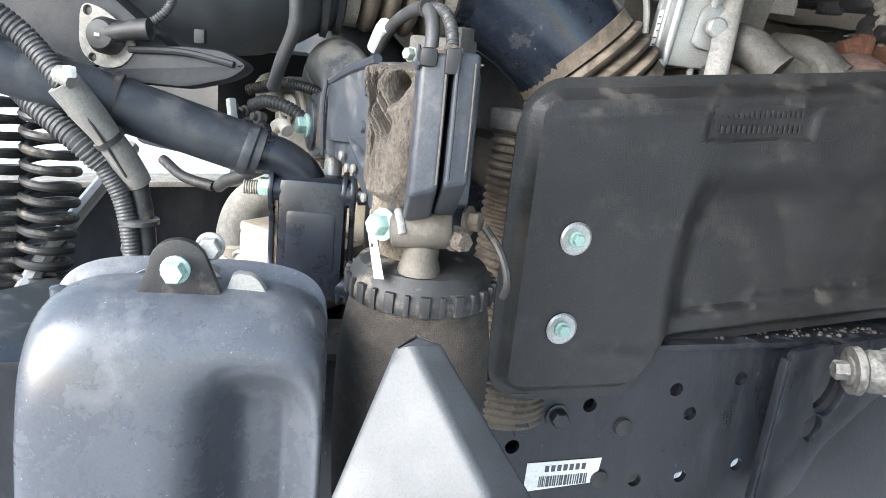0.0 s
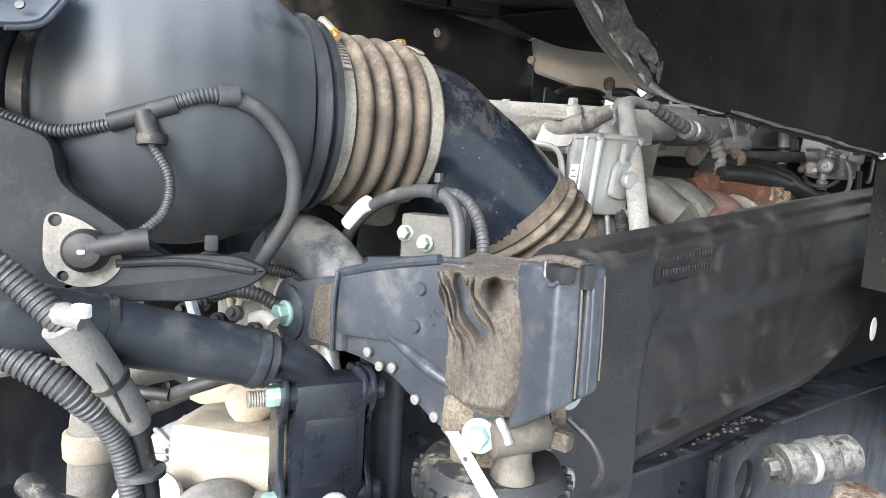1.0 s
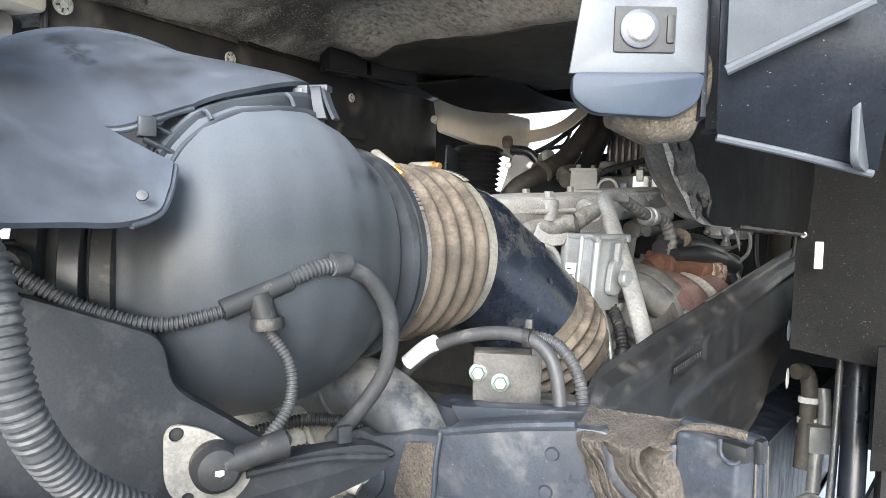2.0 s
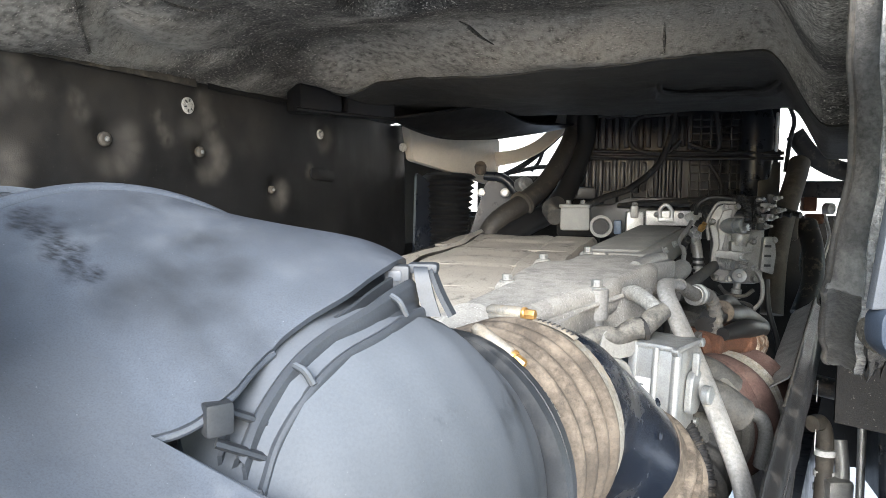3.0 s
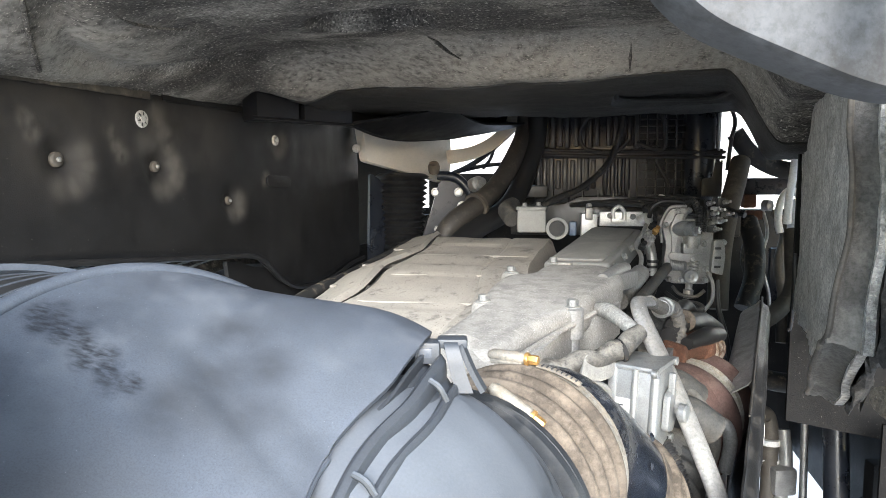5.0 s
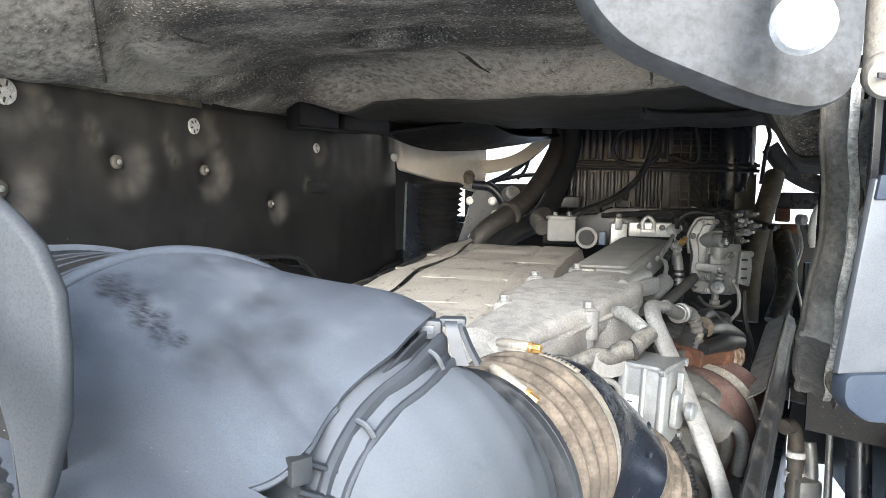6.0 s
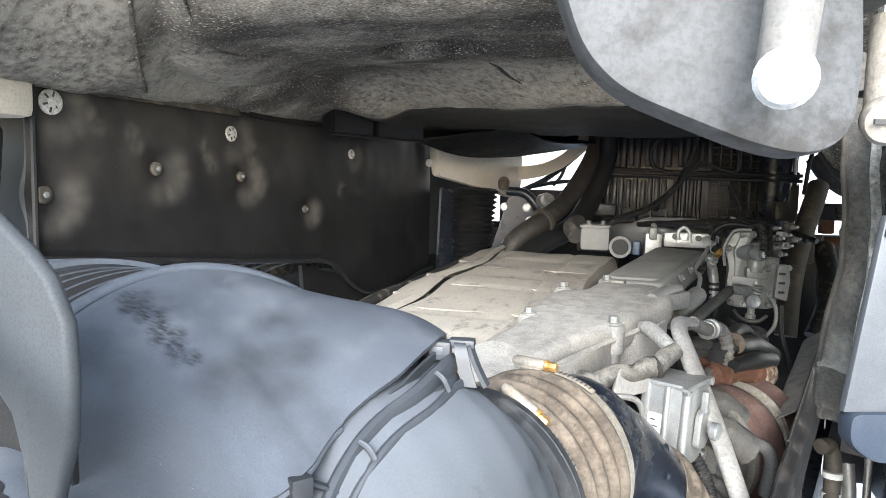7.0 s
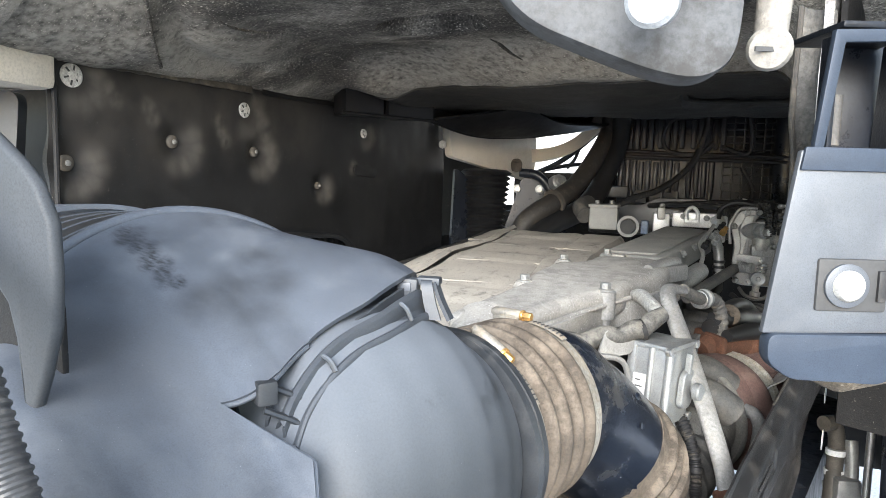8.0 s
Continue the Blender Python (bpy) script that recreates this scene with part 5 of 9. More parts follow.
    def hood(a, b):
        q = b * (len(rim) - 1)
        i = min(len(rim) - 2, int(q))
        f = q - i
        ka, kb, kc, kd = (rim[min(len(rim) - 1, max(0, i + j))] for j in (-1, 0, 1, 2))
        def glide(pa, pb, pc, pd):
            if i < 1 or i > 16:
                return pb + (pc - pb) * f
            return pb + (pc - pa) * (0.5 * f) + (pa * 2 - pb * 5 + pc * 4 - pd) * (0.5 * f * f) + (pb * 3 - pa - pc * 3 + pd) * (0.5 * f ** 3)
        e = glide(Vector(ka[0]), Vector(kb[0]), Vector(kc[0]), Vector(kd[0]))
        t = math.radians(glide(ka[1], kb[1], kc[1], kd[1]))
        h = glide(ka[2], kb[2], kc[2], kd[2])
        p = rc + rr * (0.136 * math.cos(t)) + ru * (0.136 * math.sin(t)) - rd * 0.004
        out = (rr * math.cos(t) + ru * math.sin(t)) * 0.5 + V(0.25, -0.15, 0.6)
        m = (p + e) / 2 + out.normalized() * h * 2
        q = p * (1 - a) ** 2 + m * (2 * a * (1 - a)) + e * (a * a)
        w = b * (len(rim) - 1)
        q.z -= 0.006 * math.exp(-((a - 0.52) / 0.26) ** 2 - ((w - 8.3) / 2.4) ** 2)
        q.z += 0.0025 * noise.noise((q.x * 14, q.y * 14, 3)) * a * (1 - a) * 4
        return q
    def at_rim(q, a):
        return hood(a, q / (len(rim) - 1))
    # three fields of one shell leave a pointed notch beside the clip
    shell = sheet(lambda a, b: at_rim(13 * b, a * (1 - 0.34 * max(0.0, min(1.0, (13 * b - 7) / 6)))), 60, 130, 0)
    shell = merge(shell, sheet(lambda a, b: at_rim(11 + 2 * b, 1 - (1 - a) * 0.34 * b), 20, 20, 0))
    shell = merge(shell, sheet(lambda a, b: at_rim(13 + 6 * b, a * 0.88 if a < 0.75 else 0.66 + (a - 0.75) * 1.36), 80, 60, 0))
    bmesh.ops.remove_doubles(shell, verts=shell.verts[:], dist=0.0002)
    bmesh.ops.solidify(shell, geom=shell.faces[:], thickness=0.004)
    marks = [V(-0.925 + 0.0048 * k, 0.152 - 0.0022 * k + 0.0035 * ((k * 7) % 4 - 1.5), 1.686 - 0.0019 * k) for k in range(14)] + [V(-0.925, 0.144, 1.683), V(-0.918, 0.140, 1.682), V(-0.905, 0.160, 1.68)]
    spotted("scuffed_hood", "hood", marks, (0.011, 0.012, 0.015), 0.002, 0.0105, (0.9, 5.5, 5.5))
    # dark spots paint the shade of the hood's dents into its colour
    dent_shade = [V(-0.841, 0.185, 1.67), V(-0.836, 0.165, 1.66), V(-0.84, 0.126, 1.648), V(-0.832, 0.140, 1.652), V(-0.834, 0.157, 1.655), V(-0.813, 0.146, 1.644), V(-0.820, 0.170, 1.655)]
    spotted("dent_shaded_hood", "scuffed_hood", dent_shade, (0.030, 0.033, 0.038), 0.0, 0.030, (0.35, 0.5, 0.5), (0.25, 0.72))
    part("hood", shell, "dent_shaded_hood", c, "weathered blue-grey hood", sharp=60)
    part("notch_hem", tube([at_rim(7 + 6 * k / 9, 1 - 0.34 * k / 9) for k in range(10)], 0.0021, 8), "hood", c)
    part("notch_hem", tube([at_rim(13 - 2 * k / 6, 0.66 + 0.34 * k / 6) for k in range(7)] + [at_rim(11 + 0.4 * k, 1) for k in range(1, 8)], 0.0021, 8), "hood", c)
    # moulded seam between the hood's edge and the elbow: gap, rib, groove, ridge
    seam = [Vector(q[0]) + V(0.002, -0.001, -0.002) for q in rim[2:8]] + [V(-0.778, 0.125, 1.606), V(-0.777, 0.108, 1.592)]
    low = [tree.find_nearest(q + V(0.024, -0.005, -0.016))[0] + V(0.001, -0.001, 0.001) for q in seam]
    sa, sb = curve_points(seam, 6), curve_points(low, 6)
    steps = [(0.0, -0.004), (0.06, -0.011), (0.20, -0.011), (0.26, 0.001), (0.32, 0.0035), (0.46, 0.0035), (0.54, 0.0), (0.60, -0.004), (0.74, -0.004), (0.80, 0.0), (0.86, 0.001), (0.93, 0.0), (1.0, -0.004)]

    def seam_at(a, b):
        q = b * (len(steps) - 1)
        i = min(len(steps) - 2, int(q))
        w, h = (steps[i][k] + (steps[i + 1][k] - steps[i][k]) * (q - i) for k in (0, 1))
        p = along(sa, a).lerp(along(sb, a), w)
        return p + V(0.35, -0.25, 0.9).normalized() * h
    part("seam_band", sheet(seam_at, 50, 48, 0.002), "seamgrey", c, "moulded seam rib", sharp=50)
    for k in (2, 5):
        u, w = seam_at(k / 7, 0.40), seam_at(k / 7, 0.86)
        part("web", tube([u, (u + w) / 2 + V(0.001, -0.001, 0.002), w], 0.0018, 8), "elbow", c)
    la = part("latch", box((-0.7515, 0.245, 1.6500), (0.015, 0.013, 0.013), 10, 0.002), "seamgrey", c, "moulded latch")
    part("latch_window", box((-0.7515, 0.2385, 1.6505), (0.008, 0.002, 0.006), 10, 0.0006), "hood", la)
    strap = [V(-0.739, 0.250, 1.6560), V(-0.737, 0.243, 1.6550), V(-0.7345, 0.240, 1.648), V(-0.732, 0.239, 1.639), V(-0.728, 0.238, 1.628)]
    part("latch_strap", sheet(lambda a, b: along3(strap, a) + V(0.0075 + 0.002 * a, 0.002, 0.0) * (b - 0.5), 20, 4, 0.004), "seamgrey", la, "bent plastic strap")
    part("latch_fin", sheet(lambda a, b: along3(strap, a) + V(0.0050 + 0.006 * a * a, 0.004 + 0.008 * b, 0.0005), 20, 4, 0.003), "seamgrey", la)
    part("latch_arm", box((-0.738, 0.2515, 1.6545), (0.018, 0.012, 0.006), 10, 0.002), "seamgrey", la)
    cl = part("clip", box((-0.781, 0.108, 1.606), (0.017, 0.012, 0.014), -35, 0.002), "plastic", c, "spring clip")
    for k in (0, 1):
        d0 = V(-0.779 + 0.003 * k, 0.113 - 0.011 * k, 1.607 - 0.010 * k)
        part("clip_leg", tube([d0, d0 + V(0.018, 0.013, -0.010), d0 + V(0.040, 0.026, -0.022)], [0.0036, 0.0032, 0.0014], 8, squash=0.6), "plastic", cl)
    part("screw", lathe([(0, 0.0036), (0.001, 0.0032), (0.0012, 0)], (-0.722, 0.052, 1.559), (0.6, -0.7, 0.3), 14), "plastic", c)
    # ribbed snorkel joint beyond the hood
    dd = V(-0.985, -0.06, -0.03)

    def arc(r, h, lo=2, hi=136, n=40):
        return [rc + dd * h + rr * (r * math.cos(math.radians(lo + (hi - lo) * k / n))) + ru * (r * math.sin(math.radians(lo + (hi - lo) * k / n))) for k in range(n + 1)]
    part("joint_ring", tube(arc(0.1405, 0.002), 0.0056, 10, 2), "hood", c, "pale joint ring")
    for k in range(4):
        part("rib", tube(arc(0.1385, 0.020 + 0.0165 * k), 0.0028, 8, 2), "seamgrey", c, "worn rib edge")
    part("rib_sleeve", sheet(lambda a, b: along([Vector(p) for p in arc(0.1375, 0.085 * b)], a), 40, 4, 0.003), "sooty", c)
    part("duct_end", sheet(lambda a, b: along([Vector(p) for p in arc(0.143 - 0.02 * b * b, 0.085 + 0.16 * b)], a), 40, 10, 0.004), "hood", c, "blue-grey duct beyond the ribs")
    return c


intake()


def bellow(name, label, a, d, r, length, folds, mat="tan"):
    prof = [(-0.002, r - 0.010), (0.0, r), (0.014, r), (0.016, r + 0.001)]
    step = (length - 0.034) / folds
    for k in range(folds):
        h = 0.017 + step * k
        prof += [(h, r - 0.008), (h + step * 0.08, r - 0.004), (h + step * 0.18, r + 0.002), (h + step * 0.32, r + 0.0058), (h + step * 0.5, r + 0.007), (h + step * 0.68, r + 0.0058), (h + step * 0.84, r + 0.002), (h + step * 0.93, r - 0.004), (h + step * 0.99, r - 0.008)]
    prof += [(length - 0.016, r), (length - 0.002, r), (length, r - 0.010)]
    c = thing(name, V(*a) - V(0, 0, r), label, "bellows hose")
    part("bellows", lathe(prof, a, d, 64), mat, c)
    return c


def charge_pipes():
    ax = V(0.30, 0.95, 0.0).normalized()
    a = V(-0.738, 0.314, 1.512)
    c = bellow("intake_bellows", "dusty tan ribbed rubber bellows with hose clamps", a, ax, 0.081, 0.118, 4)
    for k, (h, off) in enumerate(((0.009, 0.05), (0.106, 0.0))):
        p = a + ax * h
        cl = part("hose_clamp", lathe([(-0.0065, 0.0822), (-0.0065, 0.0835), (0.0065, 0.0835), (0.0065, 0.0822)], p, ax, 64), "clampsteel", c, "dusty steel band clamp")
        r, u, d = axes(ax)
        t = math.radians(61 if k == 0 else 90)
        q = p + (r * math.cos(t) + u * math.sin(t)) * 0.0885
        tang = (u * math.cos(t) - r * math.sin(t))
        part("clamp_housing", lathe([(0, 0.004), (0.002, 0.0052), (0.030, 0.0052), (0.034, 0.003)], q + tang * 0.002, tang, 14), "clampsteel", cl)
        part("clamp_saddle", box(q + tang * 0.018 - (r * math.cos(t) + u * math.sin(t)) * 0.004, (0.013, 0.028, 0.004), (ax, tang, ax.cross(tang)), 0.001), "clampsteel", cl)
        part("clamp_screw", hexbolt(q + tang * 0.002, -tang, 0.0042, 0.0055, 0.008), "brass", cl, "brass-coloured clamp screw")
        tail = [p + (r * math.cos(t - 0.05 * j - 0.1) + u * math.sin(t - 0.05 * j - 0.1)) * (0.0845 + 0.0002 * j) for j in range(10)]
        part("clamp_tail", tube(tail, 0.0048, 8, 2, squash=0.25), "clampsteel", cl)
        for j in range(1, 9):
            part("slot", box(tail[j] + (r * math.cos(t - 0.05 * j - 0.1) + u * math.sin(t - 0.05 * j - 0.1)) * 0.0013, (0.006, 0.0012, 0.0006), (ax, (tail[j] - tail[j - 1]).normalized(), ax.cross((tail[j] - tail[j - 1]).normalized())), 0), "ink_and_hole", cl)
    p = thing("charge_air_pipe", (-0.66, 0.5, 1.38), "glossy blue-black metal intake pipe bend", "pipe")
    bend = [a + ax * 0.112, a + ax * 0.148 + V(0, 0, -0.004), V(-0.684, 0.484, 1.491), V(-0.664, 0.528, 1.462), V(-0.643, 0.562, 1.428)]
    part("pipe", tube(bend, [0.075, 0.074, 0.073, 0.073, 0.073], 44, 9), "navy", p)
    for q, n in ((V(-0.600, 0.47, 1.52), V(0.8, -0.4, 0.4)), (V(-0.596, 0.50, 1.48), V(0.9, -0.4, 0.1))):
        part("spot", lathe([(0, 0.004), (0.001, 0)], q, n, 10), "navy", p)
    d2 = V(0.36, 0.58, -0.73).normalized()
    c2 = bellow("turbo_bellows", "dusty tan ribbed rubber bellows on the lower pipe end", V(-0.645, 0.560, 1.432), d2, 0.074, 0.085, 3)
    t = thing("turbo_inlet_hose", (-0.57, 0.68, 1.25), "grimy black rubber inlet hose to the turbocharger", "hose")
    part("hose", tube([V(-0.62, 0.605, 1.37), V(-0.60, 0.65, 1.33), V(-0.565, 0.72, 1.345), V(-0.545, 0.78, 1.37)], 0.052, 28, corr=(0.02, 0.004)), "engine", t)
    g = thing("corrugated_duct", (-0.58, 0.47, 1.1), "brown dusty corrugated duct standing behind the spring", "duct")
    part("duct", tube([(-0.575, 0.475, 1.02), (-0.577, 0.478, 1.18), (-0.582, 0.485, 1.335)], 0.052, 40, corr=(0.0085, 0.003)), "tan", g)
    part("bracket", box((-0.575, 0.455, 1.352), (0.07, 0.03, 0.022), 14, 0.004), "engine", g)
    b = thing("pipe_bend", (-0.72, 0.3, 1.33), "dusty dark blue metal pipe bend behind the arm", "pipe")
    part("pipe", tube([(-0.80, 0.325, 1.34), (-0.770, 0.318, 1.372), (-0.735, 0.312, 1.386), (-0.697, 0.308, 1.378), (-0.667, 0.310, 1.352), (-0.645, 0.318, 1.31)], 0.0295, 28), "dustyslate", b)
    part("weld_ring", lathe([(-0.002, 0.030), (0, 0.0312), (0.002, 0.030)], (-0.752, 0.315, 1.38), (0.9, -0.1, 0.35), 28), "dustyslate", b)
    # bolted block in the gap
    k = thing("valve_block", (-0.62, 0.36, 1.36), "small dark valve block with two pale bolts", "valve")
    part("body", box((-0.602, 0.366, 1.395), (0.062, 0.03, 0.06), 20, 0.004), "engine", k)
    part("bolt", hexbolt((-0.622, 0.345, 1.406), (0.3, -0.9, 0.1), 0.0062, 0.0085, 0.007), "dullgreen", k)
    part("bolt", hexbolt((-0.602, 0.350, 1.398), (0.3, -0.9, 0.1), 0.0062, 0.0085, 0.007), "dullgreen", k)
    part("strap", box((-0.575, 0.372, 1.40), (0.01, 0.02, 0.07), 20, 0.002), "engine", k)


charge_pipes()


def cables():
    # hose loom lying on the elbow
    c = thing("sensor_loom", (-0.7, 0.15, 1.4), "dark grey corrugated sensor loom with a moulded junction", "cable loom")
    part("conduit", tube([(-0.812, -0.005, 1.532), (-0.794, 0.018, 1.516), (-0.770, 0.048, 1.491), (-0.740, 0.080, 1.478), (-0.710, 0.112, 1.486)], 0.0050, 10, corr=(0.0030, 0.0012)), "hose", c)
    part("conduit", tube([(-0.690, 0.142, 1.503), (-0.676, 0.162, 1.512), (-0.668, 0.184, 1.513)], 0.0062, 10, corr=(0.0030, 0.0012)), "hose", c)
    part("conduit", tube([(-0.668, 0.184, 1.513), (-0.660, 0.210, 1.500), (-0.655, 0.232, 1.468), (-0.663, 0.240, 1.425), (-0.685, 0.235, 1.388), (-0.71, 0.235, 1.36)], 0.0066, 14), "hose", c)
    part("sleeve", tube([(-0.672, 0.172, 1.514), (-0.667, 0.186, 1.514)], 0.0085, 12), "hose", c)
    j = part("junction", tube([(-0.712, 0.107, 1.486), (-0.688, 0.146, 1.504)], 0.0074, 12), "rubber", c, "moulded T junction")
    part("branch", tube([(-0.699, 0.126, 1.496), (-0.693, 0.130, 1.474)], 0.0085, 12), "rubber", j)
    part("collar", lathe([(0, 0.011), (0.004, 0.012), (0.008, 0.011)], (-0.694, 0.130, 1.480), (0.1, 0, -1), 14), "rubber", j)
    part("conduit", tube([(-0.693, 0.130, 1.472), (-0.679, 0.136, 1.448), (-0.675, 0.130, 1.423), (-0.678, 0.110, 1.404)], 0.0042, 10, corr=(0.0026, 0.0007)), "hose", c)
    # cable hoop above the arm
    d = thing("cable_hoop", (-0.6, 0.33, 1.38), "grey sleeved cable bending in a hoop with white tape", "cable")
    hoop = [(-0.705, 0.343, 1.378), (-0.688, 0.338, 1.405), (-0.653, 0.336, 1.432), (-0.608, 0.334, 1.446), (-0.570, 0.328, 1.446), (-0.547, 0.322, 1.430), (-0.537, 0.316, 1.394), (-0.535, 0.314, 1.36)]
    part("sleeve", tube(hoop, 0.0062, 12), "hose", d)
    part("sleeve", tube([(-0.575, 0.331, 1.449), (-0.545, 0.334, 1.441), (-0.524, 0.330, 1.412), (-0.519, 0.322, 1.36)], 0.0058, 12, corr=(0.0034, 0.0008)), "hose", d)
    part("tape", tube([(-0.690, 0.335, 1.409), (-0.672, 0.333, 1.425), (-0.660, 0.332, 1.432)], 0.0078, 12), "paper", d, "white tape")
    part("tie", lathe([(-0.003, 0.009), (0.003, 0.009)], (-0.570, 0.328, 1.447), (1, -0.1, 0), 14), "rubber", d)
    part("tie_head", box((-0.568, 0.322, 1.460), (0.006, 0.006, 0.008), None, 0.001), "hose", d)
    # hoses held by the moulded clamp
    h = thing("hose_bundle", (-0.66, 0.06, 1.2), "grey corrugated hoses held in a dusty moulded clamp", "hose bundle")
    part("hose", tube([(-0.96, 0.00, 1.71), (-0.88, -0.024, 1.708), (-0.830, -0.040, 1.692), (-0.800, -0.047, 1.668), (-0.776, -0.052, 1.630), (-0.740, -0.056, 1.575), (-0.692, -0.056, 1.53), (-0.680, -0.050, 1.47), (-0.682, -0.022, 1.425), (-0.672, 0.020, 1.390), (-0.645, 0.048, 1.354)], 0.0095, 18, corr=(0.0042, 0.0010)), "hose", h)
    part("hose", tube([(-0.86, -0.05, 1.56), (-0.82, -0.045, 1.45), (-0.765, -0.02, 1.382), (-0.716, 0.010, 1.350), (-0.683, 0.030, 1.330), (-0.662, 0.053, 1.310), (-0.657, 0.072, 1.290)], 0.0108, 16, corr=(0.0042, 0.0012)), "hose", h)
    part("hose", tube([(-0.657, 0.072, 1.290), (-0.652, 0.086, 1.262), (-0.646, 0.092, 1.228), (-0.638, 0.096, 1.17), (-0.63, 0.10, 1.08)], 0.0082, 14, corr=(0.0032, 0.0006)), "hose", h)
    part("hose", tube([(-0.660, 0.100, 1.275), (-0.652, 0.105, 1.235), (-0.642, 0.106, 1.17), (-0.634, 0.11, 1.08)], 0.0090, 14), "rubber", h)
    k = part("clamp", tube([(-0.645, 0.046, 1.356), (-0.646, 0.058, 1.340), (-0.650, 0.078, 1.312), (-0.657, 0.095, 1.283), (-0.660, 0.100, 1.272)], [0.0135, 0.0135, 0.0115, 0.0125, 0.0125], 18), "clampgrey", h, "dusty grey moulded clamp")
    part("clamp_head", tube([(-0.655, 0.042, 1.360), (-0.640, 0.046, 1.362), (-0.630, 0.052, 1.358)], [0.006, 0.008, 0.006], 10), "clampgrey", k)
    part("clamp_seam", tube([(-0.634, 0.052, 1.346), (-0.637, 0.070, 1.316), (-0.646, 0.090, 1.280)], 0.0012, 6), "rubber", k)
    part("peg", box((-0.628, 0.050, 1.366), (0.011, 0.007, 0.009), 20, 0.002), "paper", k, "pale locking peg")
    part("clamp_strap", lathe([(-0.0025, 0.0125), (-0.0025, 0.0135), (0.0025, 0.0135), (0.0025, 0.0125)], (-0.650, 0.078, 1.312), (-0.15, 0.6, -0.8), 20), "rubber", k)
    part("cable_tie", lathe([(-0.003, 0.0242), (-0.003, 0.0252), (0.003, 0.0252), (0.003, 0.0242)], (-0.676, 0.085, 1.341), (0.2, 0.94, -0.28), 28), "rubber", h)
    part("cable_tie", lathe([(-0.002, 0.017), (0.002, 0.017)], (-0.648, 0.10, 1.24), (0, 0, 1), 16), "hose", h)


cables()


def sensor_panel():
    c = thing("plastic_tray", (-0.72, 0.1, 1.36), "black plastic tray carrying a pressure sensor", "plastic tray")
    u, v = V(0.62, 0.78, 0.05).normalized(), V(-0.12, 0.03, 1).normalized()
    o = V(-0.703, 0.090, 1.396)
    part("panel", plate(rounded([(-0.16, 0.125), (-0.10, 0.112), (-0.024, 0.079), (-0.020, 0.046), (0.002, 0.030), (0.030, 0.008), (0.058, -0.012), (0.020, -0.034), (-0.022, -0.034), (-0.058, -0.026), (-0.095, -0.012), (-0.16, 0.015)], 0.012), o, u, v, -0.035, bevel=0.006), "tray", c)
    part("tongue", plate(rounded([(0.015, -0.008), (0.070, -0.006), (0.104, -0.008), (0.128, -0.020), (0.112, -0.032), (0.070, -0.042), (0.015, -0.040), (-0.025, -0.030)], 0.010), o + V(0.004, -0.004, 0), u, v, -0.022, bevel=0.005), "tray", c)
    part("fold", tube([o + u * 0.02 - v * 0.012 + V(0.005, -0.006, 0), o + u * 0.07 - v * 0.012 + V(0.005, -0.006, 0), o + u * 0.115 - v * 0.020 + V(0.004, -0.005, 0)], 0.003, 8), "tray", c)
    for q in (0.035, 0.085):
        part("lug", box(o + u * q + v * 0.002 + V(0.006, -0.006, 0), (0.010, 0.006, 0.012), 52, 0.002), "tray", c)
    s = thing("pressure_sensor", o + V(0.01, -0.01, -0.03), "pale grey diamond sensor flange with a black connector", "sensor")
    n = u.cross(v).normalized()
    if n.y > 0:
        n = -n
    f = o + n * 0.003
    part("flange", plate(rounded([(-0.028, 0.028), (0.0, 0.018), (0.026, -0.010), (0.012, -0.028), (-0.010, -0.030), (-0.030, -0.016)], 0.014), f + n * 0.004, u, v, -0.004 if u.cross(v).dot(n) > 0 else 0.004, [(-0.021, 0.019, 0.0045), (-0.017, -0.021, 0.004)]), "beige", s)
    part("screw", lathe([(0, 0.0042), (0.003, 0.004), (0.0035, 0)], f + u * -0.021 + v * 0.019 - n * 0.002, n, 14), "rubber", s)
    part("screw", lathe([(0, 0.004), (0.003, 0.0038), (0.0035, 0)], f + u * -0.017 - v * 0.021 - n * 0.002, n, 14), "rubber", s)
    part("cap", lathe([(0, 0.0155), (0.010, 0.0155), (0.016, 0.012), (0.018, 0.004), (0.018, 0)], f + n * 0.004 - v * 0.003, n, 28), "rubber", s)
    part("cap_window", box(f + n * 0.0225 - v * 0.004, (0.004, 0.004, 0.003), None, 0.0005), "paper", s)
    part("connector", tube([f + n * 0.013 - v * 0.003, f + n * 0.014 + u * 0.024 + v * 0.002, f + n * 0.012 + u * 0.042 + v * 0.004], [0.009, 0.008, 0.0095], 10), "rubber", s)


sensor_panel()


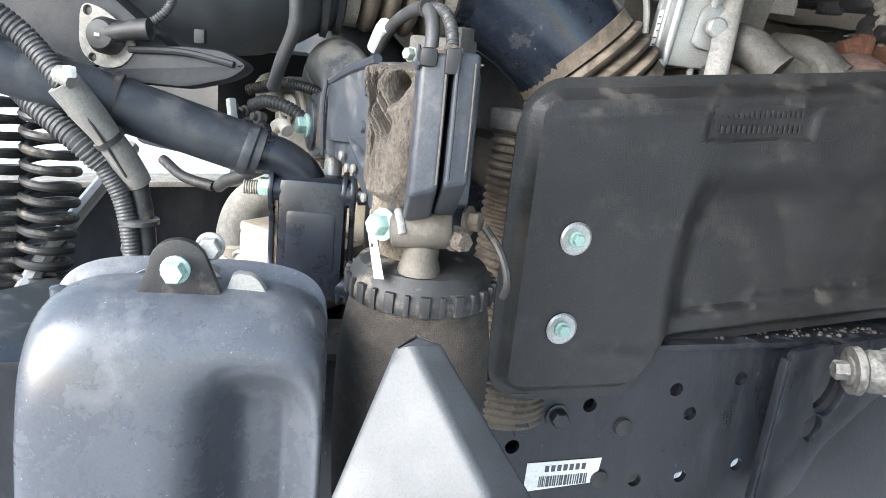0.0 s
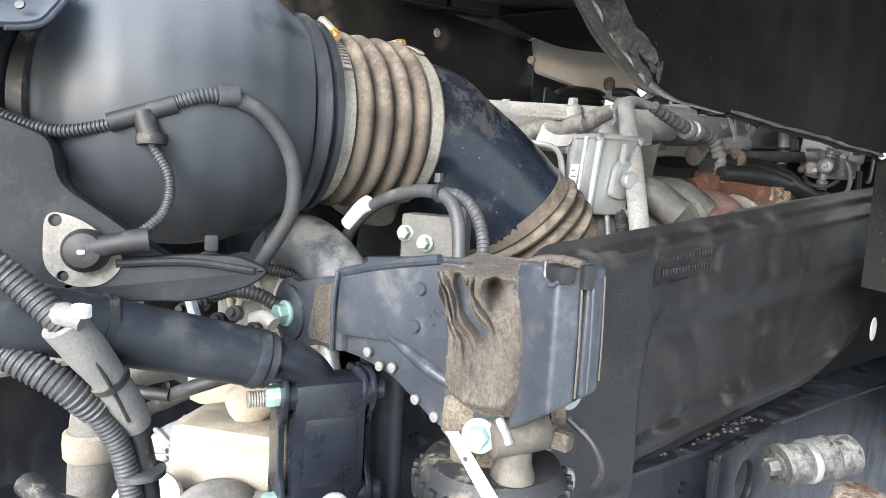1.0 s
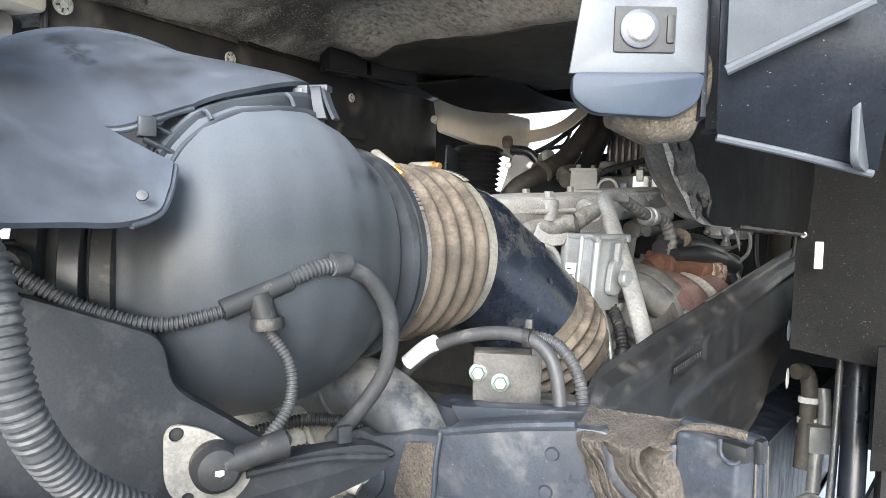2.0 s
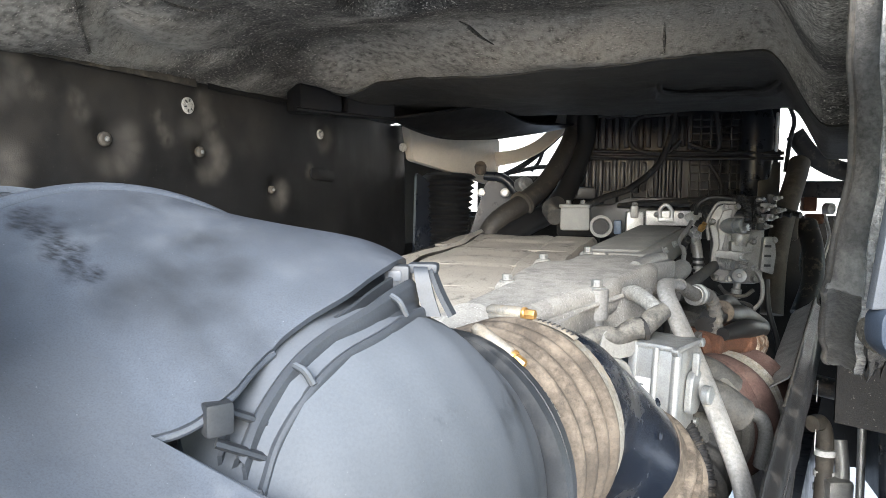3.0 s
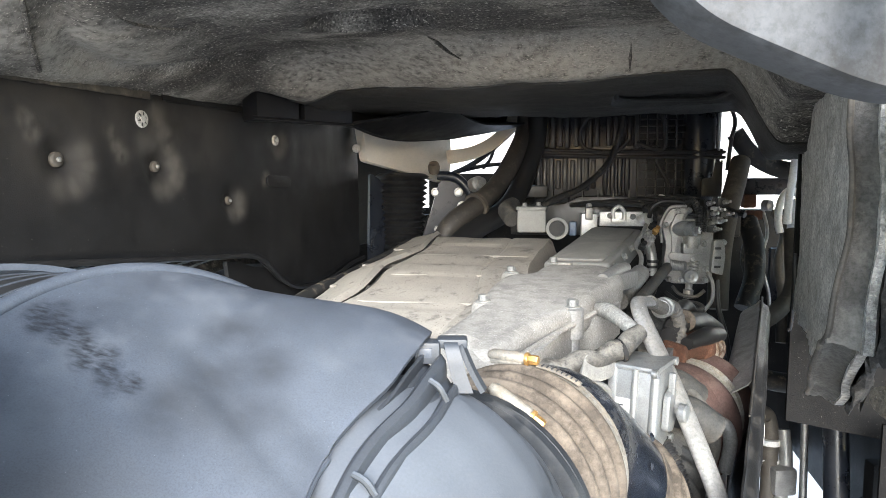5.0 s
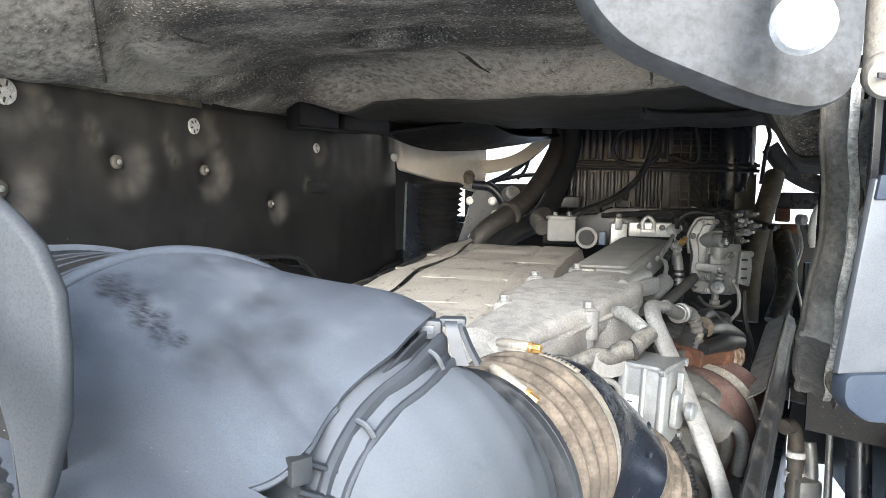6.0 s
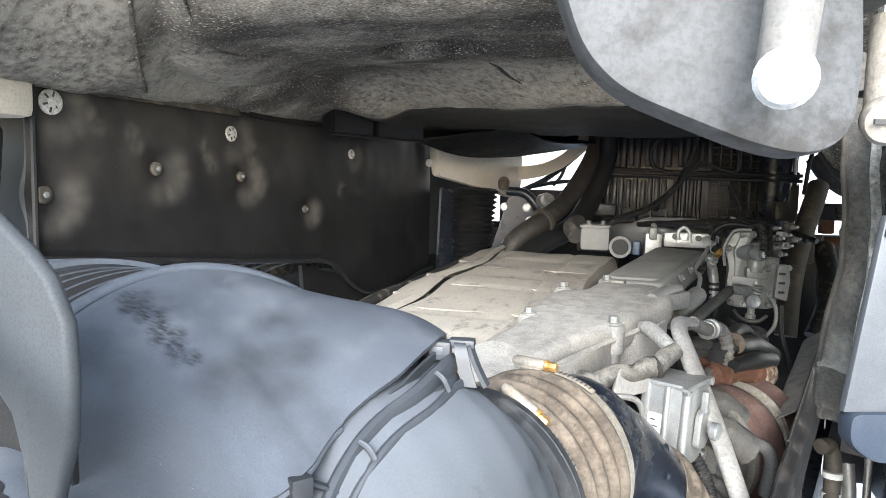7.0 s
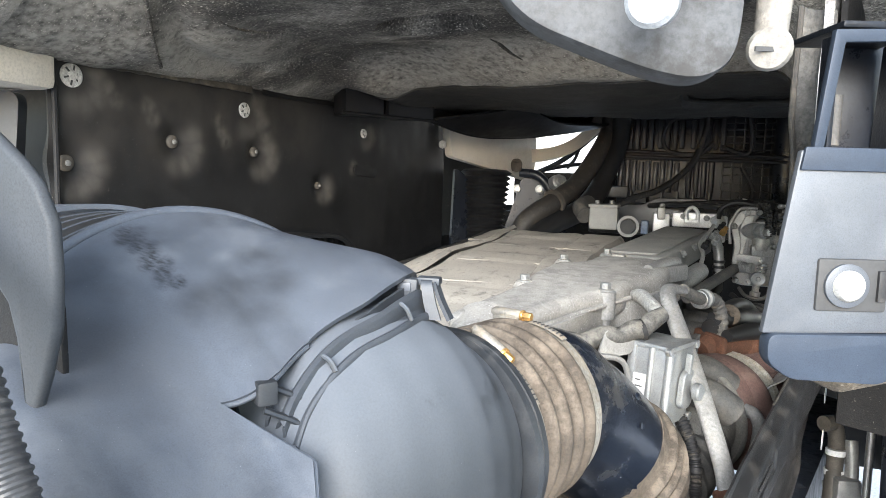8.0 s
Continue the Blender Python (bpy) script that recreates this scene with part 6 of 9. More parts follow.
# ---- foreground: tank cover and step corner ----
def tank():
    c = thing("filter_cover", (-0.42, 0.1, 0.95), "glossy dark plastic filter cover with a bolted ear", "filter cover")
    A, B = V(0.36, 0.93, 0).normalized(), V(0.93, -0.36, 0).normalized()
    o = V(-0.470, 0.108, 0)
    # outline of the section, towards the viewer and up
    sec = [(-0.055, 0.90), (-0.055, 1.215), (-0.045, 1.232), (-0.02, 1.238), (0.006, 1.234), (0.026, 1.218), (0.038, 1.19), (0.046, 1.15), (0.051, 1.10), (0.056, 1.05), (0.062, 1.0), (0.068, 0.90)]
    sec = [(p.x, p.y) for p in curve_points([(n, z, 0) for n, z in sec], 5)]
    bm = bmesh.new()
    rings = []
    for i in range(65):
        w = radians(-90 + 180 * i / 64)
        q = math.copysign(abs(math.sin(w)) ** 0.55, math.sin(w))
        k = max(abs(math.cos(w)) ** 0.55, 0.30)
        s = 0.098 * q - 0.003
        rec = ss(0.004, 0.040, s) * ss(0.096, 0.066, s)
        row = []
        for n, z in sec:
            dn = n * (0.72 + 0.28 * k)
            dn -= 0.034 * rec * ss(1.205, 1.16, z) * ss(0.0, 0.04, n)
            row.append(bm.verts.new(o + A * s + B * dn + UP * (z - (1 - k) * 0.055)))
        rings.append(row)
    skin(bm, rings)
    part("cover", bm, "plastic_gloss", c)
    part("rib", tube([o + A * -0.085 + B * 0.045 + UP * 1.105, o + A * -0.05 + B * 0.052 + UP * 1.092, o + A * 0.0 + B * 0.053 + UP * 1.096], 0.004, 8), "plastic_gloss", c)
    e = V(-0.466, 0.100, 1.255)
    part("ear", plate([(0.019 * math.cos(t) * (1.0 if math.sin(t) > 0 else 1.5), max(-0.022, 0.018 * math.sin(t)) if math.sin(t) > 0 else -0.022) for t in [math.pi * 2 * k / 24 for k in range(24)]], e - B * 0.004, A, UP, -0.008, bevel=0.002), "rubber", c, "rounded mounting ear")
    part("bolt", hexbolt(e + B * 0.004, B, 0.0075, 0.0095, 0.009), "bolt", c, "pale green bolt")
    part("knob", lathe([(0, 0.006), (0.01, 0.006), (0.012, 0)], o + A * -0.088 + UP * 1.218 - B * 0.02, UP, 12), "plastic_gloss", c)
    # ribbed pale casting that the ear is bolted to
    f0, f1 = V(-0.612, 0.074, 1.176), V(-0.482, 0.120, 1.214)
    fd = (f1 - f0).normalized()
    fs = V(fd.y, -fd.x, 0).normalized()
    g = part("casting", loft([(f0, fs, UP, 0.020, 0.024), (f0.lerp(f1, 0.30), fs, UP, 0.022, 0.027), (f0.lerp(f1, 0.34), fs, UP, 0.026, 0.032), (f0.lerp(f1, 0.8), fs, UP, 0.030, 0.034), (f1, fs, UP, 0.022, 0.026)], 28, 4.0), "palecast", c, "pale ribbed casting")
    for k in range(5):
        m = f0.lerp(f1, 0.38 + 0.11 * k)
        part("fin", loft([(m, fs, UP, 0.0305, 0.036), (m + fd * 0.0035, fs, UP, 0.0305, 0.036)], 28, 4.0), "palecast", g)
    part("foot", plate(rounded([(-0.02, -0.03), (0.03, -0.03), (0.008, 0.006), (-0.008, 0.008)], 0.006), e + A * 0.042 - UP * 0.014 - B * 0.012, A, UP, -0.010, bevel=0.002), "palecast", c)
    part("nut", hexbolt(e + A * 0.018 - B * 0.02 + UP * 0.010, B, 0.008, 0.010, 0.008), "palecast", c)
    # step corner close to the lens
    d = thing("step_corner", (-0.31, 0.2, 0.9), "light grey moulded plastic step corner", "step")
    bm = bmesh.new()
    rings = []
    L, E, R, K = V(-0.310, 0.181, 1.252), V(-0.301, 0.187, 1.259), V(-0.301, 0.208, 1.256), V(-0.325, 0.205, 1.252)
    for k in (0.0, 0.06, 1.0, 3.0, 5.0):
        rings.append([bm.verts.new(p) for p in (L + V(0.016, -0.038, -0.070) * k, E + V(0.063, 0.017, -0.057) * k, R + V(0.056, 0.030, -0.067) * k, K + V(-0.005, 0.03, -0.07) * k)])
    skin(bm, rings)
    bmesh.ops.bevel(bm, geom=bm.edges[:], offset=0.0045, segments=4, profile=0.6, affect="EDGES")
    part("corner", bm, "grey", d)
    part("moulded_rib", tube([K + V(-0.005, 0.03, -0.07) * 0.3, K + V(-0.005, 0.03, -0.07) * 2.5], 0.003, 8), "grey", d)


tank()


def shift_gear():
    """Gear shift housing and small cables showing between the tube, the tray and the arm."""
    c = thing("shift_housing", (-0.78, 0.29, 1.2), "cream dusty gear shift housing with cast webs", "gear housing")
    part("body", box((-0.780, 0.315, 1.325), (0.105, 0.05, 0.085), 32, 0.012), "beige", c)
    u, w = V(0.85, 0.53, 0).normalized(), V(0.53, -0.85, 0).normalized()
    o = V(-0.780, 0.315, 1.325) + w * 0.027
    for a, b in (((-0.045, 0.03), (-0.030, -0.02)), ((-0.030, -0.02), (-0.012, 0.03)), ((-0.012, 0.03), (0.006, -0.015)), ((0.006, -0.015), (0.022, 0.028)), ((-0.02, 0.0), (0.03, 0.005)), ((0.022, 0.028), (0.040, -0.01))):
        part("web", tube([o + u * a[0] + UP * a[1], o + u * b[0] + UP * b[1]], 0.0035, 8), "cream", c)
    part("knob", lathe([(0, 0.012), (0.01, 0.013), (0.014, 0.008), (0.015, 0)], o + u * -0.02 + UP * 0.012, w, 16), "cream", c)
    part("neck", tube([(-0.83, 0.27, 1.35), (-0.80, 0.262, 1.345), (-0.775, 0.258, 1.338)], [0.02, 0.018, 0.010], 14), "beige", c)
    d = thing("small_wiring", (-0.72, 0.24, 1.25), "small black cables with pale plugs under the tray", "cables")
    part("cable", tube([(-0.760, 0.228, 1.336), (-0.742, 0.240, 1.343), (-0.722, 0.262, 1.336), (-0.708, 0.285, 1.312), (-0.700, 0.295, 1.28)], 0.0072, 12, corr=(0.004, 0.0008)), "hose", d)
    part("cable", tube([(-0.800, 0.235, 1.350), (-0.76, 0.262, 1.362), (-0.72, 0.292, 1.356), (-0.68, 0.32, 1.335)], 0.006, 10, corr=(0.0034, 0.001)), "rubber", d)
    part("cable", tube([(-0.79, 0.215, 1.335), (-0.765, 0.215, 1.325), (-0.745, 0.22, 1.312), (-0.73, 0.235, 1.32)], 0.005, 10), "rubber", d)
    part("plug", box((-0.757, 0.206, 1.330), (0.008, 0.008, 0.028), (V(0.8, 0.3, 0.3).normalized(), V(-0.3, 0.95, 0), V(-0.5, 0, 0.85).normalized()), 0.002), "paper", d, "white plug")
    part("plug", tube([(-0.712, 0.240, 1.320), (-0.700, 0.243, 1.324), (-0.688, 0.245, 1.319)], 0.007, 10), "cream", d, "cream plug")
    for k in range(7):
        x = -0.79 + 0.018 * k
        part("connector", lathe([(0, 0.007), (0.008, 0.007), (0.009, 0.004), (0.014, 0.004)], (x, 0.222 + 0.006 * (k % 3), 1.318 + 0.010 * math.sin(k * 2.1)), (0.3 + 0.2 * (k % 2), -0.8, 0.2), 12), ("rubber", "engine", "beige")[k % 3], d)
    part("cable", tube([(-0.765, 0.195, 1.246), (-0.745, 0.198, 1.256), (-0.72, 0.212, 1.268), (-0.70, 0.225, 1.280)], 0.007, 10), "hose", d)
    part("cable", tube([(-0.84, 0.15, 1.262), (-0.80, 0.165, 1.25), (-0.765, 0.19, 1.246)], 0.006, 10), "rubber", d)


shift_gear()


# ---- engine ----
def ez(y, up=0.0):
    """Height of the engine's top, which rises towards the front."""
    return 1.576 + 0.058 * (y - 0.78) + up


def rocker_cover():
    c = thing("rocker_cover", (-0.95, 1.0, 1.5), "dusty grey-brown rocker cover with a wavy split line", "engine cover")

    def rz(y):
        return ez(y) - 0.024

    def seam_x(y):
        return -1.035 + 0.008 * math.sin(y * 15) + 0.012 * (y - 1.0)

    def top(a, b):
        y = 0.50 + 1.09 * a
        x0, x1 = seam_x(y) + 0.004, -0.735 + 0.012 * math.sin(y * 9)
        x = x0 + (x1 - x0) * b
        z = rz(y) - 0.004 - 0.045 * ss(0.93, 1.0, b) - 0.03 * (1 - ss(0, 0.02, a)) - 0.03 * ss(0.97, 1.0, a)
        z += 0.003 * (1 if math.sin(y * 18) > 0.6 else 0) * ss(0.05, 0.1, b) * ss(0.9, 0.8, b)
        z -= 0.004 * math.exp(-((b - 0.62) / 0.02) ** 2) + 0.003 * noise.noise((x * 12, y * 12, 0))
        return V(x, y, z)
    part("top_half", sheet(top, 90, 40, -0.012), "rocker", c)

    def side(a, b):
        y = 0.50 + 1.16 * a
        x1 = seam_x(y) - 0.004
        x = x1 - 0.13 * b
        z = rz(y) - 0.006 - 0.008 * ss(0, 0.05, b) - 0.030 * b - 0.14 * ss(0.6, 1.0, b) + 0.012 * bump(y, b, 1.1, 0.2, 0.2, 0.3)
        z += 0.002 * noise.noise((x * 14, y * 14, 5))
        return V(x, y, z)
    part("side_half", sheet(side, 90, 30, -0.012), "rocker", c)
    for k in range(5):
        y = 0.62 + 0.2 * k
        part("rib", box((seam_x(y) - 0.045, y, rz(y) - 0.016), (0.08, 0.018, 0.006), -4, 0.002), "rocker", c)
    for k in range(4):
        y = 0.66 + 0.21 * k
        part("line", tube([(seam_x(y) + 0.02, y, rz(y) - 0.0055), (-0.86, y + 0.012, rz(y) - 0.0065), (-0.78, y + 0.01, rz(y) - 0.0075)], 0.0035, 8), "rocker", c)
    part("gap", tube([(seam_x(y), y, rz(y) - 0.012) for y in [0.5 + 0.1 * k for k in range(11)]], 0.006, 6), "ink_and_hole", c)


rocker_cover()


def block():
    c = thing("engine_block", (-0.8, 1.0, 0.9), "grimy dark engine block below the rocker cover", "engine")
    part("head", box((-0.865, 1.11, 1.40), (0.39, 0.9, 0.22), None, 0.02), "engine", c)
    part("crankcase", box((-0.82, 1.10, 1.05), (0.44, 0.95, 0.5), None, 0.03), "engine", c)
    for k in range(7):
        part("port", tube([(-0.58, 0.72 + 0.12 * k, 1.46), (-0.535, 0.73 + 0.12 * k, 1.455), (-0.50, 0.745 + 0.12 * k, 1.43)], 0.022, 12), "engine", c)
    part("gearbox", loft([((-0.80, 0.56, 1.00), (1, 0, 0), UP, 0.26, 0.24), ((-0.82, 0.45, 0.94), (1, 0, 0), UP, 0.22, 0.20), ((-0.83, 0.2, 0.84), (1, 0, 0), UP, 0.17, 0.16), ((-0.84, -0.15, 0.80), (1, 0, 0), UP, 0.15, 0.15)], 28, 3.0), "black", c, "grimy gearbox casing")


block()


def manifold():
    c = thing("intake_manifold", (-0.70, 0.8, 1.5), "sand-cast grey intake manifold with a rough dusty top", "manifold")
    out = [(-0.845, 0.555), (-0.822, 0.66), (-0.800, 0.78), (-0.806, 0.86), (-0.792, 0.97), (-0.745, 0.985), (-0.735, 1.06), (-0.632, 1.075), (-0.600, 1.02), (-0.598, 0.955), (-0.642, 0.86), (-0.652, 0.80), (-0.690, 0.73), (-0.725, 0.66), (-0.752, 0.555)]
    bm = plate(rounded(out, 0.03, 5), V(0, 0, 1.531 - 0.058 * 0.78), V(1, 0, 0), V(0, 1, 0.058), 0.048)
    bmesh.ops.bevel(bm, geom=[e for e in bm.edges if len(e.link_faces) == 2 and e.calc_face_angle() > 0.9], offset=0.016, segments=4, profile=0.55, affect="EDGES")
    part("casting", bm, "sand", c, sharp=60)
    part("runner", tube([(-0.80, 0.60, 1.535), (-0.79, 0.50, 1.50), (-0.78, 0.44, 1.42)], 0.045, 24), "sand", c)
    for x, y, h in ((-0.797, 0.775, 0.024), (-0.783, 1.000, 0.02), (-0.669, 1.092, 0.012), (-0.640, 0.93, 0.012)):
        part("boss", lathe([(-0.05, 0.019), (-0.006, 0.0165), (0.0, 0.013), (0.001, 0.0)], (x, y, ez(y, h - 0.022)), UP, 18), "sand", c)
        part("bolt", hexbolt((x, y, ez(y, h - 0.022)), UP, 0.0075, 0.011, 0.008), "dullbolt", c, "dusty bolt")
    part("post", lathe([(-0.085, 0.010), (-0.040, 0.010), (-0.039, 0.0150), (0.0, 0.0155), (0.002, 0.010)], (-0.676, 0.768, 1.574), UP, 20), "galv", c, "rough bolt post")
    part("bolt", hexbolt((-0.676, 0.768, 1.575), UP, 0.0078, 0.0115, 0.009), "dullbolt", c)
    part("skirt", sheet(lambda a, b: V(-0.742 + 0.13 * a, 0.59 + 0.33 * a - 0.02 * math.sin(a * 9), 1.548 + 0.012 * a - 0.05 * b), 24, 6, 0.006), "sand", c)
    part("seam", tube([(-0.735, 0.60, 1.548), (-0.705, 0.68, 1.552), (-0.672, 0.76, 1.556), (-0.64, 0.83, 1.56)], 0.004, 8), "sand", c)
    m = thing("cooler_cover", (-0.63, 1.3, 1.5), "long dusty grey cast cover in the middle of the engine", "engine cover")
    bm = plate(rounded([(-0.735, 1.085), (-0.618, 1.085), (-0.528, 1.53), (-0.645, 1.56)], 0.015), V(0, 0, 1.525 - 0.058 * 0.78), V(1, 0, 0), V(0, 1, 0.058), 0.052)
    bmesh.ops.bevel(bm, geom=[e for e in bm.edges if len(e.link_faces) == 2 and e.calc_face_angle() > 0.9], offset=0.007, segments=3, profile=0.6, affect="EDGES")
    part("cover", bm, "coolergrey", m, sharp=50)
    part("lid", plate(rounded([(-0.722, 1.10), (-0.628, 1.10), (-0.545, 1.50), (-0.638, 1.53)], 0.012), V(0, 0, 1.577 - 0.058 * 0.78), V(1, 0, 0), V(0, 1, 0.058), 0.005, bevel=0.002), "coolergrey", m)
    part("boss", box((-0.700, 1.075, 1.592), (0.035, 0.018, 0.010), -12, 0.003), "sand", m)
    part("boss_bolt", hexbolt((-0.715, 1.07, 1.594), UP, 0.007, 0.009, 0.009), "dullbolt", m)
    for k in range(5):
        y = 1.12 + 0.1 * k
        part("bolt", hexbolt((-0.606 + 0.018 * k * 1.05, y, ez(y) - 0.012), (1, -0.2, 0.5), 0.006, 0.008, 0.006), "dullbolt", m)
    part("name_bar", box((-0.60, 1.42, ez(1.42) + 0.0005), (0.03, 0.006, 0.002), 0, 0.0005), "paper", m)


manifold()


def actuator():
    c = thing("turbo_actuator", (-0.605, 0.692, 1.41), "silver die-cast electronic actuator box with a white label", "actuator")
    A = V(0.42, 0.91, 0.0).normalized()
    B = V(0.91, -0.42, 0.0).normalized()
    U = V(0.05, 0.10, 1).normalized()
    o = V(-0.592, 0.695, 1.474)
    X = (B, A, U)
    part("body", box(o, (0.056, 0.066, 0.100), X, 0.006), "grey_alu", c)
    part("lid", box(o - B * 0.024 + U * 0.001, (0.012, 0.071, 0.107), X, 0.004), "grey_alu", c, "bolted lid")
    part("cover_plate", box(o + U * 0.051, (0.060, 0.070, 0.007), X, 0.003), "grey_alu", c)
    part("column", tube([o + B * 0.027 - A * 0.031 - U * 0.048, o + B * 0.027 - A * 0.031 + U * 0.048], 0.0055, 14), "grey_alu", c)
    part("column", tube([o + B * 0.004 - A * 0.034 - U * 0.050, o + B * 0.004 - A * 0.034 + U * 0.050], 0.0040, 12), "grey_alu", c)
    # stepped gear housing on the outer side
    part("gearcase", plate(rounded([(-0.020, -0.036), (0.018, -0.040), (0.034, -0.018), (0.034, 0.020), (0.016, 0.034), (-0.014, 0.030)], 0.010), o + B * 0.026, A, U, -0.013, bevel=0.004), "grey_alu", c)
    part("gearcase_step", plate(rounded([(-0.008, -0.026), (0.016, -0.030), (0.026, -0.012), (0.026, 0.012), (0.010, 0.024), (-0.006, 0.018)], 0.009), o + B * 0.038, A, U, -0.009, bevel=0.003), "grey_alu", c)
    part("cap", lathe([(0, 0.011), (0.007, 0.011), (0.009, 0.009), (0.0095, 0)], o + B * 0.046 + A * 0.008 - U * 0.004, B, 20), "grey_alu", c)
    part("web", box(o + B * 0.036 + A * 0.004 + U * 0.030, (0.008, 0.006, 0.026), X, 0.002), "grey_alu", c)
    for a, z in ((-0.035, 0.049), (-0.034, -0.048), (0.035, 0.049), (0.035, -0.046), (0.030, 0.026)):
        part("screw", lathe([(0, 0.0055), (0.007, 0.0055), (0.008, 0.003)], o + A * a + B * 0.024 + U * z, B, 12), "steel", c)
    lb = part("label", box(o - A * 0.0337 - B * 0.010 - U * 0.014, (0.020, 0.001, 0.056), X, 0), "paper", c, "white printed label")
    for k in range(6):
        part("bar", box(o - A * 0.0344 - B * (0.012 - 0.002 * (k % 3)) + U * (0.006 - 0.008 * k), (0.007 + 0.003 * (k % 2), 0.0006, 0.0016), X, 0), "grey", lb)
    part("mount_web", plate([(0, 0), (0.05, -0.01), (0.06, 0.10), (0.02, 0.09)], o + A * 0.03 - U * 0.05, A, U, 0.008), "engine", c)
    # pipes and hoses round it
    s = thing("coolant_pipe", (-0.5, 0.68, 1.35), "rough galvanised flattened coolant pipe, rusty at its foot", "pipe")
    part("pipe", tube([(-0.503, 0.640, 1.365), (-0.513, 0.656, 1.400), (-0.547, 0.702, 1.482), (-0.580, 0.745, 1.552), (-0.590, 0.762, 1.575), (-0.588, 0.785, 1.583), (-0.572, 0.815, 1.578)], [0.0125, 0.0125, 0.0128, 0.0130, 0.0128, 0.0115, 0.009], 20, squash=0.62), "galv", s)
    part("foot", lathe([(0, 0.016), (0.010, 0.0165), (0.012, 0.0145), (0.020, 0.0145), (0.024, 0.0125)], (-0.499, 0.634, 1.345), (-0.35, 0.45, 0.8), 20), "orange", s, "rust-stained foot clamp")
    part("knuckle", tube([(-0.572, 0.815, 1.578), (-0.560, 0.850, 1.566), (-0.548, 0.885, 1.556), (-0.540, 0.915, 1.552)], [0.009, 0.0095, 0.010, 0.010], 14, corr=(0.012, 0.0018)), "housing", s)
    part("cuff", lathe([(-0.016, 0.010), (-0.014, 0.014), (-0.008, 0.015), (-0.006, 0.012), (0.0, 0.012), (0.002, 0.0155), (0.010, 0.0155), (0.012, 0.011), (0.02, 0.011)], (-0.545, 0.905, 1.553), (0.35, 0.9, -0.05), 20), "alu", s, "ribbed cuff")
    part("outlet", tube([(-0.540, 0.918, 1.552), (-0.525, 0.945, 1.545), (-0.515, 0.955, 1.52), (-0.512, 0.958, 1.47)], 0.011, 16, corr=(0.010, 0.0015)), "housing", s)
    h = thing("braided_hose", (-0.66, 0.67, 1.5), "crinkled grey braided hose joining pale fittings", "hose")
    crink = [V(-0.715, 0.640, 1.520) + V(0.1, 0.05, 0.02) * (k / 12) + V(0, 0, 0.003 * math.sin(k * 1.3)) for k in range(13)]
    part("hose", tube(crink, [0.0125 + 0.0008 * math.sin(k * 1.9) for k in range(13)], 16), "braid", h)
    part("sock", tube([(-0.618, 0.688, 1.538), (-0.605, 0.700, 1.552), (-0.592, 0.712, 1.560)], [0.011, 0.0125, 0.010], 14), "braid", h)
    part("clamp", lathe([(-0.003, 0.0145), (0.003, 0.0145)], (-0.617, 0.690, 1.540), (0.8, 0.4, 0.3), 18), "rubber", h)
    part("fitting", tube([(-0.642, 0.840, 1.560), (-0.628, 0.800, 1.566), (-0.606, 0.745, 1.560), (-0.596, 0.722, 1.552)], [0.009, 0.011, 0.010, 0.009], 14), "whitecast", h, "pale speckled fitting")
    part("pad", plate(rounded([(0, 0), (0.05, 0.0), (0.062, 0.03), (0.012, 0.036)], 0.006), V(-0.668, 0.645, 1.505), V(0.75, 0.6, 0.1).normalized(), V(-0.1, 0.25, 0.95), 0.006, bevel=0.001), "alu", h)
    part("lip", tube([(-0.712, 0.622, 1.500), (-0.690, 0.630, 1.512), (-0.660, 0.640, 1.512), (-0.632, 0.655, 1.500), (-0.625, 0.66, 1.44)], 0.004, 8), "alu", h)
    w = thing("wiring_conduit", (-0.56, 0.66, 1.3), "black corrugated wiring conduit beside the actuator", "cable")
    part("conduit", tube([(-0.575, 0.715, 1.44), (-0.552, 0.690, 1.41), (-0.540, 0.668, 1.37), (-0.54, 0.655, 1.30)], 0.0085, 14, corr=(0.005, 0.0018)), "rubber", w)
    part("tie", lathe([(-0.003, 0.0105), (0.003, 0.0105)], (-0.541, 0.670, 1.373), (0, 0.3, 1), 14), "rubber", w)
    part("rod", tube([(-0.575, 0.690, 1.43), (-0.556, 0.665, 1.37), (-0.55, 0.655, 1.29)], 0.004, 10), "steel", w)


actuator()


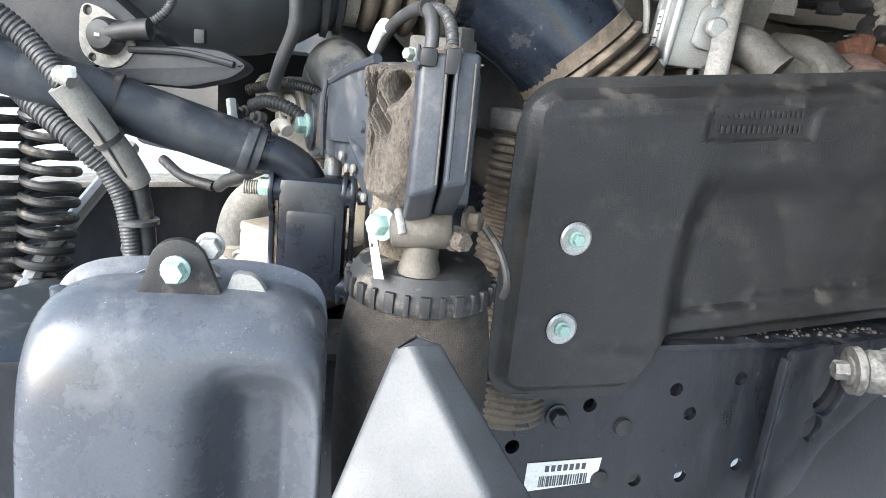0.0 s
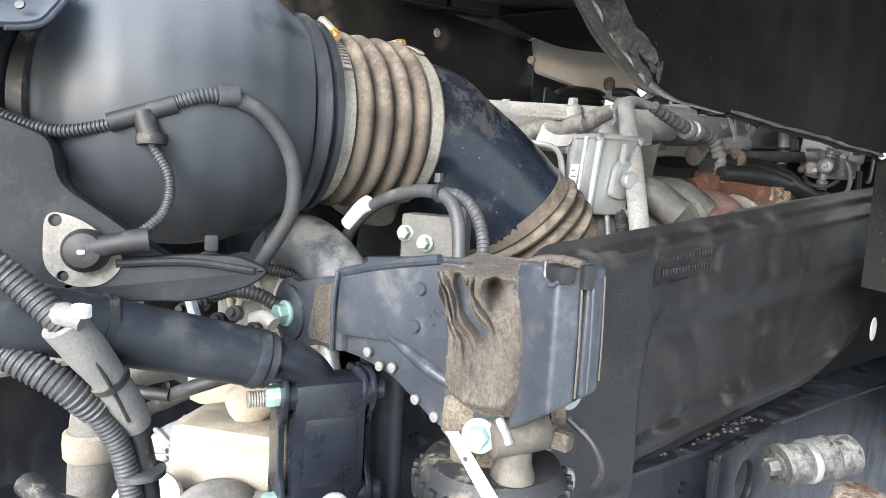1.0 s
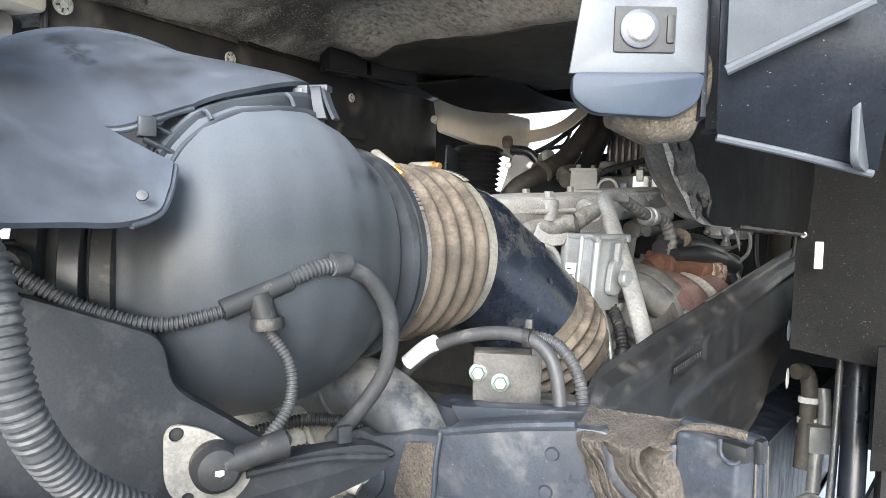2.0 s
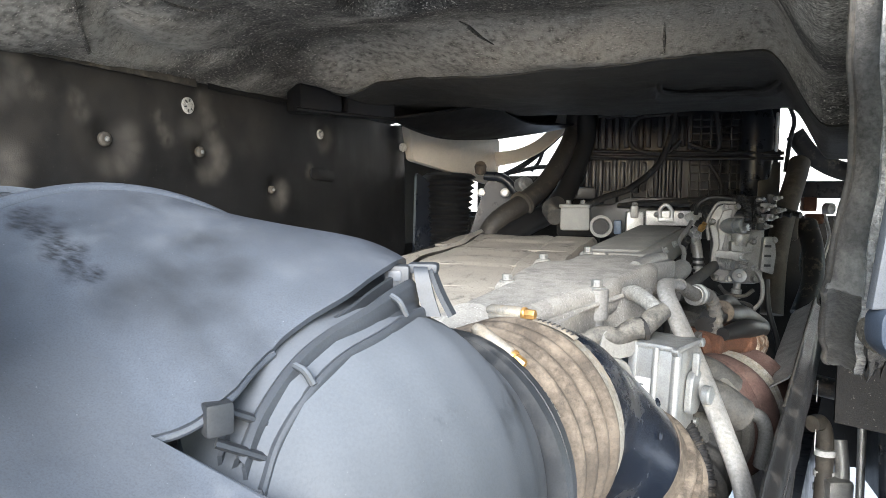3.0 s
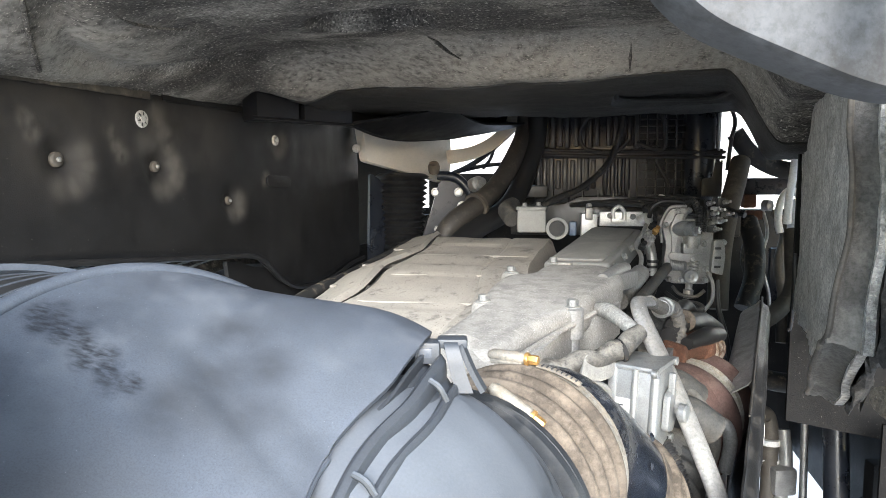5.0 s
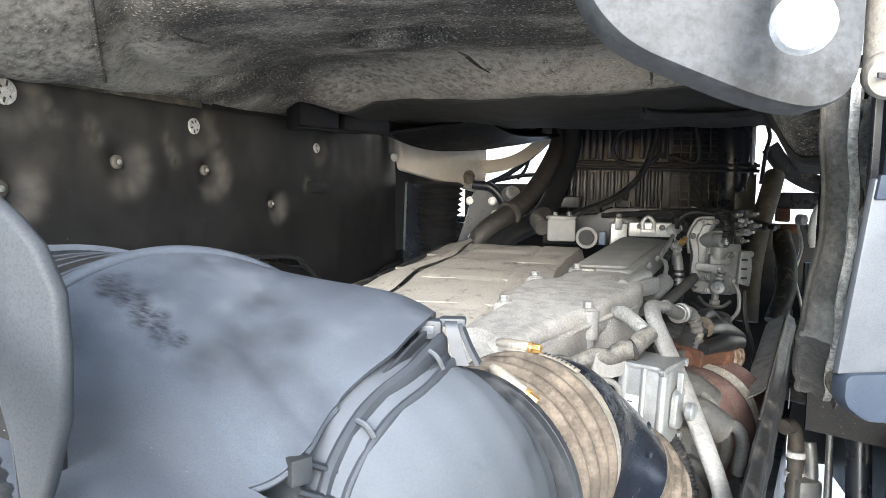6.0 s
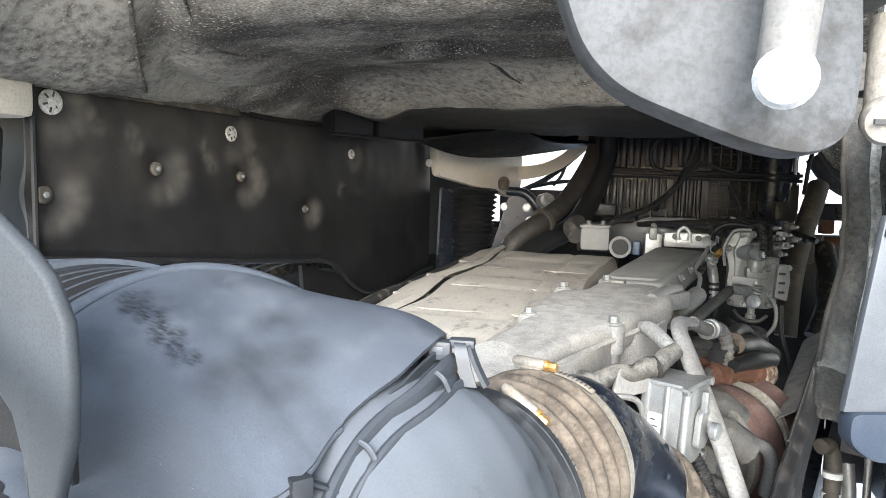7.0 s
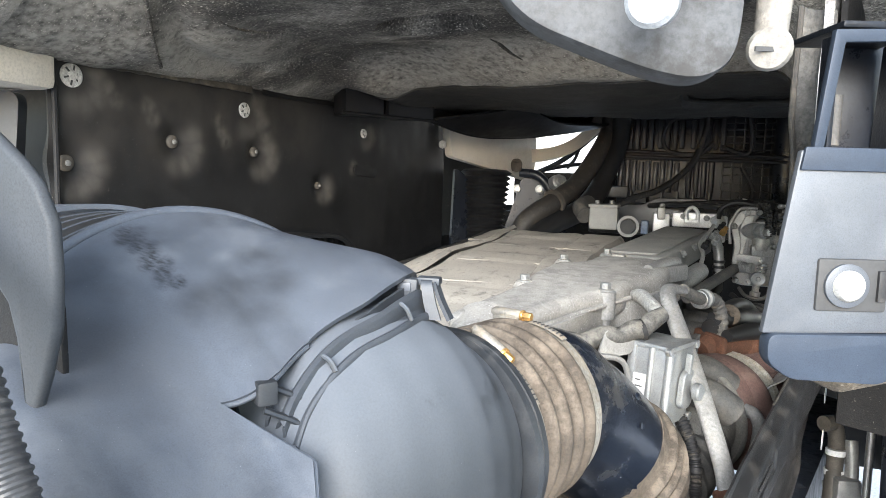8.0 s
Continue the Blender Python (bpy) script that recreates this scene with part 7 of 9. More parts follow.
def turbo():
    c = thing("turbocharger", (-0.48, 0.92, 1.3), "rust-red cast iron turbocharger behind the heat shield", "turbocharger")
    o, ax = V(-0.520, 0.915, 1.378), V(0.45, 0.85, 0.0).normalized()
    part("compressor", lathe([(-0.24, 0.035), (-0.225, 0.055), (-0.19, 0.070), (-0.14, 0.078), (-0.095, 0.080), (-0.072, 0.074), (-0.066, 0.060)], o, ax, 44), "housing", c, "grimy grey compressor housing")
    part("clamp_ring", lathe([(-0.070, 0.070), (-0.070, 0.083), (-0.066, 0.086), (-0.060, 0.086), (-0.056, 0.082), (-0.056, 0.070)], o, ax, 44), "housing", c, "bolted clamp ring")
    # snail housing: the tube of the volute swells round the axis
    r, u, d = axes(ax)
    coil = []
    for k in range(25):
        t = radians(-150 + 300 * k / 24)
        coil.append(o + d * 0.004 + (r * math.sin(t) + u * math.cos(t)) * (0.050 + 0.010 * k / 24))
    part("turbine", tube(coil, [0.026 + 0.014 * k / 24 for k in range(25)], 22, 3), "turbine", c, "red-brown turbine volute")
    part("turbine_core", lathe([(-0.056, 0.060), (-0.040, 0.078), (-0.010, 0.086), (0.020, 0.086), (0.045, 0.074), (0.056, 0.060)], o, ax, 44), "turbine", c)
    part("band", lathe([(0.054, 0.066), (0.054, 0.080), (0.060, 0.083), (0.068, 0.080), (0.068, 0.066)], o, ax, 44), "clampsteel", c, "steel band clamp")
    part("outlet", lathe([(0.066, 0.070), (0.10, 0.074), (0.112, 0.080), (0.120, 0.080), (0.124, 0.066), (0.16, 0.060)], o, ax, 40), "turbine", c)
    part("manifold", tube([(-0.545, 0.935, 1.462), (-0.515, 0.972, 1.474), (-0.485, 1.01, 1.472), (-0.462, 1.06, 1.455), (-0.45, 1.3, 1.42)], [0.020, 0.026, 0.030, 0.028, 0.026], 20), "orange", c, "orange rusty exhaust manifold")
    part("flange", plate(rounded([(-0.030, -0.028), (0.032, -0.028), (0.032, 0.026), (-0.030, 0.026)], 0.008), V(-0.528, 0.955, 1.466), V(0.62, -0.55, -0.1).normalized(), V(0.1, 0.0, 1.0), 0.010, bevel=0.003), "orange", c)
    part("joint", lathe([(-0.026, 0.028), (-0.022, 0.033), (0.0, 0.033), (0.002, 0.027), (0.020, 0.027), (0.024, 0.018)], (-0.458, 1.050, 1.458), (0.55, 0.8, -0.15), 24), "rustcrust", c, "pale flaking joint")
    part("oil_pipe", tube([(-0.478, 0.845, 1.405), (-0.463, 0.838, 1.400), (-0.456, 0.842, 1.375), (-0.460, 0.850, 1.33)], 0.0095, 12), "galv", c)
    part("heat_sleeve", tube([(-0.525, 0.95, 1.515), (-0.495, 1.02, 1.503), (-0.46, 1.10, 1.49), (-0.42, 1.18, 1.46)], [0.012, 0.020, 0.021, 0.018], 18), "sooty", c)
    part("heat_sleeve", tube([(-0.505, 0.935, 1.492), (-0.47, 0.99, 1.492), (-0.435, 1.06, 1.480)], [0.010, 0.015, 0.013], 16), "sooty", c)
    part("round_plug", lathe([(0, 0.018), (0.010, 0.020), (0.016, 0.017), (0.018, 0.006), (0.024, 0.005), (0.025, 0)], (-0.505, 1.00, 1.512), (0.25, -0.85, 0.35), 22), "tan", c, "dusty brown plug")
    part("bolt", hexbolt((-0.545, 0.875, 1.452), (0.4, -0.4, 0.8), 0.008, 0.010, 0.008), "brass", c)


turbo()


def pump_group():
    """Fuel pump and valves at the engine's front right, with pipes."""
    c = thing("fuel_pump", (-0.42, 1.5, 1.42), "pale dusty die-cast fuel pump with bolted covers and pipes", "fuel pump")
    X, Y = V(1, 0.08, 0).normalized(), V(-0.08, 1, 0).normalized()
    part("housing", box((-0.432, 1.475, 1.580), (0.100, 0.085, 0.150), 5, 0.018), "alu", c)
    arch = [(-0.494, 1.636), (-0.486, 1.660), (-0.474, 1.675), (-0.443, 1.678), (-0.434, 1.669), (-0.446, 1.650), (-0.451, 1.613), (-0.451, 1.580), (-0.457, 1.556), (-0.449, 1.531), (-0.447, 1.514), (-0.470, 1.510), (-0.484, 1.524), (-0.487, 1.563), (-0.483, 1.593)]
    part("arch_cover", plate(rounded(arch, 0.008, 3), V(0, 1.428, 0), V(1, 0, 0), UP, -0.012, bevel=0.003), "alu", c, "pale arched side casting")
    part("arch_step", plate(rounded([(-0.476, 1.540), (-0.472, 1.590), (-0.476, 1.636), (-0.466, 1.664), (-0.446, 1.667), (-0.452, 1.640), (-0.456, 1.600), (-0.459, 1.550)], 0.006, 3), V(0, 1.417, 0), V(1, 0, 0), UP, -0.010, bevel=0.003), "alu", c)
    part("arch_lip", tube([(-0.493, 1.420, 1.600), (-0.497, 1.420, 1.636), (-0.488, 1.420, 1.662), (-0.475, 1.420, 1.679), (-0.443, 1.420, 1.681)], 0.0035, 10), "alu", c)
    part("valve_cap", lathe([(-0.03, 0.017), (0.006, 0.017), (0.008, 0.013), (0.014, 0.013), (0.016, 0.0165), (0.024, 0.016), (0.026, 0)], (-0.445, 1.415, 1.632), (0.75, -0.65, 0.05), 24), "grey_alu", c, "ribbed valve cap")
    part("nut", hexbolt((-0.428, 1.400, 1.630), (0.75, -0.65, 0.05), 0.009, 0.011, 0.010), "steel", c)
    part("cup", lathe([(-0.016, 0.017), (0.008, 0.018), (0.011, 0.016), (0.011, 0)], (-0.431, 1.418, 1.607), (0.05, -0.1, 1), 24), "alu", c)
    part("block", box((-0.428, 1.425, 1.588), (0.046, 0.034, 0.022), 5, 0.004), "alu", c)
    part("lever", plate(rounded([(-0.480, 1.565), (-0.426, 1.557), (-0.422, 1.568), (-0.428, 1.576), (-0.478, 1.580)], 0.005), V(0, 1.408, 0), V(1, 0, 0), UP, -0.005, bevel=0.001), "alu", c, "flat lever")
    part("lever_pin", lathe([(0, 0.004), (0.005, 0.004), (0.006, 0)], (-0.430, 1.404, 1.567), (0, -1, 0), 12), "steel", c)
    part("thread", lathe([(-0.02 + 0.0022 * k, 0.0125 if k % 2 else 0.0105) for k in range(14)], (-0.452, 1.412, 1.550), (0.9, -0.4, 0.0), 18), "steel", c, "threaded union")
    part("spring", tube([(-0.424, 1.405, 1.562), (-0.426, 1.405, 1.552), (-0.428, 1.405, 1.541)], 0.0105, 14, corr=(0.0055, 0.003)), "steel", c, "short coil spring")
    part("cap", lathe([(-0.02, 0.0150), (0.004, 0.0158), (0.006, 0.0145), (0.004, 0.0105), (0.004, 0.005), (0.006, 0.004), (0.006, 0)], (-0.433, 1.398, 1.528), (0.1, -1, 0.1), 28), "grey_alu", c, "round dished cap")
    part("foot", lathe([(0, 0.010), (0.018, 0.011), (0.020, 0.0075), (0.034, 0.0075)], (-0.437, 1.405, 1.480), (0.05, 0, 1), 14), "alu", c)
    part("side_block", plate(rounded([(-0.396, 1.540), (-0.391, 1.610), (-0.370, 1.611), (-0.366, 1.575), (-0.370, 1.533)], 0.005), V(0, 1.43, 0), V(1, 0.1, 0).normalized(), UP, -0.022, bevel=0.003), "alu", c, "slotted side block")
    for z in (1.552, 1.572, 1.592):
        part("slot", box((-0.381, 1.3905, z), (0.013, 0.002, 0.005), 6, 0.0008), "ink_and_hole", c)
    part("web", plate([(-0.432, 1.578), (-0.396, 1.612), (-0.396, 1.600), (-0.425, 1.570)], V(0, 1.412, 0), V(1, 0, 0), UP, -0.004), "alu", c)
    part("conduit", tube([(-0.446, 1.425, 1.688), (-0.431, 1.41, 1.691), (-0.422, 1.40, 1.672), (-0.420, 1.398, 1.648), (-0.419, 1.40, 1.622)], 0.0078, 14, corr=(0.0048, 0.0018)), "rubber", c, "black corrugated conduit")
    part("conduit", tube([(-0.405, 1.43, 1.690), (-0.407, 1.415, 1.66), (-0.408, 1.415, 1.625)], 0.0055, 10, corr=(0.004, 0.0012)), "sooty", c)
    rnd = random.Random(8)
    for x, z, m in ((-0.405, 1.687, "sooty"), (-0.383, 1.673, "alu"), (-0.379, 1.650, "steel"), (-0.389, 1.631, "sooty"), (-0.396, 1.665, "sooty"), (-0.372, 1.690, "sooty"), (-0.398, 1.645, "engine"), (-0.365, 1.665, "engine")):
        part("connector", box((x, 1.43, z), (0.016, 0.022, 0.013 + 0.006 * rnd.random()), rnd.uniform(-25, 25), 0.002), m, c)
        part("connector_pin", lathe([(0, 0.005), (0.010, 0.005), (0.012, 0.003), (0.02, 0.003)], (x + 0.004, 1.415, z), (0.5, -0.8, 0.1), 10), rnd.choice(["steel", "alu", "sooty"]), c)
    for x, y, z in ((-0.488, 1.412, 1.640), (-0.464, 1.412, 1.671), (-0.440, 1.412, 1.672), (-0.478, 1.412, 1.520), (-0.452, 1.412, 1.518), (-0.403, 1.40, 1.545), (-0.405, 1.40, 1.522), (-0.408, 1.405, 1.60), (-0.369, 1.40, 1.604), (-0.386, 1.402, 1.545)):
        part("bolt", hexbolt((x, y, z), (0.2, -1, 0.1), 0.0052, 0.0070, 0.007), rnd.choice(["dullbolt", "steel"]), c)
    part("pipe", tube([(-0.403, 1.405, 1.545), (-0.388, 1.40, 1.515), (-0.390, 1.39, 1.478), (-0.411, 1.375, 1.450), (-0.404, 1.36, 1.42), (-0.393, 1.35, 1.39)], 0.0042, 10), "alu", c)
    part("pipe", tube([(-0.376, 1.42, 1.520), (-0.372, 1.41, 1.46), (-0.356, 1.40, 1.40), (-0.345, 1.39, 1.33)], 0.0055, 10), "sooty", c)
    part("pipe", tube([(-0.470, 1.405, 1.505), (-0.455, 1.39, 1.490), (-0.425, 1.385, 1.487), (-0.405, 1.39, 1.50)], 0.0040, 10), "engine", c)
    part("pipe", tube([(-0.485, 1.40, 1.490), (-0.46, 1.38, 1.475), (-0.43, 1.375, 1.470), (-0.41, 1.38, 1.455)], 0.006, 10), "sooty", c)
    part("lower_body", lathe([(0, 0.028), (0.03, 0.03), (0.05, 0.022), (0.06, 0.0)], (-0.43, 1.40, 1.42), (0.1, -0.3, 1), 20), "engine", c)
    part("loop", tube([(-0.520, 1.44, 1.655), (-0.516, 1.43, 1.675), (-0.500, 1.43, 1.688), (-0.478, 1.43, 1.692), (-0.448, 1.43, 1.688)], 0.0052, 10), "sooty", c, "black wire loop")
    # injector row along the cooler cover
    r = thing("injector_pipes", (-0.54, 1.25, 1.5), "row of small pale pipes and unions beside the cooler cover", "pipes")
    part("sleeve", tube([(-0.524, 1.43, 1.622), (-0.520, 1.42, 1.600), (-0.514, 1.41, 1.562), (-0.513, 1.40, 1.522)], [0.008, 0.011, 0.011, 0.009], 14), "alu", r, "pale upright sleeve")
    for z in (1.560, 1.548, 1.535):
        part("band", lathe([(-0.003, 0.0128), (0.003, 0.0128)], (-0.5138, 1.407, z), (0, 0, 1), 14), "sooty", r)
    part("boot", tube([(-0.513, 1.40, 1.525), (-0.516, 1.39, 1.505), (-0.522, 1.37, 1.488)], [0.010, 0.014, 0.010], 14), "sooty", r)
    part("sleeve", tube([(-0.600, 1.10, 1.525), (-0.580, 1.16, 1.540), (-0.552, 1.24, 1.556)], [0.018, 0.020, 0.018], 16), "galv", r, "dusty slanting sleeve")
    part("wire", tube([(-0.552, 1.24, 1.566), (-0.548, 1.28, 1.585), (-0.555, 1.32, 1.605), (-0.540, 1.36, 1.625), (-0.530, 1.40, 1.640)], 0.0045, 8), "alu", r)
    for k in range(5):
        y = 1.30 + 0.035 * k
        part("union", lathe([(0, 0.007), (0.010, 0.0075), (0.012, 0.005), (0.02, 0.005), (0.021, 0)], (-0.548 + 0.012 * (k % 2) + 0.008 * k, y, 1.598 + 0.008 * k), (0.4, -0.5, 0.75), 12), ("sooty", "alu", "steel", "brass", "sooty")[k], r)
    part("rail", tube([(-0.57, 1.08, 1.525), (-0.525, 1.25, 1.535), (-0.48, 1.42, 1.545)], 0.011, 14), "engine", r)
    part("loom", tube([(-0.53, 0.95, 1.50), (-0.50, 1.08, 1.51), (-0.47, 1.2, 1.50), (-0.44, 1.32, 1.46)], 0.014, 12), "sooty", r)
    part("clamp_plate", box((-0.605, 1.02, 1.575), (0.035, 0.085, 0.030), -28, 0.006), "galv", r, "bolted joint plate")
    part("sleeve", tube([(-0.632, 0.955, 1.585), (-0.612, 1.0, 1.592), (-0.592, 1.05, 1.592)], 0.010, 12), "alu", r)
    # thermostat housing and filler at the front
    t = thing("thermostat_housing", (-0.72, 1.55, 1.58), "pale cast thermostat housing with an open round port", "thermostat housing")
    part("body", box((-0.792, 1.56, 1.637), (0.072, 0.06, 0.058), 4, 0.008), "palecast", t)
    part("lid", plate(rounded([(-0.038, -0.032), (0.038, -0.032), (0.038, 0.032), (-0.038, 0.032)], 0.012), V(-0.792, 1.56, 1.664), V(1, 0, 0), V(0, 1, 0), 0.008, bevel=0.002), "palecast", t)
    part("port", lathe([(-0.02, 0.020), (0.01, 0.022), (0.022, 0.027), (0.026, 0.027), (0.026, 0.020), (0.0, 0.018), (-0.001, 0)], (-0.731, 1.553, 1.617), (0.15, -1, 0.12), 28), "palecast", t)
    for x, y in ((-0.808, 1.545), (-0.776, 1.575)):
        part("bolt", hexbolt((x, y, 1.671), UP, 0.006, 0.009, 0.008), "dullbolt", t)
    # black disc paints the shade inside the port
    part("bore_shade", lathe([(0, 0.019), (0.001, 0)], (-0.730, 1.540, 1.619), (0.15, -1, 0.12), 20), "ink_and_hole", t)
    part("plug", box((-0.690, 1.56, 1.618), (0.018, 0.025, 0.034), 0, 0.004), "blueplug", t, "blue plastic plug")
    part("elbow", tube([(-0.84, 1.56, 1.64), (-0.86, 1.60, 1.66), (-0.85, 1.66, 1.67)], 0.022, 14), "engine", t)
    b = thing("front_cover", (-0.56, 1.62, 1.58), "bright aluminium front cover with lifting eyes", "engine cover")
    part("plate", box((-0.562, 1.61, 1.640), (0.13, 0.03, 0.036), 3, 0.004), "brightalu", b)
    part("bracket", box((-0.652, 1.58, 1.625), (0.040, 0.035, 0.060), 6, 0.005), "brightalu", b)
    part("bracket", box((-0.652, 1.562, 1.655), (0.018, 0.02, 0.03), 6, 0.004), "alu", b)
    eye = [(-0.592, 1.585, 1.640), (-0.593, 1.585, 1.660), (-0.580, 1.585, 1.672), (-0.567, 1.585, 1.660), (-0.566, 1.585, 1.640)]
    part("eye", tube(eye, 0.005, 10), "brightalu", b, "lifting eye")
    part("eye_foot", box((-0.579, 1.586, 1.636), (0.036, 0.012, 0.010), 3, 0.002), "brightalu", b)
    part("hose_elbow", tube([(-0.515, 1.60, 1.662), (-0.500, 1.585, 1.668), (-0.485, 1.56, 1.655), (-0.48, 1.55, 1.63)], 0.013, 14, corr=(0.01, 0.0015)), "rubber", b, "black hose elbow")
    part("pipe_elbow", tube([(-0.53, 1.575, 1.64), (-0.515, 1.56, 1.648), (-0.51, 1.53, 1.63), (-0.512, 1.50, 1.60)], 0.010, 14), "brightalu", b)
    for x, z in ((-0.632, 1.648), (-0.60, 1.648), (-0.545, 1.646), (-0.652, 1.672)):
        part("bolt", hexbolt((x, 1.592, z), (0, -1, 0.3), 0.0055, 0.0075, 0.008), "dullbolt", b)
    part("sensor", lathe([(0, 0.011), (0.02, 0.011), (0.024, 0.007), (0.045, 0.007)], (-0.513, 1.50, 1.565), (-0.1, 0.05, 1), 16), "alu", b)


pump_group()


# ---- far end of the bay ----
def far_end():
    c = thing("radiator_shroud", (-0.5, 1.95, 1.6), "black ribbed plastic fan shroud at the front of the bay", "fan shroud")
    part("panel", box((-0.545, 2.00, 1.78), (0.54, 0.05, 0.42), None, 0.01), "black", c)
    # upper and lower banks of moulded channels, then a grid of square cells
    for z0, z1, lots in ((1.828, 1.925, ((-0.80, 5), (-0.69, 4), (-0.595, 5))), (1.700, 1.800, ((-0.805, 5), (-0.70, 4)))):
        for x0, n in lots:
            for k in range(n):
                part("channel", box((x0 + 0.0205 * k, 1.968 + 0.004 * (k % 2), (z0 + z1) / 2), (0.0150, 0.026, z1 - z0 - 0.012 * (k % 3 == 0)), None, 0.005), "shroud", c)
            part("channel_head", box((x0 + 0.01 * (n - 1), 1.972, z1 + 0.004), (0.021 * n, 0.03, 0.010), None, 0.003), "shroud", c)
    for k in range(4):
        x = -0.603 + 0.021 * k
        part("finger", loft([(V(x, 1.963, 1.795), V(1, 0, 0), V(0, 1, 0), 0.008, 0.014), (V(x, 1.960, 1.720), V(1, 0, 0), V(0, 1, 0), 0.0085, 0.015), (V(x, 1.962, 1.690), V(1, 0, 0), V(0, 1, 0), 0.006, 0.010), (V(x, 1.966, 1.684), V(1, 0, 0), V(0, 1, 0), 0.002, 0.004)], 12, 3.0), "shroud", c)
    for z0, z1 in ((1.828, 1.925), (1.680, 1.800)):
        for k in range(6):
            part("cell_wall", box((-0.510 + 0.027 * k, 1.962, (z0 + z1) / 2), (0.0045, 0.024, z1 - z0), None, 0.001), "shroud", c)
        for k in range(5):
            part("cell_shelf", box((-0.4425, 1.9635, z0 + (z1 - z0) * (k + 0.3) / 5), (0.138, 0.020, 0.004), None, 0.001), "shroud", c)
    for z in (1.818, 1.803):
        part("cross_rod", tube([(-0.83, 1.935, z + 0.008), (-0.6, 1.93, z), (-0.40, 1.932, z - 0.004), (-0.27, 1.935, z - 0.006)], 0.0055, 10), "sooty", c)
    part("cross_bar", box((-0.545, 1.955, 1.812), (0.54, 0.02, 0.022), None, 0.003), "shroud", c)
    part("barrel", lathe([(0, 0.036), (0.02, 0.044), (0.10, 0.047), (0.24, 0.047), (0.28, 0.042)], (-0.337, 1.975, 1.66), UP, 32), "black", c, "smooth black barrel")
    part("bracket", plate(rounded([(0, 0), (0.055, 0), (0.055, 0.10), (0.035, 0.10), (0.028, 0.055), (0, 0.05)], 0.006), V(-0.335, 1.915, 1.685), V(1, 0, 0), UP, -0.006, bevel=0.001), "shroud", c)
    part("edge_strip", box((-0.289, 1.94, 1.868), (0.006, 0.02, 0.11), None, 0.002), "paper", c, "pale edge strip")
    part("edge_strip", box((-0.278, 1.945, 1.735), (0.004, 0.02, 0.11), None, 0.001), "steel", c, "bright edge strip")
    part("base", plate(rounded([(-0.87, 1.58), (-0.25, 1.58), (-0.25, 1.655), (-0.52, 1.668), (-0.55, 1.690), (-0.68, 1.688), (-0.72, 1.668), (-0.87, 1.662)], 0.008), V(0, 1.90, 0), V(1, 0, 0), UP, 0.10, bevel=0.004), "shroud", c)
    part("base_step", box((-0.815, 1.915, 1.700), (0.085, 0.05, 0.035), 5, 0.006), "shroud", c)
    for k in range(6):
        part("web", plate([(0, 0), (0.05, 0), (0.008, 0.034), (0, 0.034)], V(-0.755 + 0.042 * k, 1.80, 1.672), V(0.15, 1, 0).normalized(), UP, 0.004), "shroud", c)
    w = thing("wiring_loom", (-0.5, 1.85, 1.65), "black wiring loom crossing in front of the shroud", "cable loom")
    part("loom", tube([(-0.555, 1.92, 1.95), (-0.565, 1.91, 1.87), (-0.60, 1.88, 1.78), (-0.67, 1.80, 1.715), (-0.74, 1.70, 1.685), (-0.80, 1.64, 1.65)], 0.009, 10), "rubber", w)
    part("loom", tube([(-0.60, 1.92, 1.925), (-0.655, 1.915, 1.915), (-0.68, 1.91, 1.87), (-0.66, 1.91, 1.825), (-0.58, 1.91, 1.818), (-0.54, 1.91, 1.85)], 0.006, 10), "rubber", w)
    part("loom", tube([(-0.52, 1.91, 1.84), (-0.45, 1.91, 1.82), (-0.44, 1.91, 1.86), (-0.45, 1.91, 1.93)], 0.006, 10), "rubber", w)
    part("loom", tube([(-0.46, 1.91, 1.78), (-0.43, 1.90, 1.72), (-0.44, 1.88, 1.67)], 0.006, 8), "rubber", w)
    part("tape", tube([(-0.445, 1.885, 1.69), (-0.452, 1.88, 1.67)], 0.010, 8), "paper", w)
    for k in range(5):
        part("loom", tube([(-0.70 + 0.05 * k, 1.80, 1.665), (-0.62 + 0.05 * k, 1.72, 1.675 + 0.004 * k), (-0.50 + 0.04 * k, 1.68, 1.67), (-0.36 + 0.02 * k, 1.62, 1.65)], 0.007, 8), "rubber", w)
    part("tag", box((-0.787, 1.95, 1.915), (0.022, 0.01, 0.05), None, 0.002), "yellow", w, "yellow clip")
    # hoses on the left
    h = thing("radiator_hose", (-1.0, 1.7, 1.6), "grey-brown rubber radiator hoses curving to the front", "hose")
    part("hose", tube([(-1.06, 1.66, 1.42), (-1.055, 1.65, 1.52), (-1.02, 1.65, 1.61), (-0.955, 1.71, 1.668), (-0.91, 1.80, 1.72), (-0.87, 1.88, 1.80), (-0.845, 1.95, 1.88), (-0.84, 1.97, 1.95)], [0.026, 0.028, 0.029, 0.029, 0.028, 0.028, 0.028, 0.028], 20), "hose_dark", h)
    part("hose", tube([(-1.02, 1.58, 1.53), (-0.96, 1.68, 1.60), (-0.89, 1.78, 1.645), (-0.855, 1.85, 1.70), (-0.83, 1.90, 1.78), (-0.81, 1.94, 1.86), (-0.805, 1.95, 1.96)], 0.031, 20), "sooty", h)
    part("clip", lathe([(-0.006, 0.0355), (-0.006, 0.037), (0.006, 0.037), (0.006, 0.0355)], (-0.955, 1.71, 1.668), (0.45, 0.8, 0.42), 20), "hose_grey", h)
    p = thing("cream_support", (-1.2, 1.85, 1.72), "cream painted steel support with a folded end", "bracket")
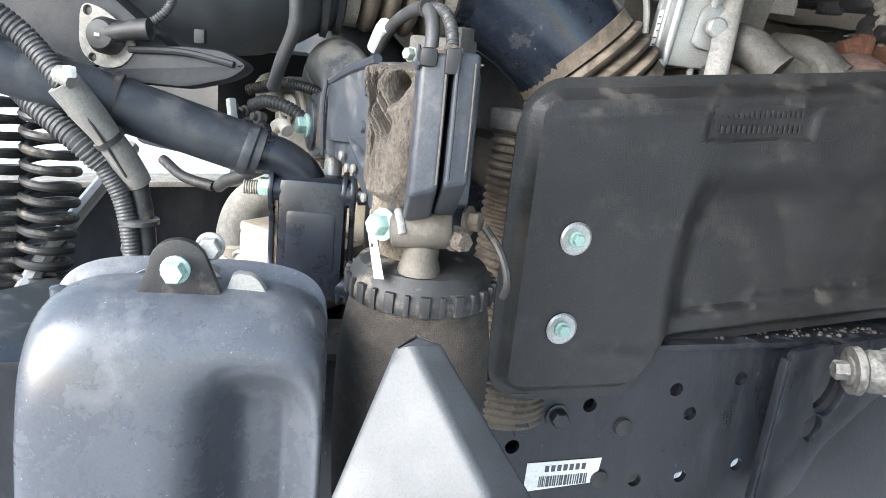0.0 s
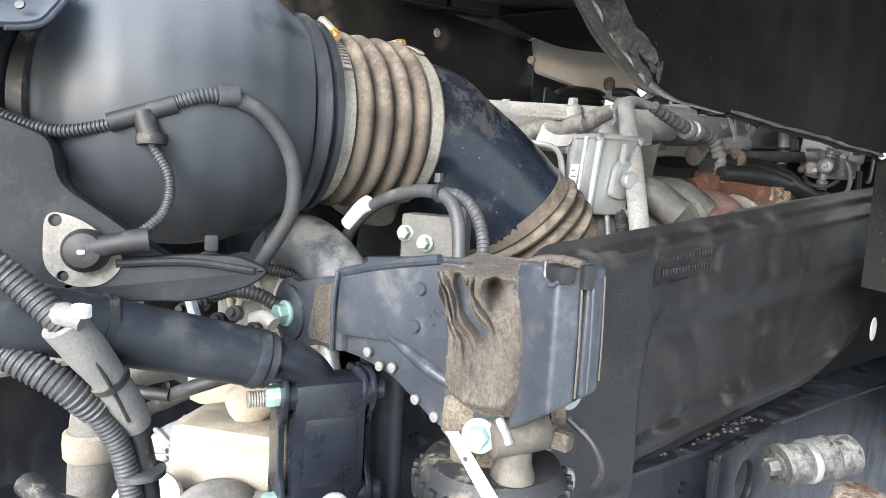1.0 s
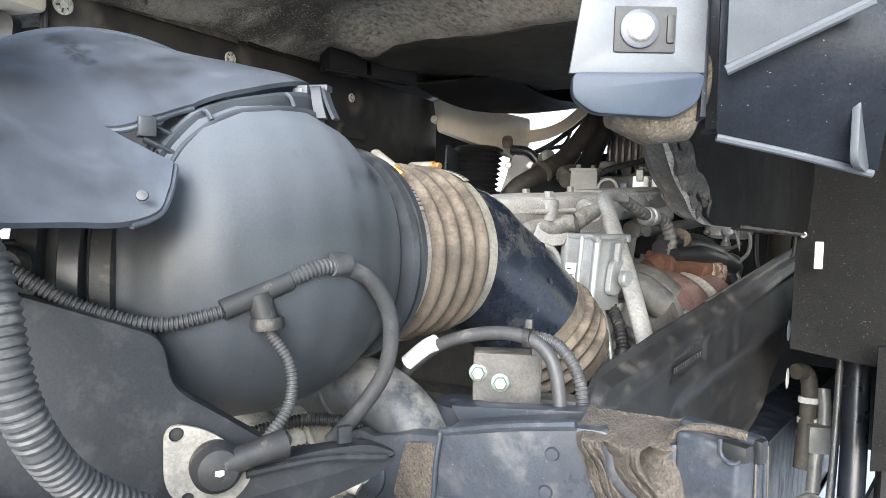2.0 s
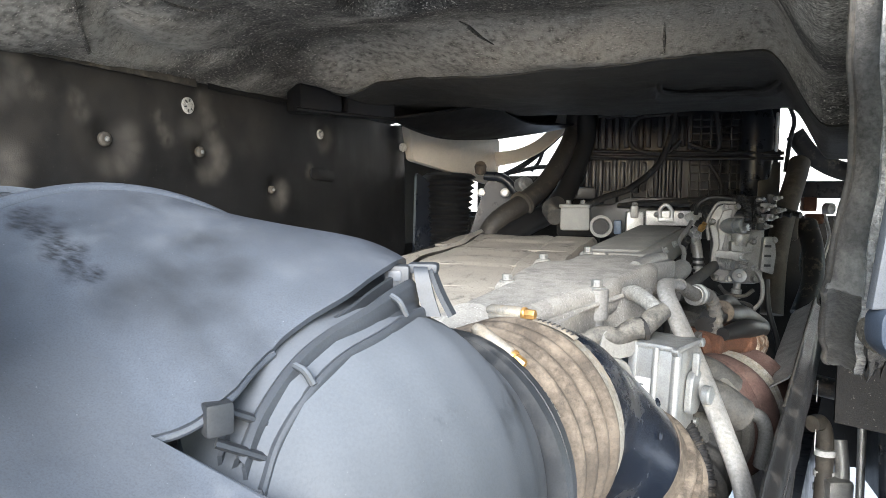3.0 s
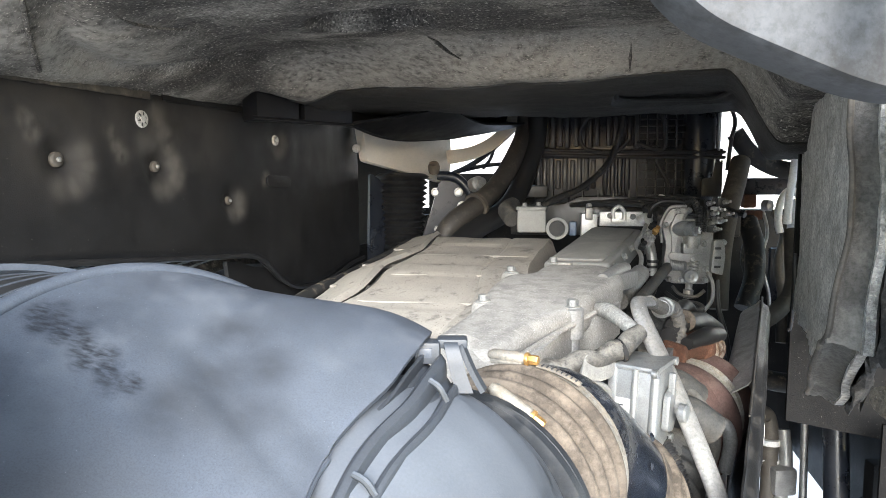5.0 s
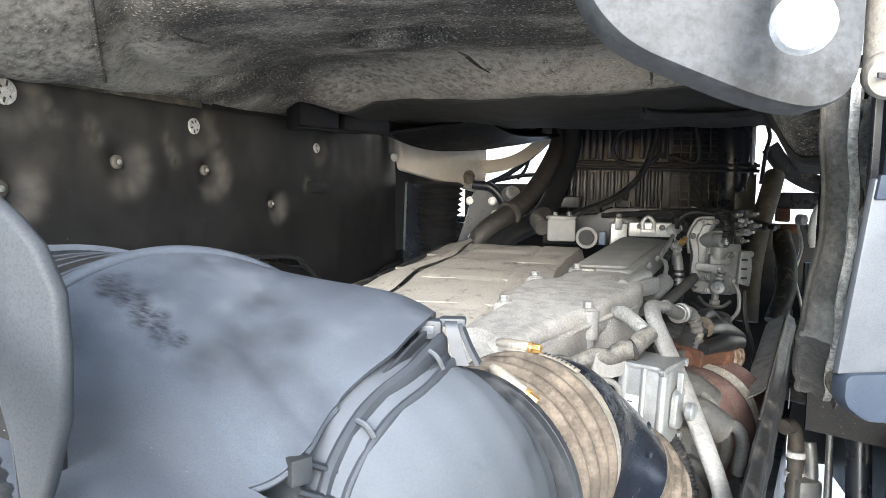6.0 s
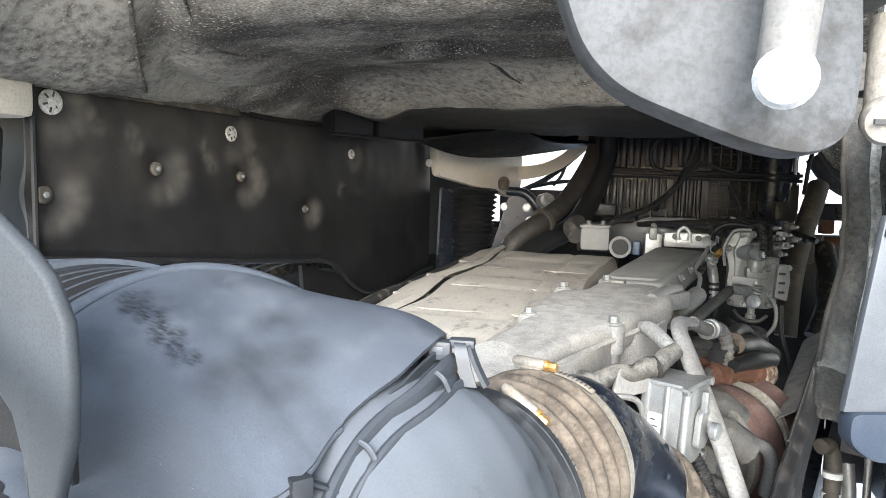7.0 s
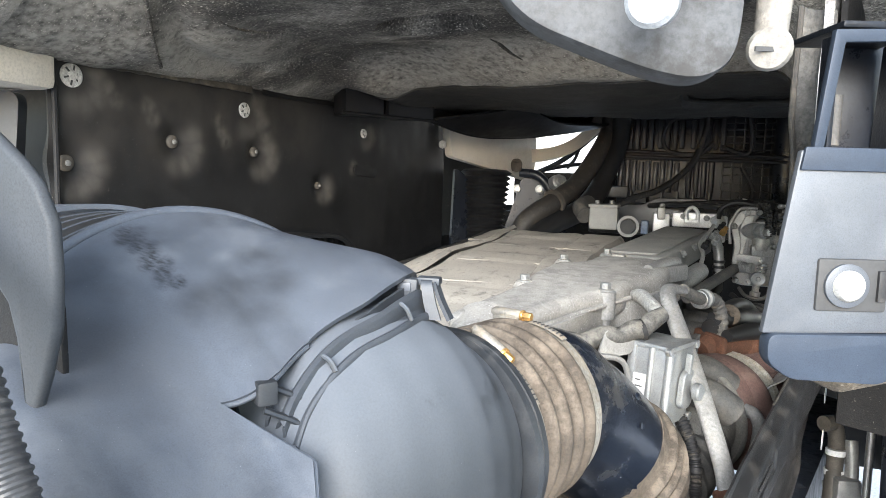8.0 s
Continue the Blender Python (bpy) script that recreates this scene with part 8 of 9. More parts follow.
    part("beam", plate(rounded([(0, 0.02), (0.02, -0.075), (0.38, -0.105), (0.41, -0.098), (0.425, -0.02), (0.42, 0.045)], 0.012), V(-1.285, 1.645, 1.866), V(0.4, 0.9, -0.09).normalized(), UP, 0.03, bevel=0.004), "cream", p)
    edge = [(-1.10, 2.0, 1.828), (-1.03, 2.0, 1.836), (-0.973, 2.0, 1.858), (-0.929, 2.0, 1.891), (-0.904, 2.0, 1.921), (-0.89, 2.0, 1.98)]
    part("strip", sheet(lambda a, b: along3(edge, a) + V(0.030 * a * b + 0.008 * b, -0.01 * b, -0.040 * b * (1 - a) - 0.012 * b * a), 24, 5, 0.006), "cream", p, "curved cream flange")
    part("strip_lip", tube([along3(edge, k / 10) + V(0.030 * k / 10 + 0.008, -0.012, -0.040 * (1 - k / 10) - 0.012 * k / 10) for k in range(11)], 0.004, 8), "cream", p)
    part("rivet", lathe([(0, 0.012), (0.003, 0.010), (0.005, 0)], (-1.277, 1.640, 1.825), (0.3, -0.9, 0), 14), "whitecast", p)
    g = thing("steering_bellows", (-1.22, 1.78, 1.5), "black concertina rubber bellows", "bellows")
    prof = []
    for k in range(16):
        prof += [(0.0165 * k, 0.058 + 0.0015 * k), (0.0165 * k + 0.008, 0.046 + 0.0015 * k)]
    part("bellows", lathe(prof, (-1.195, 1.80, 1.50), (0, 0.05, 1), 32), "sooty", g)
    part("side_plate", plate(rounded([(-0.03, 0), (0.02, 0), (0.035, 0.06), (0.045, 0.22), (-0.02, 0.26)], 0.015), V(-1.262, 1.74, 1.50), V(0.5, 0.85, 0).normalized(), UP, 0.01), "black", g)
    part("base", box((-1.2, 1.80, 1.48), (0.16, 0.16, 0.05), 20, 0.01), "black", g)
    m = thing("steering_bracket", (-1.06, 1.9, 1.5), "dark bolted steering bracket with small fittings", "bracket")
    part("plate", plate(rounded([(-0.10, -0.10), (0.1, -0.12), (0.12, 0.02), (0.05, 0.10), (-0.03, 0.12), (-0.06, 0.02)], 0.02), V(-1.06, 1.86, 1.62), V(0.95, 0.3, 0).normalized(), UP, 0.012, [(0.05, 0.03, 0.02)]), "black", m)
    for x, z in ((-1.095, 1.59), (-1.065, 1.59), (-1.03, 1.70), (-1.10, 1.70), (-1.02, 1.66)):
        part("bolt", hexbolt((x, 1.84, z), (0.2, -1, 0), 0.011, 0.014, 0.012), "steel", m)
    part("lever", tube([(-1.09, 1.83, 1.75), (-1.03, 1.83, 1.74), (-0.99, 1.84, 1.68), (-1.0, 1.85, 1.6)], 0.014, 10), "black", m)
    part("cap", lathe([(0, 0.016), (0.02, 0.018), (0.03, 0.014), (0.031, 0)], (-1.10, 1.82, 1.76), (0.1, -0.5, 0.8), 14), "tan", m)
    part("spacer", lathe([(0, 0.022), (0.03, 0.022), (0.032, 0.014), (0.05, 0.014)], (-0.985, 1.84, 1.72), (0.6, -0.7, 0.2), 16), "steel", m)
    # right side of the bay
    q = thing("coolant_hose", (-0.25, 1.7, 1.3), "brown-grey upright coolant hose", "hose")
    part("hose", tube([(-0.232, 1.92, 1.785), (-0.248, 1.88, 1.74), (-0.285, 1.80, 1.64), (-0.310, 1.74, 1.53), (-0.32, 1.70, 1.40)], 0.027, 20), "hose_grey", q)
    part("hose", tube([(-0.22, 1.86, 1.62), (-0.215, 1.80, 1.56), (-0.22, 1.76, 1.48), (-0.25, 1.72, 1.40)], 0.026, 16), "rubber", q)
    part("hose", tube([(-0.135, 1.75, 1.60), (-0.145, 1.70, 1.54), (-0.165, 1.62, 1.47), (-0.22, 1.56, 1.42), (-0.29, 1.52, 1.39)], 0.02, 14), "hose_grey", q)
    part("hose", tube([(-0.29, 1.45, 1.30), (-0.22, 1.44, 1.29), (-0.16, 1.46, 1.30)], 0.022, 14), "rubber", q)
    part("hose", tube([(-0.235, 2.0, 1.87), (-0.19, 2.0, 1.81), (-0.12, 2.0, 1.768), (-0.05, 1.98, 1.755), (0.10, 1.95, 1.76)], 0.026, 16), "rubber", q)
    part("wire", tube([(-0.262, 1.95, 1.95), (-0.245, 1.95, 1.90), (-0.255, 1.94, 1.85), (-0.265, 1.93, 1.76)], 0.006, 8), "rubber", q)
    v = thing("air_valve", (-0.13, 2.0, 1.55), "rusty orange valve with small pipes on the far wall", "valve")
    part("body", box((-0.200, 1.95, 1.672), (0.036, 0.03, 0.04), 10, 0.006), "orange", v)
    part("body", box((-0.185, 1.95, 1.632), (0.045, 0.03, 0.028), 0, 0.006), "orange", v)
    part("knob", lathe([(0, 0.016), (0.02, 0.016), (0.022, 0.01), (0.03, 0)], (-0.160, 1.94, 1.66), (0.6, -0.7, 0), 14), "steel", v)
    for k in range(6):
        x = -0.19 + 0.035 * k
        part("pipe", tube([(x, 1.98, 1.64 + 0.01 * (k % 2)), (x + 0.012 * (k % 3), 1.96, 1.58), (x - 0.02 + 0.012 * k, 1.93, 1.50), (x + 0.01, 1.90, 1.40), (x, 1.86, 1.28)], (0.011, 0.005, 0.014, 0.005, 0.016, 0.006)[k], 10), ("rubber", "steel", "hose_grey", "rubber", "rubber", "engine")[k], v)
    part("bar", box((-0.06, 2.04, 1.712), (0.34, 0.03, 0.05), 0, 0.004), "black", v)
    part("panel", box((-0.06, 2.02, 1.45), (0.12, 0.03, 0.16), 0, 0.006), "black", v)
    f = thing("fluid_bottle", (-0.05, 1.8, 1.6), "white translucent bottle and strap by the wheel arch", "bottle")
    part("strap", tube([(-0.150, 1.70, 1.80), (-0.155, 1.70, 1.74), (-0.150, 1.74, 1.68), (-0.140, 1.78, 1.62)], 0.010, 10, squash=0.5), "paper", f)
    ringp = [V(-0.115, 1.85, 1.635) + V(0.03 * math.cos(k * 0.35), 0, 0.07 * math.sin(k * 0.35)) for k in range(-5, 12)]
    part("hoop", tube(ringp, 0.010, 10), "paper", f, "white hoop")
    part("bottle", box((-0.085, 1.90, 1.63), (0.04, 0.05, 0.10), 0, 0.012), "paper", f)


far_end()


def right_low():
    """Pipes and rods seen low on the right, past the heat shield."""
    c = thing("brake_pipes", (-0.25, 1.4, 1.0), "grey bent pipes with pale unions below the wheel arch", "pipes")
    part("pipe", tube([(-0.282, 1.40, 1.225), (-0.262, 1.42, 1.222), (-0.252, 1.42, 1.19), (-0.255, 1.40, 1.12), (-0.262, 1.38, 1.02)], 0.017, 14), "hose_grey", c)
    for z in (1.165, 1.12, 1.09):
        part("union", lathe([(-0.006, 0.020), (0.006, 0.020)], (-0.2545, 1.405, z), (0, 0.1, 1), 14), "paper", c)
    part("pipe", tube([(-0.225, 1.42, 1.19), (-0.222, 1.40, 1.12), (-0.235, 1.38, 1.06), (-0.24, 1.36, 0.98)], 0.014, 12), "alu", c)
    part("valve", box((-0.235, 1.39, 1.09), (0.05, 0.05, 0.06), 15, 0.008), "alu", c)
    part("rod", tube([(-0.205, 1.35, 1.28), (-0.21, 1.32, 1.1), (-0.22, 1.28, 0.9)], 0.008, 10), "steel", c)
    s = thing("cab_tilt_cylinder", (-0.16, 1.2, 0.7), "black tilt cylinder rod with a white band", "cylinder")
    part("rod", tube([(-0.195, 1.22, 1.34), (-0.20, 1.16, 1.10), (-0.21, 1.10, 0.8)], 0.022, 16), "black", s)
    part("band", tube([(-0.2005, 1.149, 1.055), (-0.2035, 1.130, 0.965)], 0.0232, 16), "paper", s, "white band")
    k = thing("ladder_frame", (-0.05, 1.25, 0.8), "dark plastic mudguard trim beyond the tilt cylinder", "mudguard")
    part("trim", tube([(-0.14, 1.2, 1.05), (-0.06, 1.22, 0.98), (0.06, 1.24, 0.94), (0.2, 1.2, 0.92)], 0.018, 10), "grey", k)
    part("trim", sheet(lambda a, b: V(-0.12 + 0.4 * a, 1.38 + 0.3 * b, 1.05 - 0.25 * b + 0.03 * math.sin(a * 6)), 12, 12, 0.01), "liner", k)
    for q in range(5):
        part("bar", box((-0.05 + 0.05 * q, 1.34, 1.08), (0.012, 0.02, 0.10), 0, 0.003), "liner", k)


right_low()


# ---- rear cab lock, and parts near the lens ----
def cab_lock():
    c = thing("cab_lock_bracket", (-0.47, 0.24, 1.61), "grey galvanised cab lock bracket with a blue lower fold", "bracket")
    R, N = V(0.93, 0.36, 0).normalized(), V(0.36, -0.93, 0).normalized()
    o = V(-0.517, 0.216, 0)
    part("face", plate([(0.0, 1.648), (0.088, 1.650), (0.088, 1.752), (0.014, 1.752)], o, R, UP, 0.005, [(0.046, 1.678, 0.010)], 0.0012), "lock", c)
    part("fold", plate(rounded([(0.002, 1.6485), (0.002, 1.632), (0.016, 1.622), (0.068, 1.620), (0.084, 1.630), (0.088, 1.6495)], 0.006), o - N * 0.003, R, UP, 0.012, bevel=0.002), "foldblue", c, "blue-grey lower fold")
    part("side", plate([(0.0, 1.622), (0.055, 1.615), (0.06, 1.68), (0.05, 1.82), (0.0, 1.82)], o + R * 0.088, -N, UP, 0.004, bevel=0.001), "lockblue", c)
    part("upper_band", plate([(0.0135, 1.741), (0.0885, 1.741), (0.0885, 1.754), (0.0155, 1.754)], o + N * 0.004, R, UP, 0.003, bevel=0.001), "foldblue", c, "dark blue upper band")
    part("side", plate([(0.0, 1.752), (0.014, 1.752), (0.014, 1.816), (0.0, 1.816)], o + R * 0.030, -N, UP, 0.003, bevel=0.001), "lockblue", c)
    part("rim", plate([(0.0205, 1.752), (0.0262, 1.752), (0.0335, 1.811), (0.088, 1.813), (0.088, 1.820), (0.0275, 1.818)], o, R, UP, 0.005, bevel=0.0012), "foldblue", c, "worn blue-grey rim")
    # black plate added as the shade inside the open hollow
    part("hollow_shade", box(o + R * 0.096 - N * 0.058 + UP * 1.782, (0.075, 0.004, 0.08), (R, N, UP), 0.001), "black", c, "black plate added for the shade of the hollow")
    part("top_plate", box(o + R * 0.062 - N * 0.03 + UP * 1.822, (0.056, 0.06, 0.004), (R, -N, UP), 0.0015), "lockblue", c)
    # solid black block paints the dark of the bolt's recess
    part("recess_shade", box(o + R * 0.048 + N * 0.005 + UP * 1.677, (0.040, 0.004, 0.030), (R, N, UP), 0.002), "ink_and_hole", c)
    b = o + R * 0.044 + N * 0.008 + UP * 1.677
    part("bolt_seat", lathe([(-0.004, 0.0125), (0.001, 0.0125), (0.002, 0.010), (0.002, 0)], b, N, 26), "lock", c)
    part("bolt", lathe([(-0.002, 0.009), (0.003, 0.009), (0.005, 0.0075), (0.006, 0)], b, N, 22), "whitecast", c, "bright bolt head")
    part("clip", box(o + R * 0.064 + N * 0.006 + UP * 1.677, (0.005, 0.006, 0.018), (R, N, UP), 0.001), "rubber", c)
    part("rubber_pad", loft([(o + R * 0.034 - N * 0.03 + UP * 1.628, N, UP, 0.022, 0.010), (o + R * 0.06 - N * 0.032 + UP * 1.622, N, UP, 0.03, 0.016), (o + R * 0.09 - N * 0.035 + UP * 1.632, N, UP, 0.028, 0.022), (o + R * 0.098 - N * 0.03 + UP * 1.65, N, UP, 0.02, 0.02)], 20), "dirt", c, "dusty rubber pad")
    part("inner_bolt", lathe([(0, 0.004), (0.03, 0.004)], o + R * 0.050 - N * 0.03 + UP * 1.757, UP, 12), "engine", c)
    # cross member running on to the right
    d = thing("cab_cross_member", (-0.3, 0.3, 1.6), "dark grey curved steel cross member of the cab", "cross member")
    part("curved_plate", sheet(lambda a, b: V(-0.425 + 0.10 * a, 0.272 + 0.025 * a - 0.03 * b - 0.02 * math.sin(b * 3.1), 1.612 - 0.022 * a + 0.12 * b), 16, 16, 0.004), "lockblue", d)
    part("hem", tube([(-0.425, 0.270, 1.611), (-0.375, 0.283, 1.600), (-0.328, 0.296, 1.588)], 0.0028, 8), "lock", d)
    part("slant_flange", sheet(lambda a, b: V(-0.420 + 0.078 * a, 0.234 - 0.030 * b, 1.649 + 0.036 * a + 0.085 * b - 0.03 * a * b), 12, 8, 0.004), "lock", d, "pale slanted flange")
    part("flange_hem", tube([(-0.420, 0.233, 1.649), (-0.381, 0.233, 1.667), (-0.342, 0.233, 1.685)], 0.0035, 8), "lock", d)
    part("hanger", box((-0.36, 0.335, 1.80), (0.16, 0.03, 0.36), 12, 0.004), "lockblue", d)
    part("end_flange", plate(rounded([(0, 0), (0.03, 0.004), (0.035, 0.14), (0.005, 0.15)], 0.01), V(-0.33, 0.296, 1.588), V(-0.35, -0.93, 0).normalized(), UP, 0.005, bevel=0.001), "lock", d)
    part("outer_plate", sheet(lambda a, b: V(-0.325 + 0.25 * a, 0.29 + 0.05 * a - 0.05 * b, 1.66 + 0.11 * b + 0.03 * a), 10, 10, 0.005), "lockblue", d)
    # rounded pad and screws above the lens's right
    e = thing("lock_guide_pad", (-0.545, 0.1, 1.78), "worn grey rounded guide pad of the cab lock", "guide pad")
    pu, pv = V(0.958, 0.28, 0.0).normalized(), V(-0.02, 0.06, 1.0).normalized()
    part("pad", plate(rounded([(-0.070, 0.075), (-0.056, 0.034), (-0.040, 0.018), (-0.012, 0.007), (0.012, -0.002), (0.034, -0.006), (0.049, 0.003), (0.052, 0.03), (0.050, 0.075)], 0.012), V(-0.588, 0.100, 1.782), pu, pv, -0.022, bevel=0.004), "pad", e, sharp=35)
    part("screw", lathe([(0, 0.010), (0.006, 0.010), (0.008, 0.008), (0.0085, 0)], (-0.573, 0.066, 1.800), (-0.1, -0.95, -0.2), 20), "palecover", e, "pale screw head")
    part("stem", lathe([(0, 0.009), (0.06, 0.010)], (-0.573, 0.072, 1.800), (0.1, 0.2, 1), 12), "clampgrey", e)
    part("screw", lathe([(0, 0.0095), (0.006, 0.0095), (0.008, 0.008), (0.0085, 0)], (-0.528, 0.128, 1.792), (-0.1, -0.9, -0.2), 20), "beige", e, "slotted screw head")
    part("slot", box((-0.5287, 0.1195, 1.7902), (0.013, 0.001, 0.002), 25, 0), "ink_and_hole", e)
    part("stem", lathe([(0, 0.007), (0.04, 0.008)], (-0.528, 0.135, 1.794), (0.05, 0.1, 1), 12), "beige", e)
    part("hanger", box((-0.55, 0.20, 1.872), (0.09, 0.24, 0.03), 12, 0.006), "lockblue", e)
    # plastic flap low on the other side
    f = thing("snorkel_flap", (-0.83, 0.0, 1.6), "smooth grey plastic flap edge beside the hood", "flap")
    outer = [(-0.836, 1.612), (-0.826, 1.635), (-0.818, 1.660), (-0.8165, 1.685), (-0.818, 1.707), (-0.827, 1.724), (-0.838, 1.734), (-0.851, 1.743), (-0.868, 1.754), (-0.900, 1.770), (-0.960, 1.79)]
    arch = [(-0.960, 1.690), (-0.900, 1.689), (-0.874, 1.684), (-0.858, 1.677), (-0.849, 1.668), (-0.844, 1.652), (-0.8415, 1.632), (-0.839, 1.612)]
    part("flap", plate(outer + arch, V(0, -0.030, 0), V(1, -0.05, 0).normalized(), UP, 0.007, bevel=0.0026), "flapgrey", f, sharp=60)
    # dark sheet added to stand for the shade behind the flap's arch
    part("web", plate([(-0.960, 1.700), (-0.855, 1.682), (-0.849, 1.66), (-0.848, 1.63), (-0.858, 1.45), (-0.960, 1.45)], V(0, -0.006, 0), V(1, -0.05, 0).normalized(), UP, 0.004, bevel=0.001), "liner", f, "dark sheet added for the shade behind the arch")
    part("rivet", lathe([(0, 0.004), (0.001, 0.0035), (0.002, 0)], (-0.864, 0.012, 1.747), (0.2, -1, 0), 12), "paper", f)
    part("plug_socket", lathe([(0, 0.012), (0.012, 0.014), (0.03, 0.014), (0.034, 0.010), (0.05, 0.010)], (-0.862, -0.005, 1.575), (-0.1, 0.1, 1), 18), "rubber", f, "black plug socket")


cab_lock()


# ---- what shows on the left, past the chassis ----
def left_side():
    c = thing("trailer_coil_hose", (-1.05, 0.0, 0.9), "black coiled trailer air hoses hanging in a bundle", "coil hose")
    for cx, cy, top, bot in ((-1.045, 0.045, 1.30, 1.02), (-1.065, -0.02, 1.30, 0.86)):
        pts = []
        turns = int((top - bot) / 0.021)
        for k in range(turns * 10):
            t = 2 * math.pi * k / 10
            pts.append((cx + 0.032 * math.cos(t), cy + 0.032 * math.sin(t) - 0.03 * ((k / (turns * 10)) ** 2), top - (top - bot) * k / (turns * 10)))
        part("coil", tube(pts, 0.0062, 8, 2), "rubber", c)
    k = thing("catwalk_edge", (-1.1, 0.0, 1.0), "pale grey metal catwalk edge strip", "strip")
    part("strip", tube([(-1.20, 0.16, 1.22), (-1.05, 0.03, 1.09), (-0.93, -0.06, 0.96)], 0.012, 8), "grey_alu", k)
    g = thing("gear_linkage", (-0.8, 0.25, 1.05), "dusty beige gear linkage housing with ribbed cover", "linkage")
    part("housing", box((-0.815, 0.305, 1.135), (0.13, 0.09, 0.10), 25, 0.02), "sandcast", g)
    part("shelf", box((-0.76, 0.29, 1.185), (0.16, 0.05, 0.014), 25, 0.004), "sandcast", g)
    part("lever_boss", tube([(-0.80, 0.30, 1.20), (-0.76, 0.31, 1.235), (-0.72, 0.33, 1.25)], [0.026, 0.024, 0.018], 16), "sandcast", g)
    part("rear_casting", box((-0.90, 0.40, 1.20), (0.20, 0.06, 0.11), 22, 0.022), "sandcast", g)
    dome = V(-0.925, 0.305, 1.095)
    tilt = V(0.45, -0.55, 0.7).normalized()
    r, u, d = axes(tilt)
    part("ribbed_cover", lathe([(-0.03, 0.056), (0, 0.056), (0.012, 0.052), (0.024, 0.040), (0.032, 0.022), (0.034, 0)], dome, tilt, 32), "palecast", g, "pale ribbed cover")
    for q in range(9):
        t = q * 0.7
        w = r * math.cos(t) + u * math.sin(t)
        part("rib", tube([dome + w * 0.057, dome + w * 0.054 + d * 0.013, dome + w * 0.041 + d * 0.026, dome + w * 0.012 + d * 0.036], 0.0032, 6), "palecast", g)
    part("dark_dome", lathe([(-0.02, 0.050), (0.01, 0.050), (0.028, 0.036), (0.036, 0.014), (0.037, 0)], (-0.760, 0.235, 1.100), (0.3, -0.5, 0.8), 32), "clampgrey", g, "grey moulded dome")
    part("cream_disc", lathe([(-0.006, 0.036), (0.0, 0.038), (0.004, 0.036), (0.005, 0)], (-0.815, 0.195, 1.118), (0.35, -0.6, 0.7), 32), "sandcast", g, "cream round cap")
    part("white_casting", box((-0.725, 0.275, 1.105), (0.06, 0.04, 0.05), 25, 0.012), "palecast", g)
    part("pipe", tube([(-1.2, 0.322, 0.90), (-1.2, 0.326, 1.02), (-1.2, 0.330, 1.075), (-1.2, 0.345, 1.115), (-1.2, 0.375, 1.135), (-1.2, 0.43, 1.142), (-1.2, 0.56, 1.135)], 0.036, 24), "beige", g, "grey bent pipe with a sandy coupling")
    part("coupling", lathe([(-0.022, 0.040), (-0.018, 0.043), (0.0, 0.044), (0.016, 0.043), (0.020, 0.038)], (-1.2, 0.326, 1.035), UP, 24), "sandcast", g, "sandy coupling")
    part("cable", tube([(-0.86, 0.36, 1.22), (-0.95, 0.36, 1.18), (-1.05, 0.36, 1.13), (-1.12, 0.36, 1.09), (-1.15, 0.355, 1.02)], 0.010, 12), "rubber", g)
    b = thing("battery_box", (-0.95, 0.0, 0.85), "dark grey battery box lid with loose cables", "battery box")
    part("lid", box((-0.80, 0.00, 1.02), (0.20, 0.22, 0.16), 32, 0.02), "plastic", b)
    part("tray", box((-0.98, 0.10, 0.98), (0.25, 0.30, 0.12), 20, 0.02), "plastic", b)
    part("cable", tube([(-0.9, 0.12, 1.14), (-0.82, 0.13, 1.12), (-0.75, 0.13, 1.10), (-0.68, 0.11, 1.08)], 0.012, 10), "rubber", b)
    part("cable", tube([(-0.88, 0.09, 1.12), (-0.80, 0.11, 1.10), (-0.70, 0.11, 1.06)], 0.010, 10), "rubber", b)
    part("clamp_bar", box((-0.83, 0.10, 1.11), (0.12, 0.03, 0.03), 25, 0.006), "plastic", b)
    m = thing("front_mudguard", (-1.75, 1.1, 1.2), "black ribbed front wheel mudguard seen past the liner", "mudguard")
    part("guard", sheet(lambda a, b: V(-1.95 + 0.5 * a, 1.25 + 0.75 * math.cos(math.pi * b), 0.95 + 0.60 * math.sin(math.pi * b) + 0.008 * math.sin(a * 75)), 60, 28, 0.01), "tyre", m)
    w = thing("front_axle", (-1.7, 1.1, 0.12), "front axle end with a black truck tyre under the mudguard", "axle")
    part("beam", tube([(-1.6, 1.1, 0.60), (-1.2, 1.1, 0.52), (-0.6, 1.1, 0.52)], 0.05, 12), "black", w)
    part("tyre", lathe([(-0.16, 0.30), (-0.17, 0.45), (-0.14, 0.51), (0, 0.52), (0.14, 0.51), (0.17, 0.45), (0.16, 0.30)], (-1.7, 1.1, 0.64), (1, 0, 0), 48), "tyre", w)
    part("rim", lathe([(-0.10, 0.29), (-0.05, 0.30), (0.05, 0.30), (0.10, 0.29), (0.11, 0.0)], (-1.7, 1.1, 0.64), (1, 0, 0), 36), "steel", w)
    t = thing("cab_step_frame", (-1.5, 0.4, 1.6), "dark plastic cab step frame with openings", "step")
    part("frame", plate(rounded([(-0.40, 1.50), (0.02, 1.50), (0.05, 1.83), (-0.40, 1.84)], 0.02), V(-1.47, 0.44, 0), V(0.9, 0.35, 0).normalized(), UP, 0.02, [(-0.04, 1.73, 0.03)]), "plastic", t)
    part("side_panel", box((-1.66, 0.62, 1.765), (0.48, 0.03, 0.21), 6, 0.01), "plastic", t)
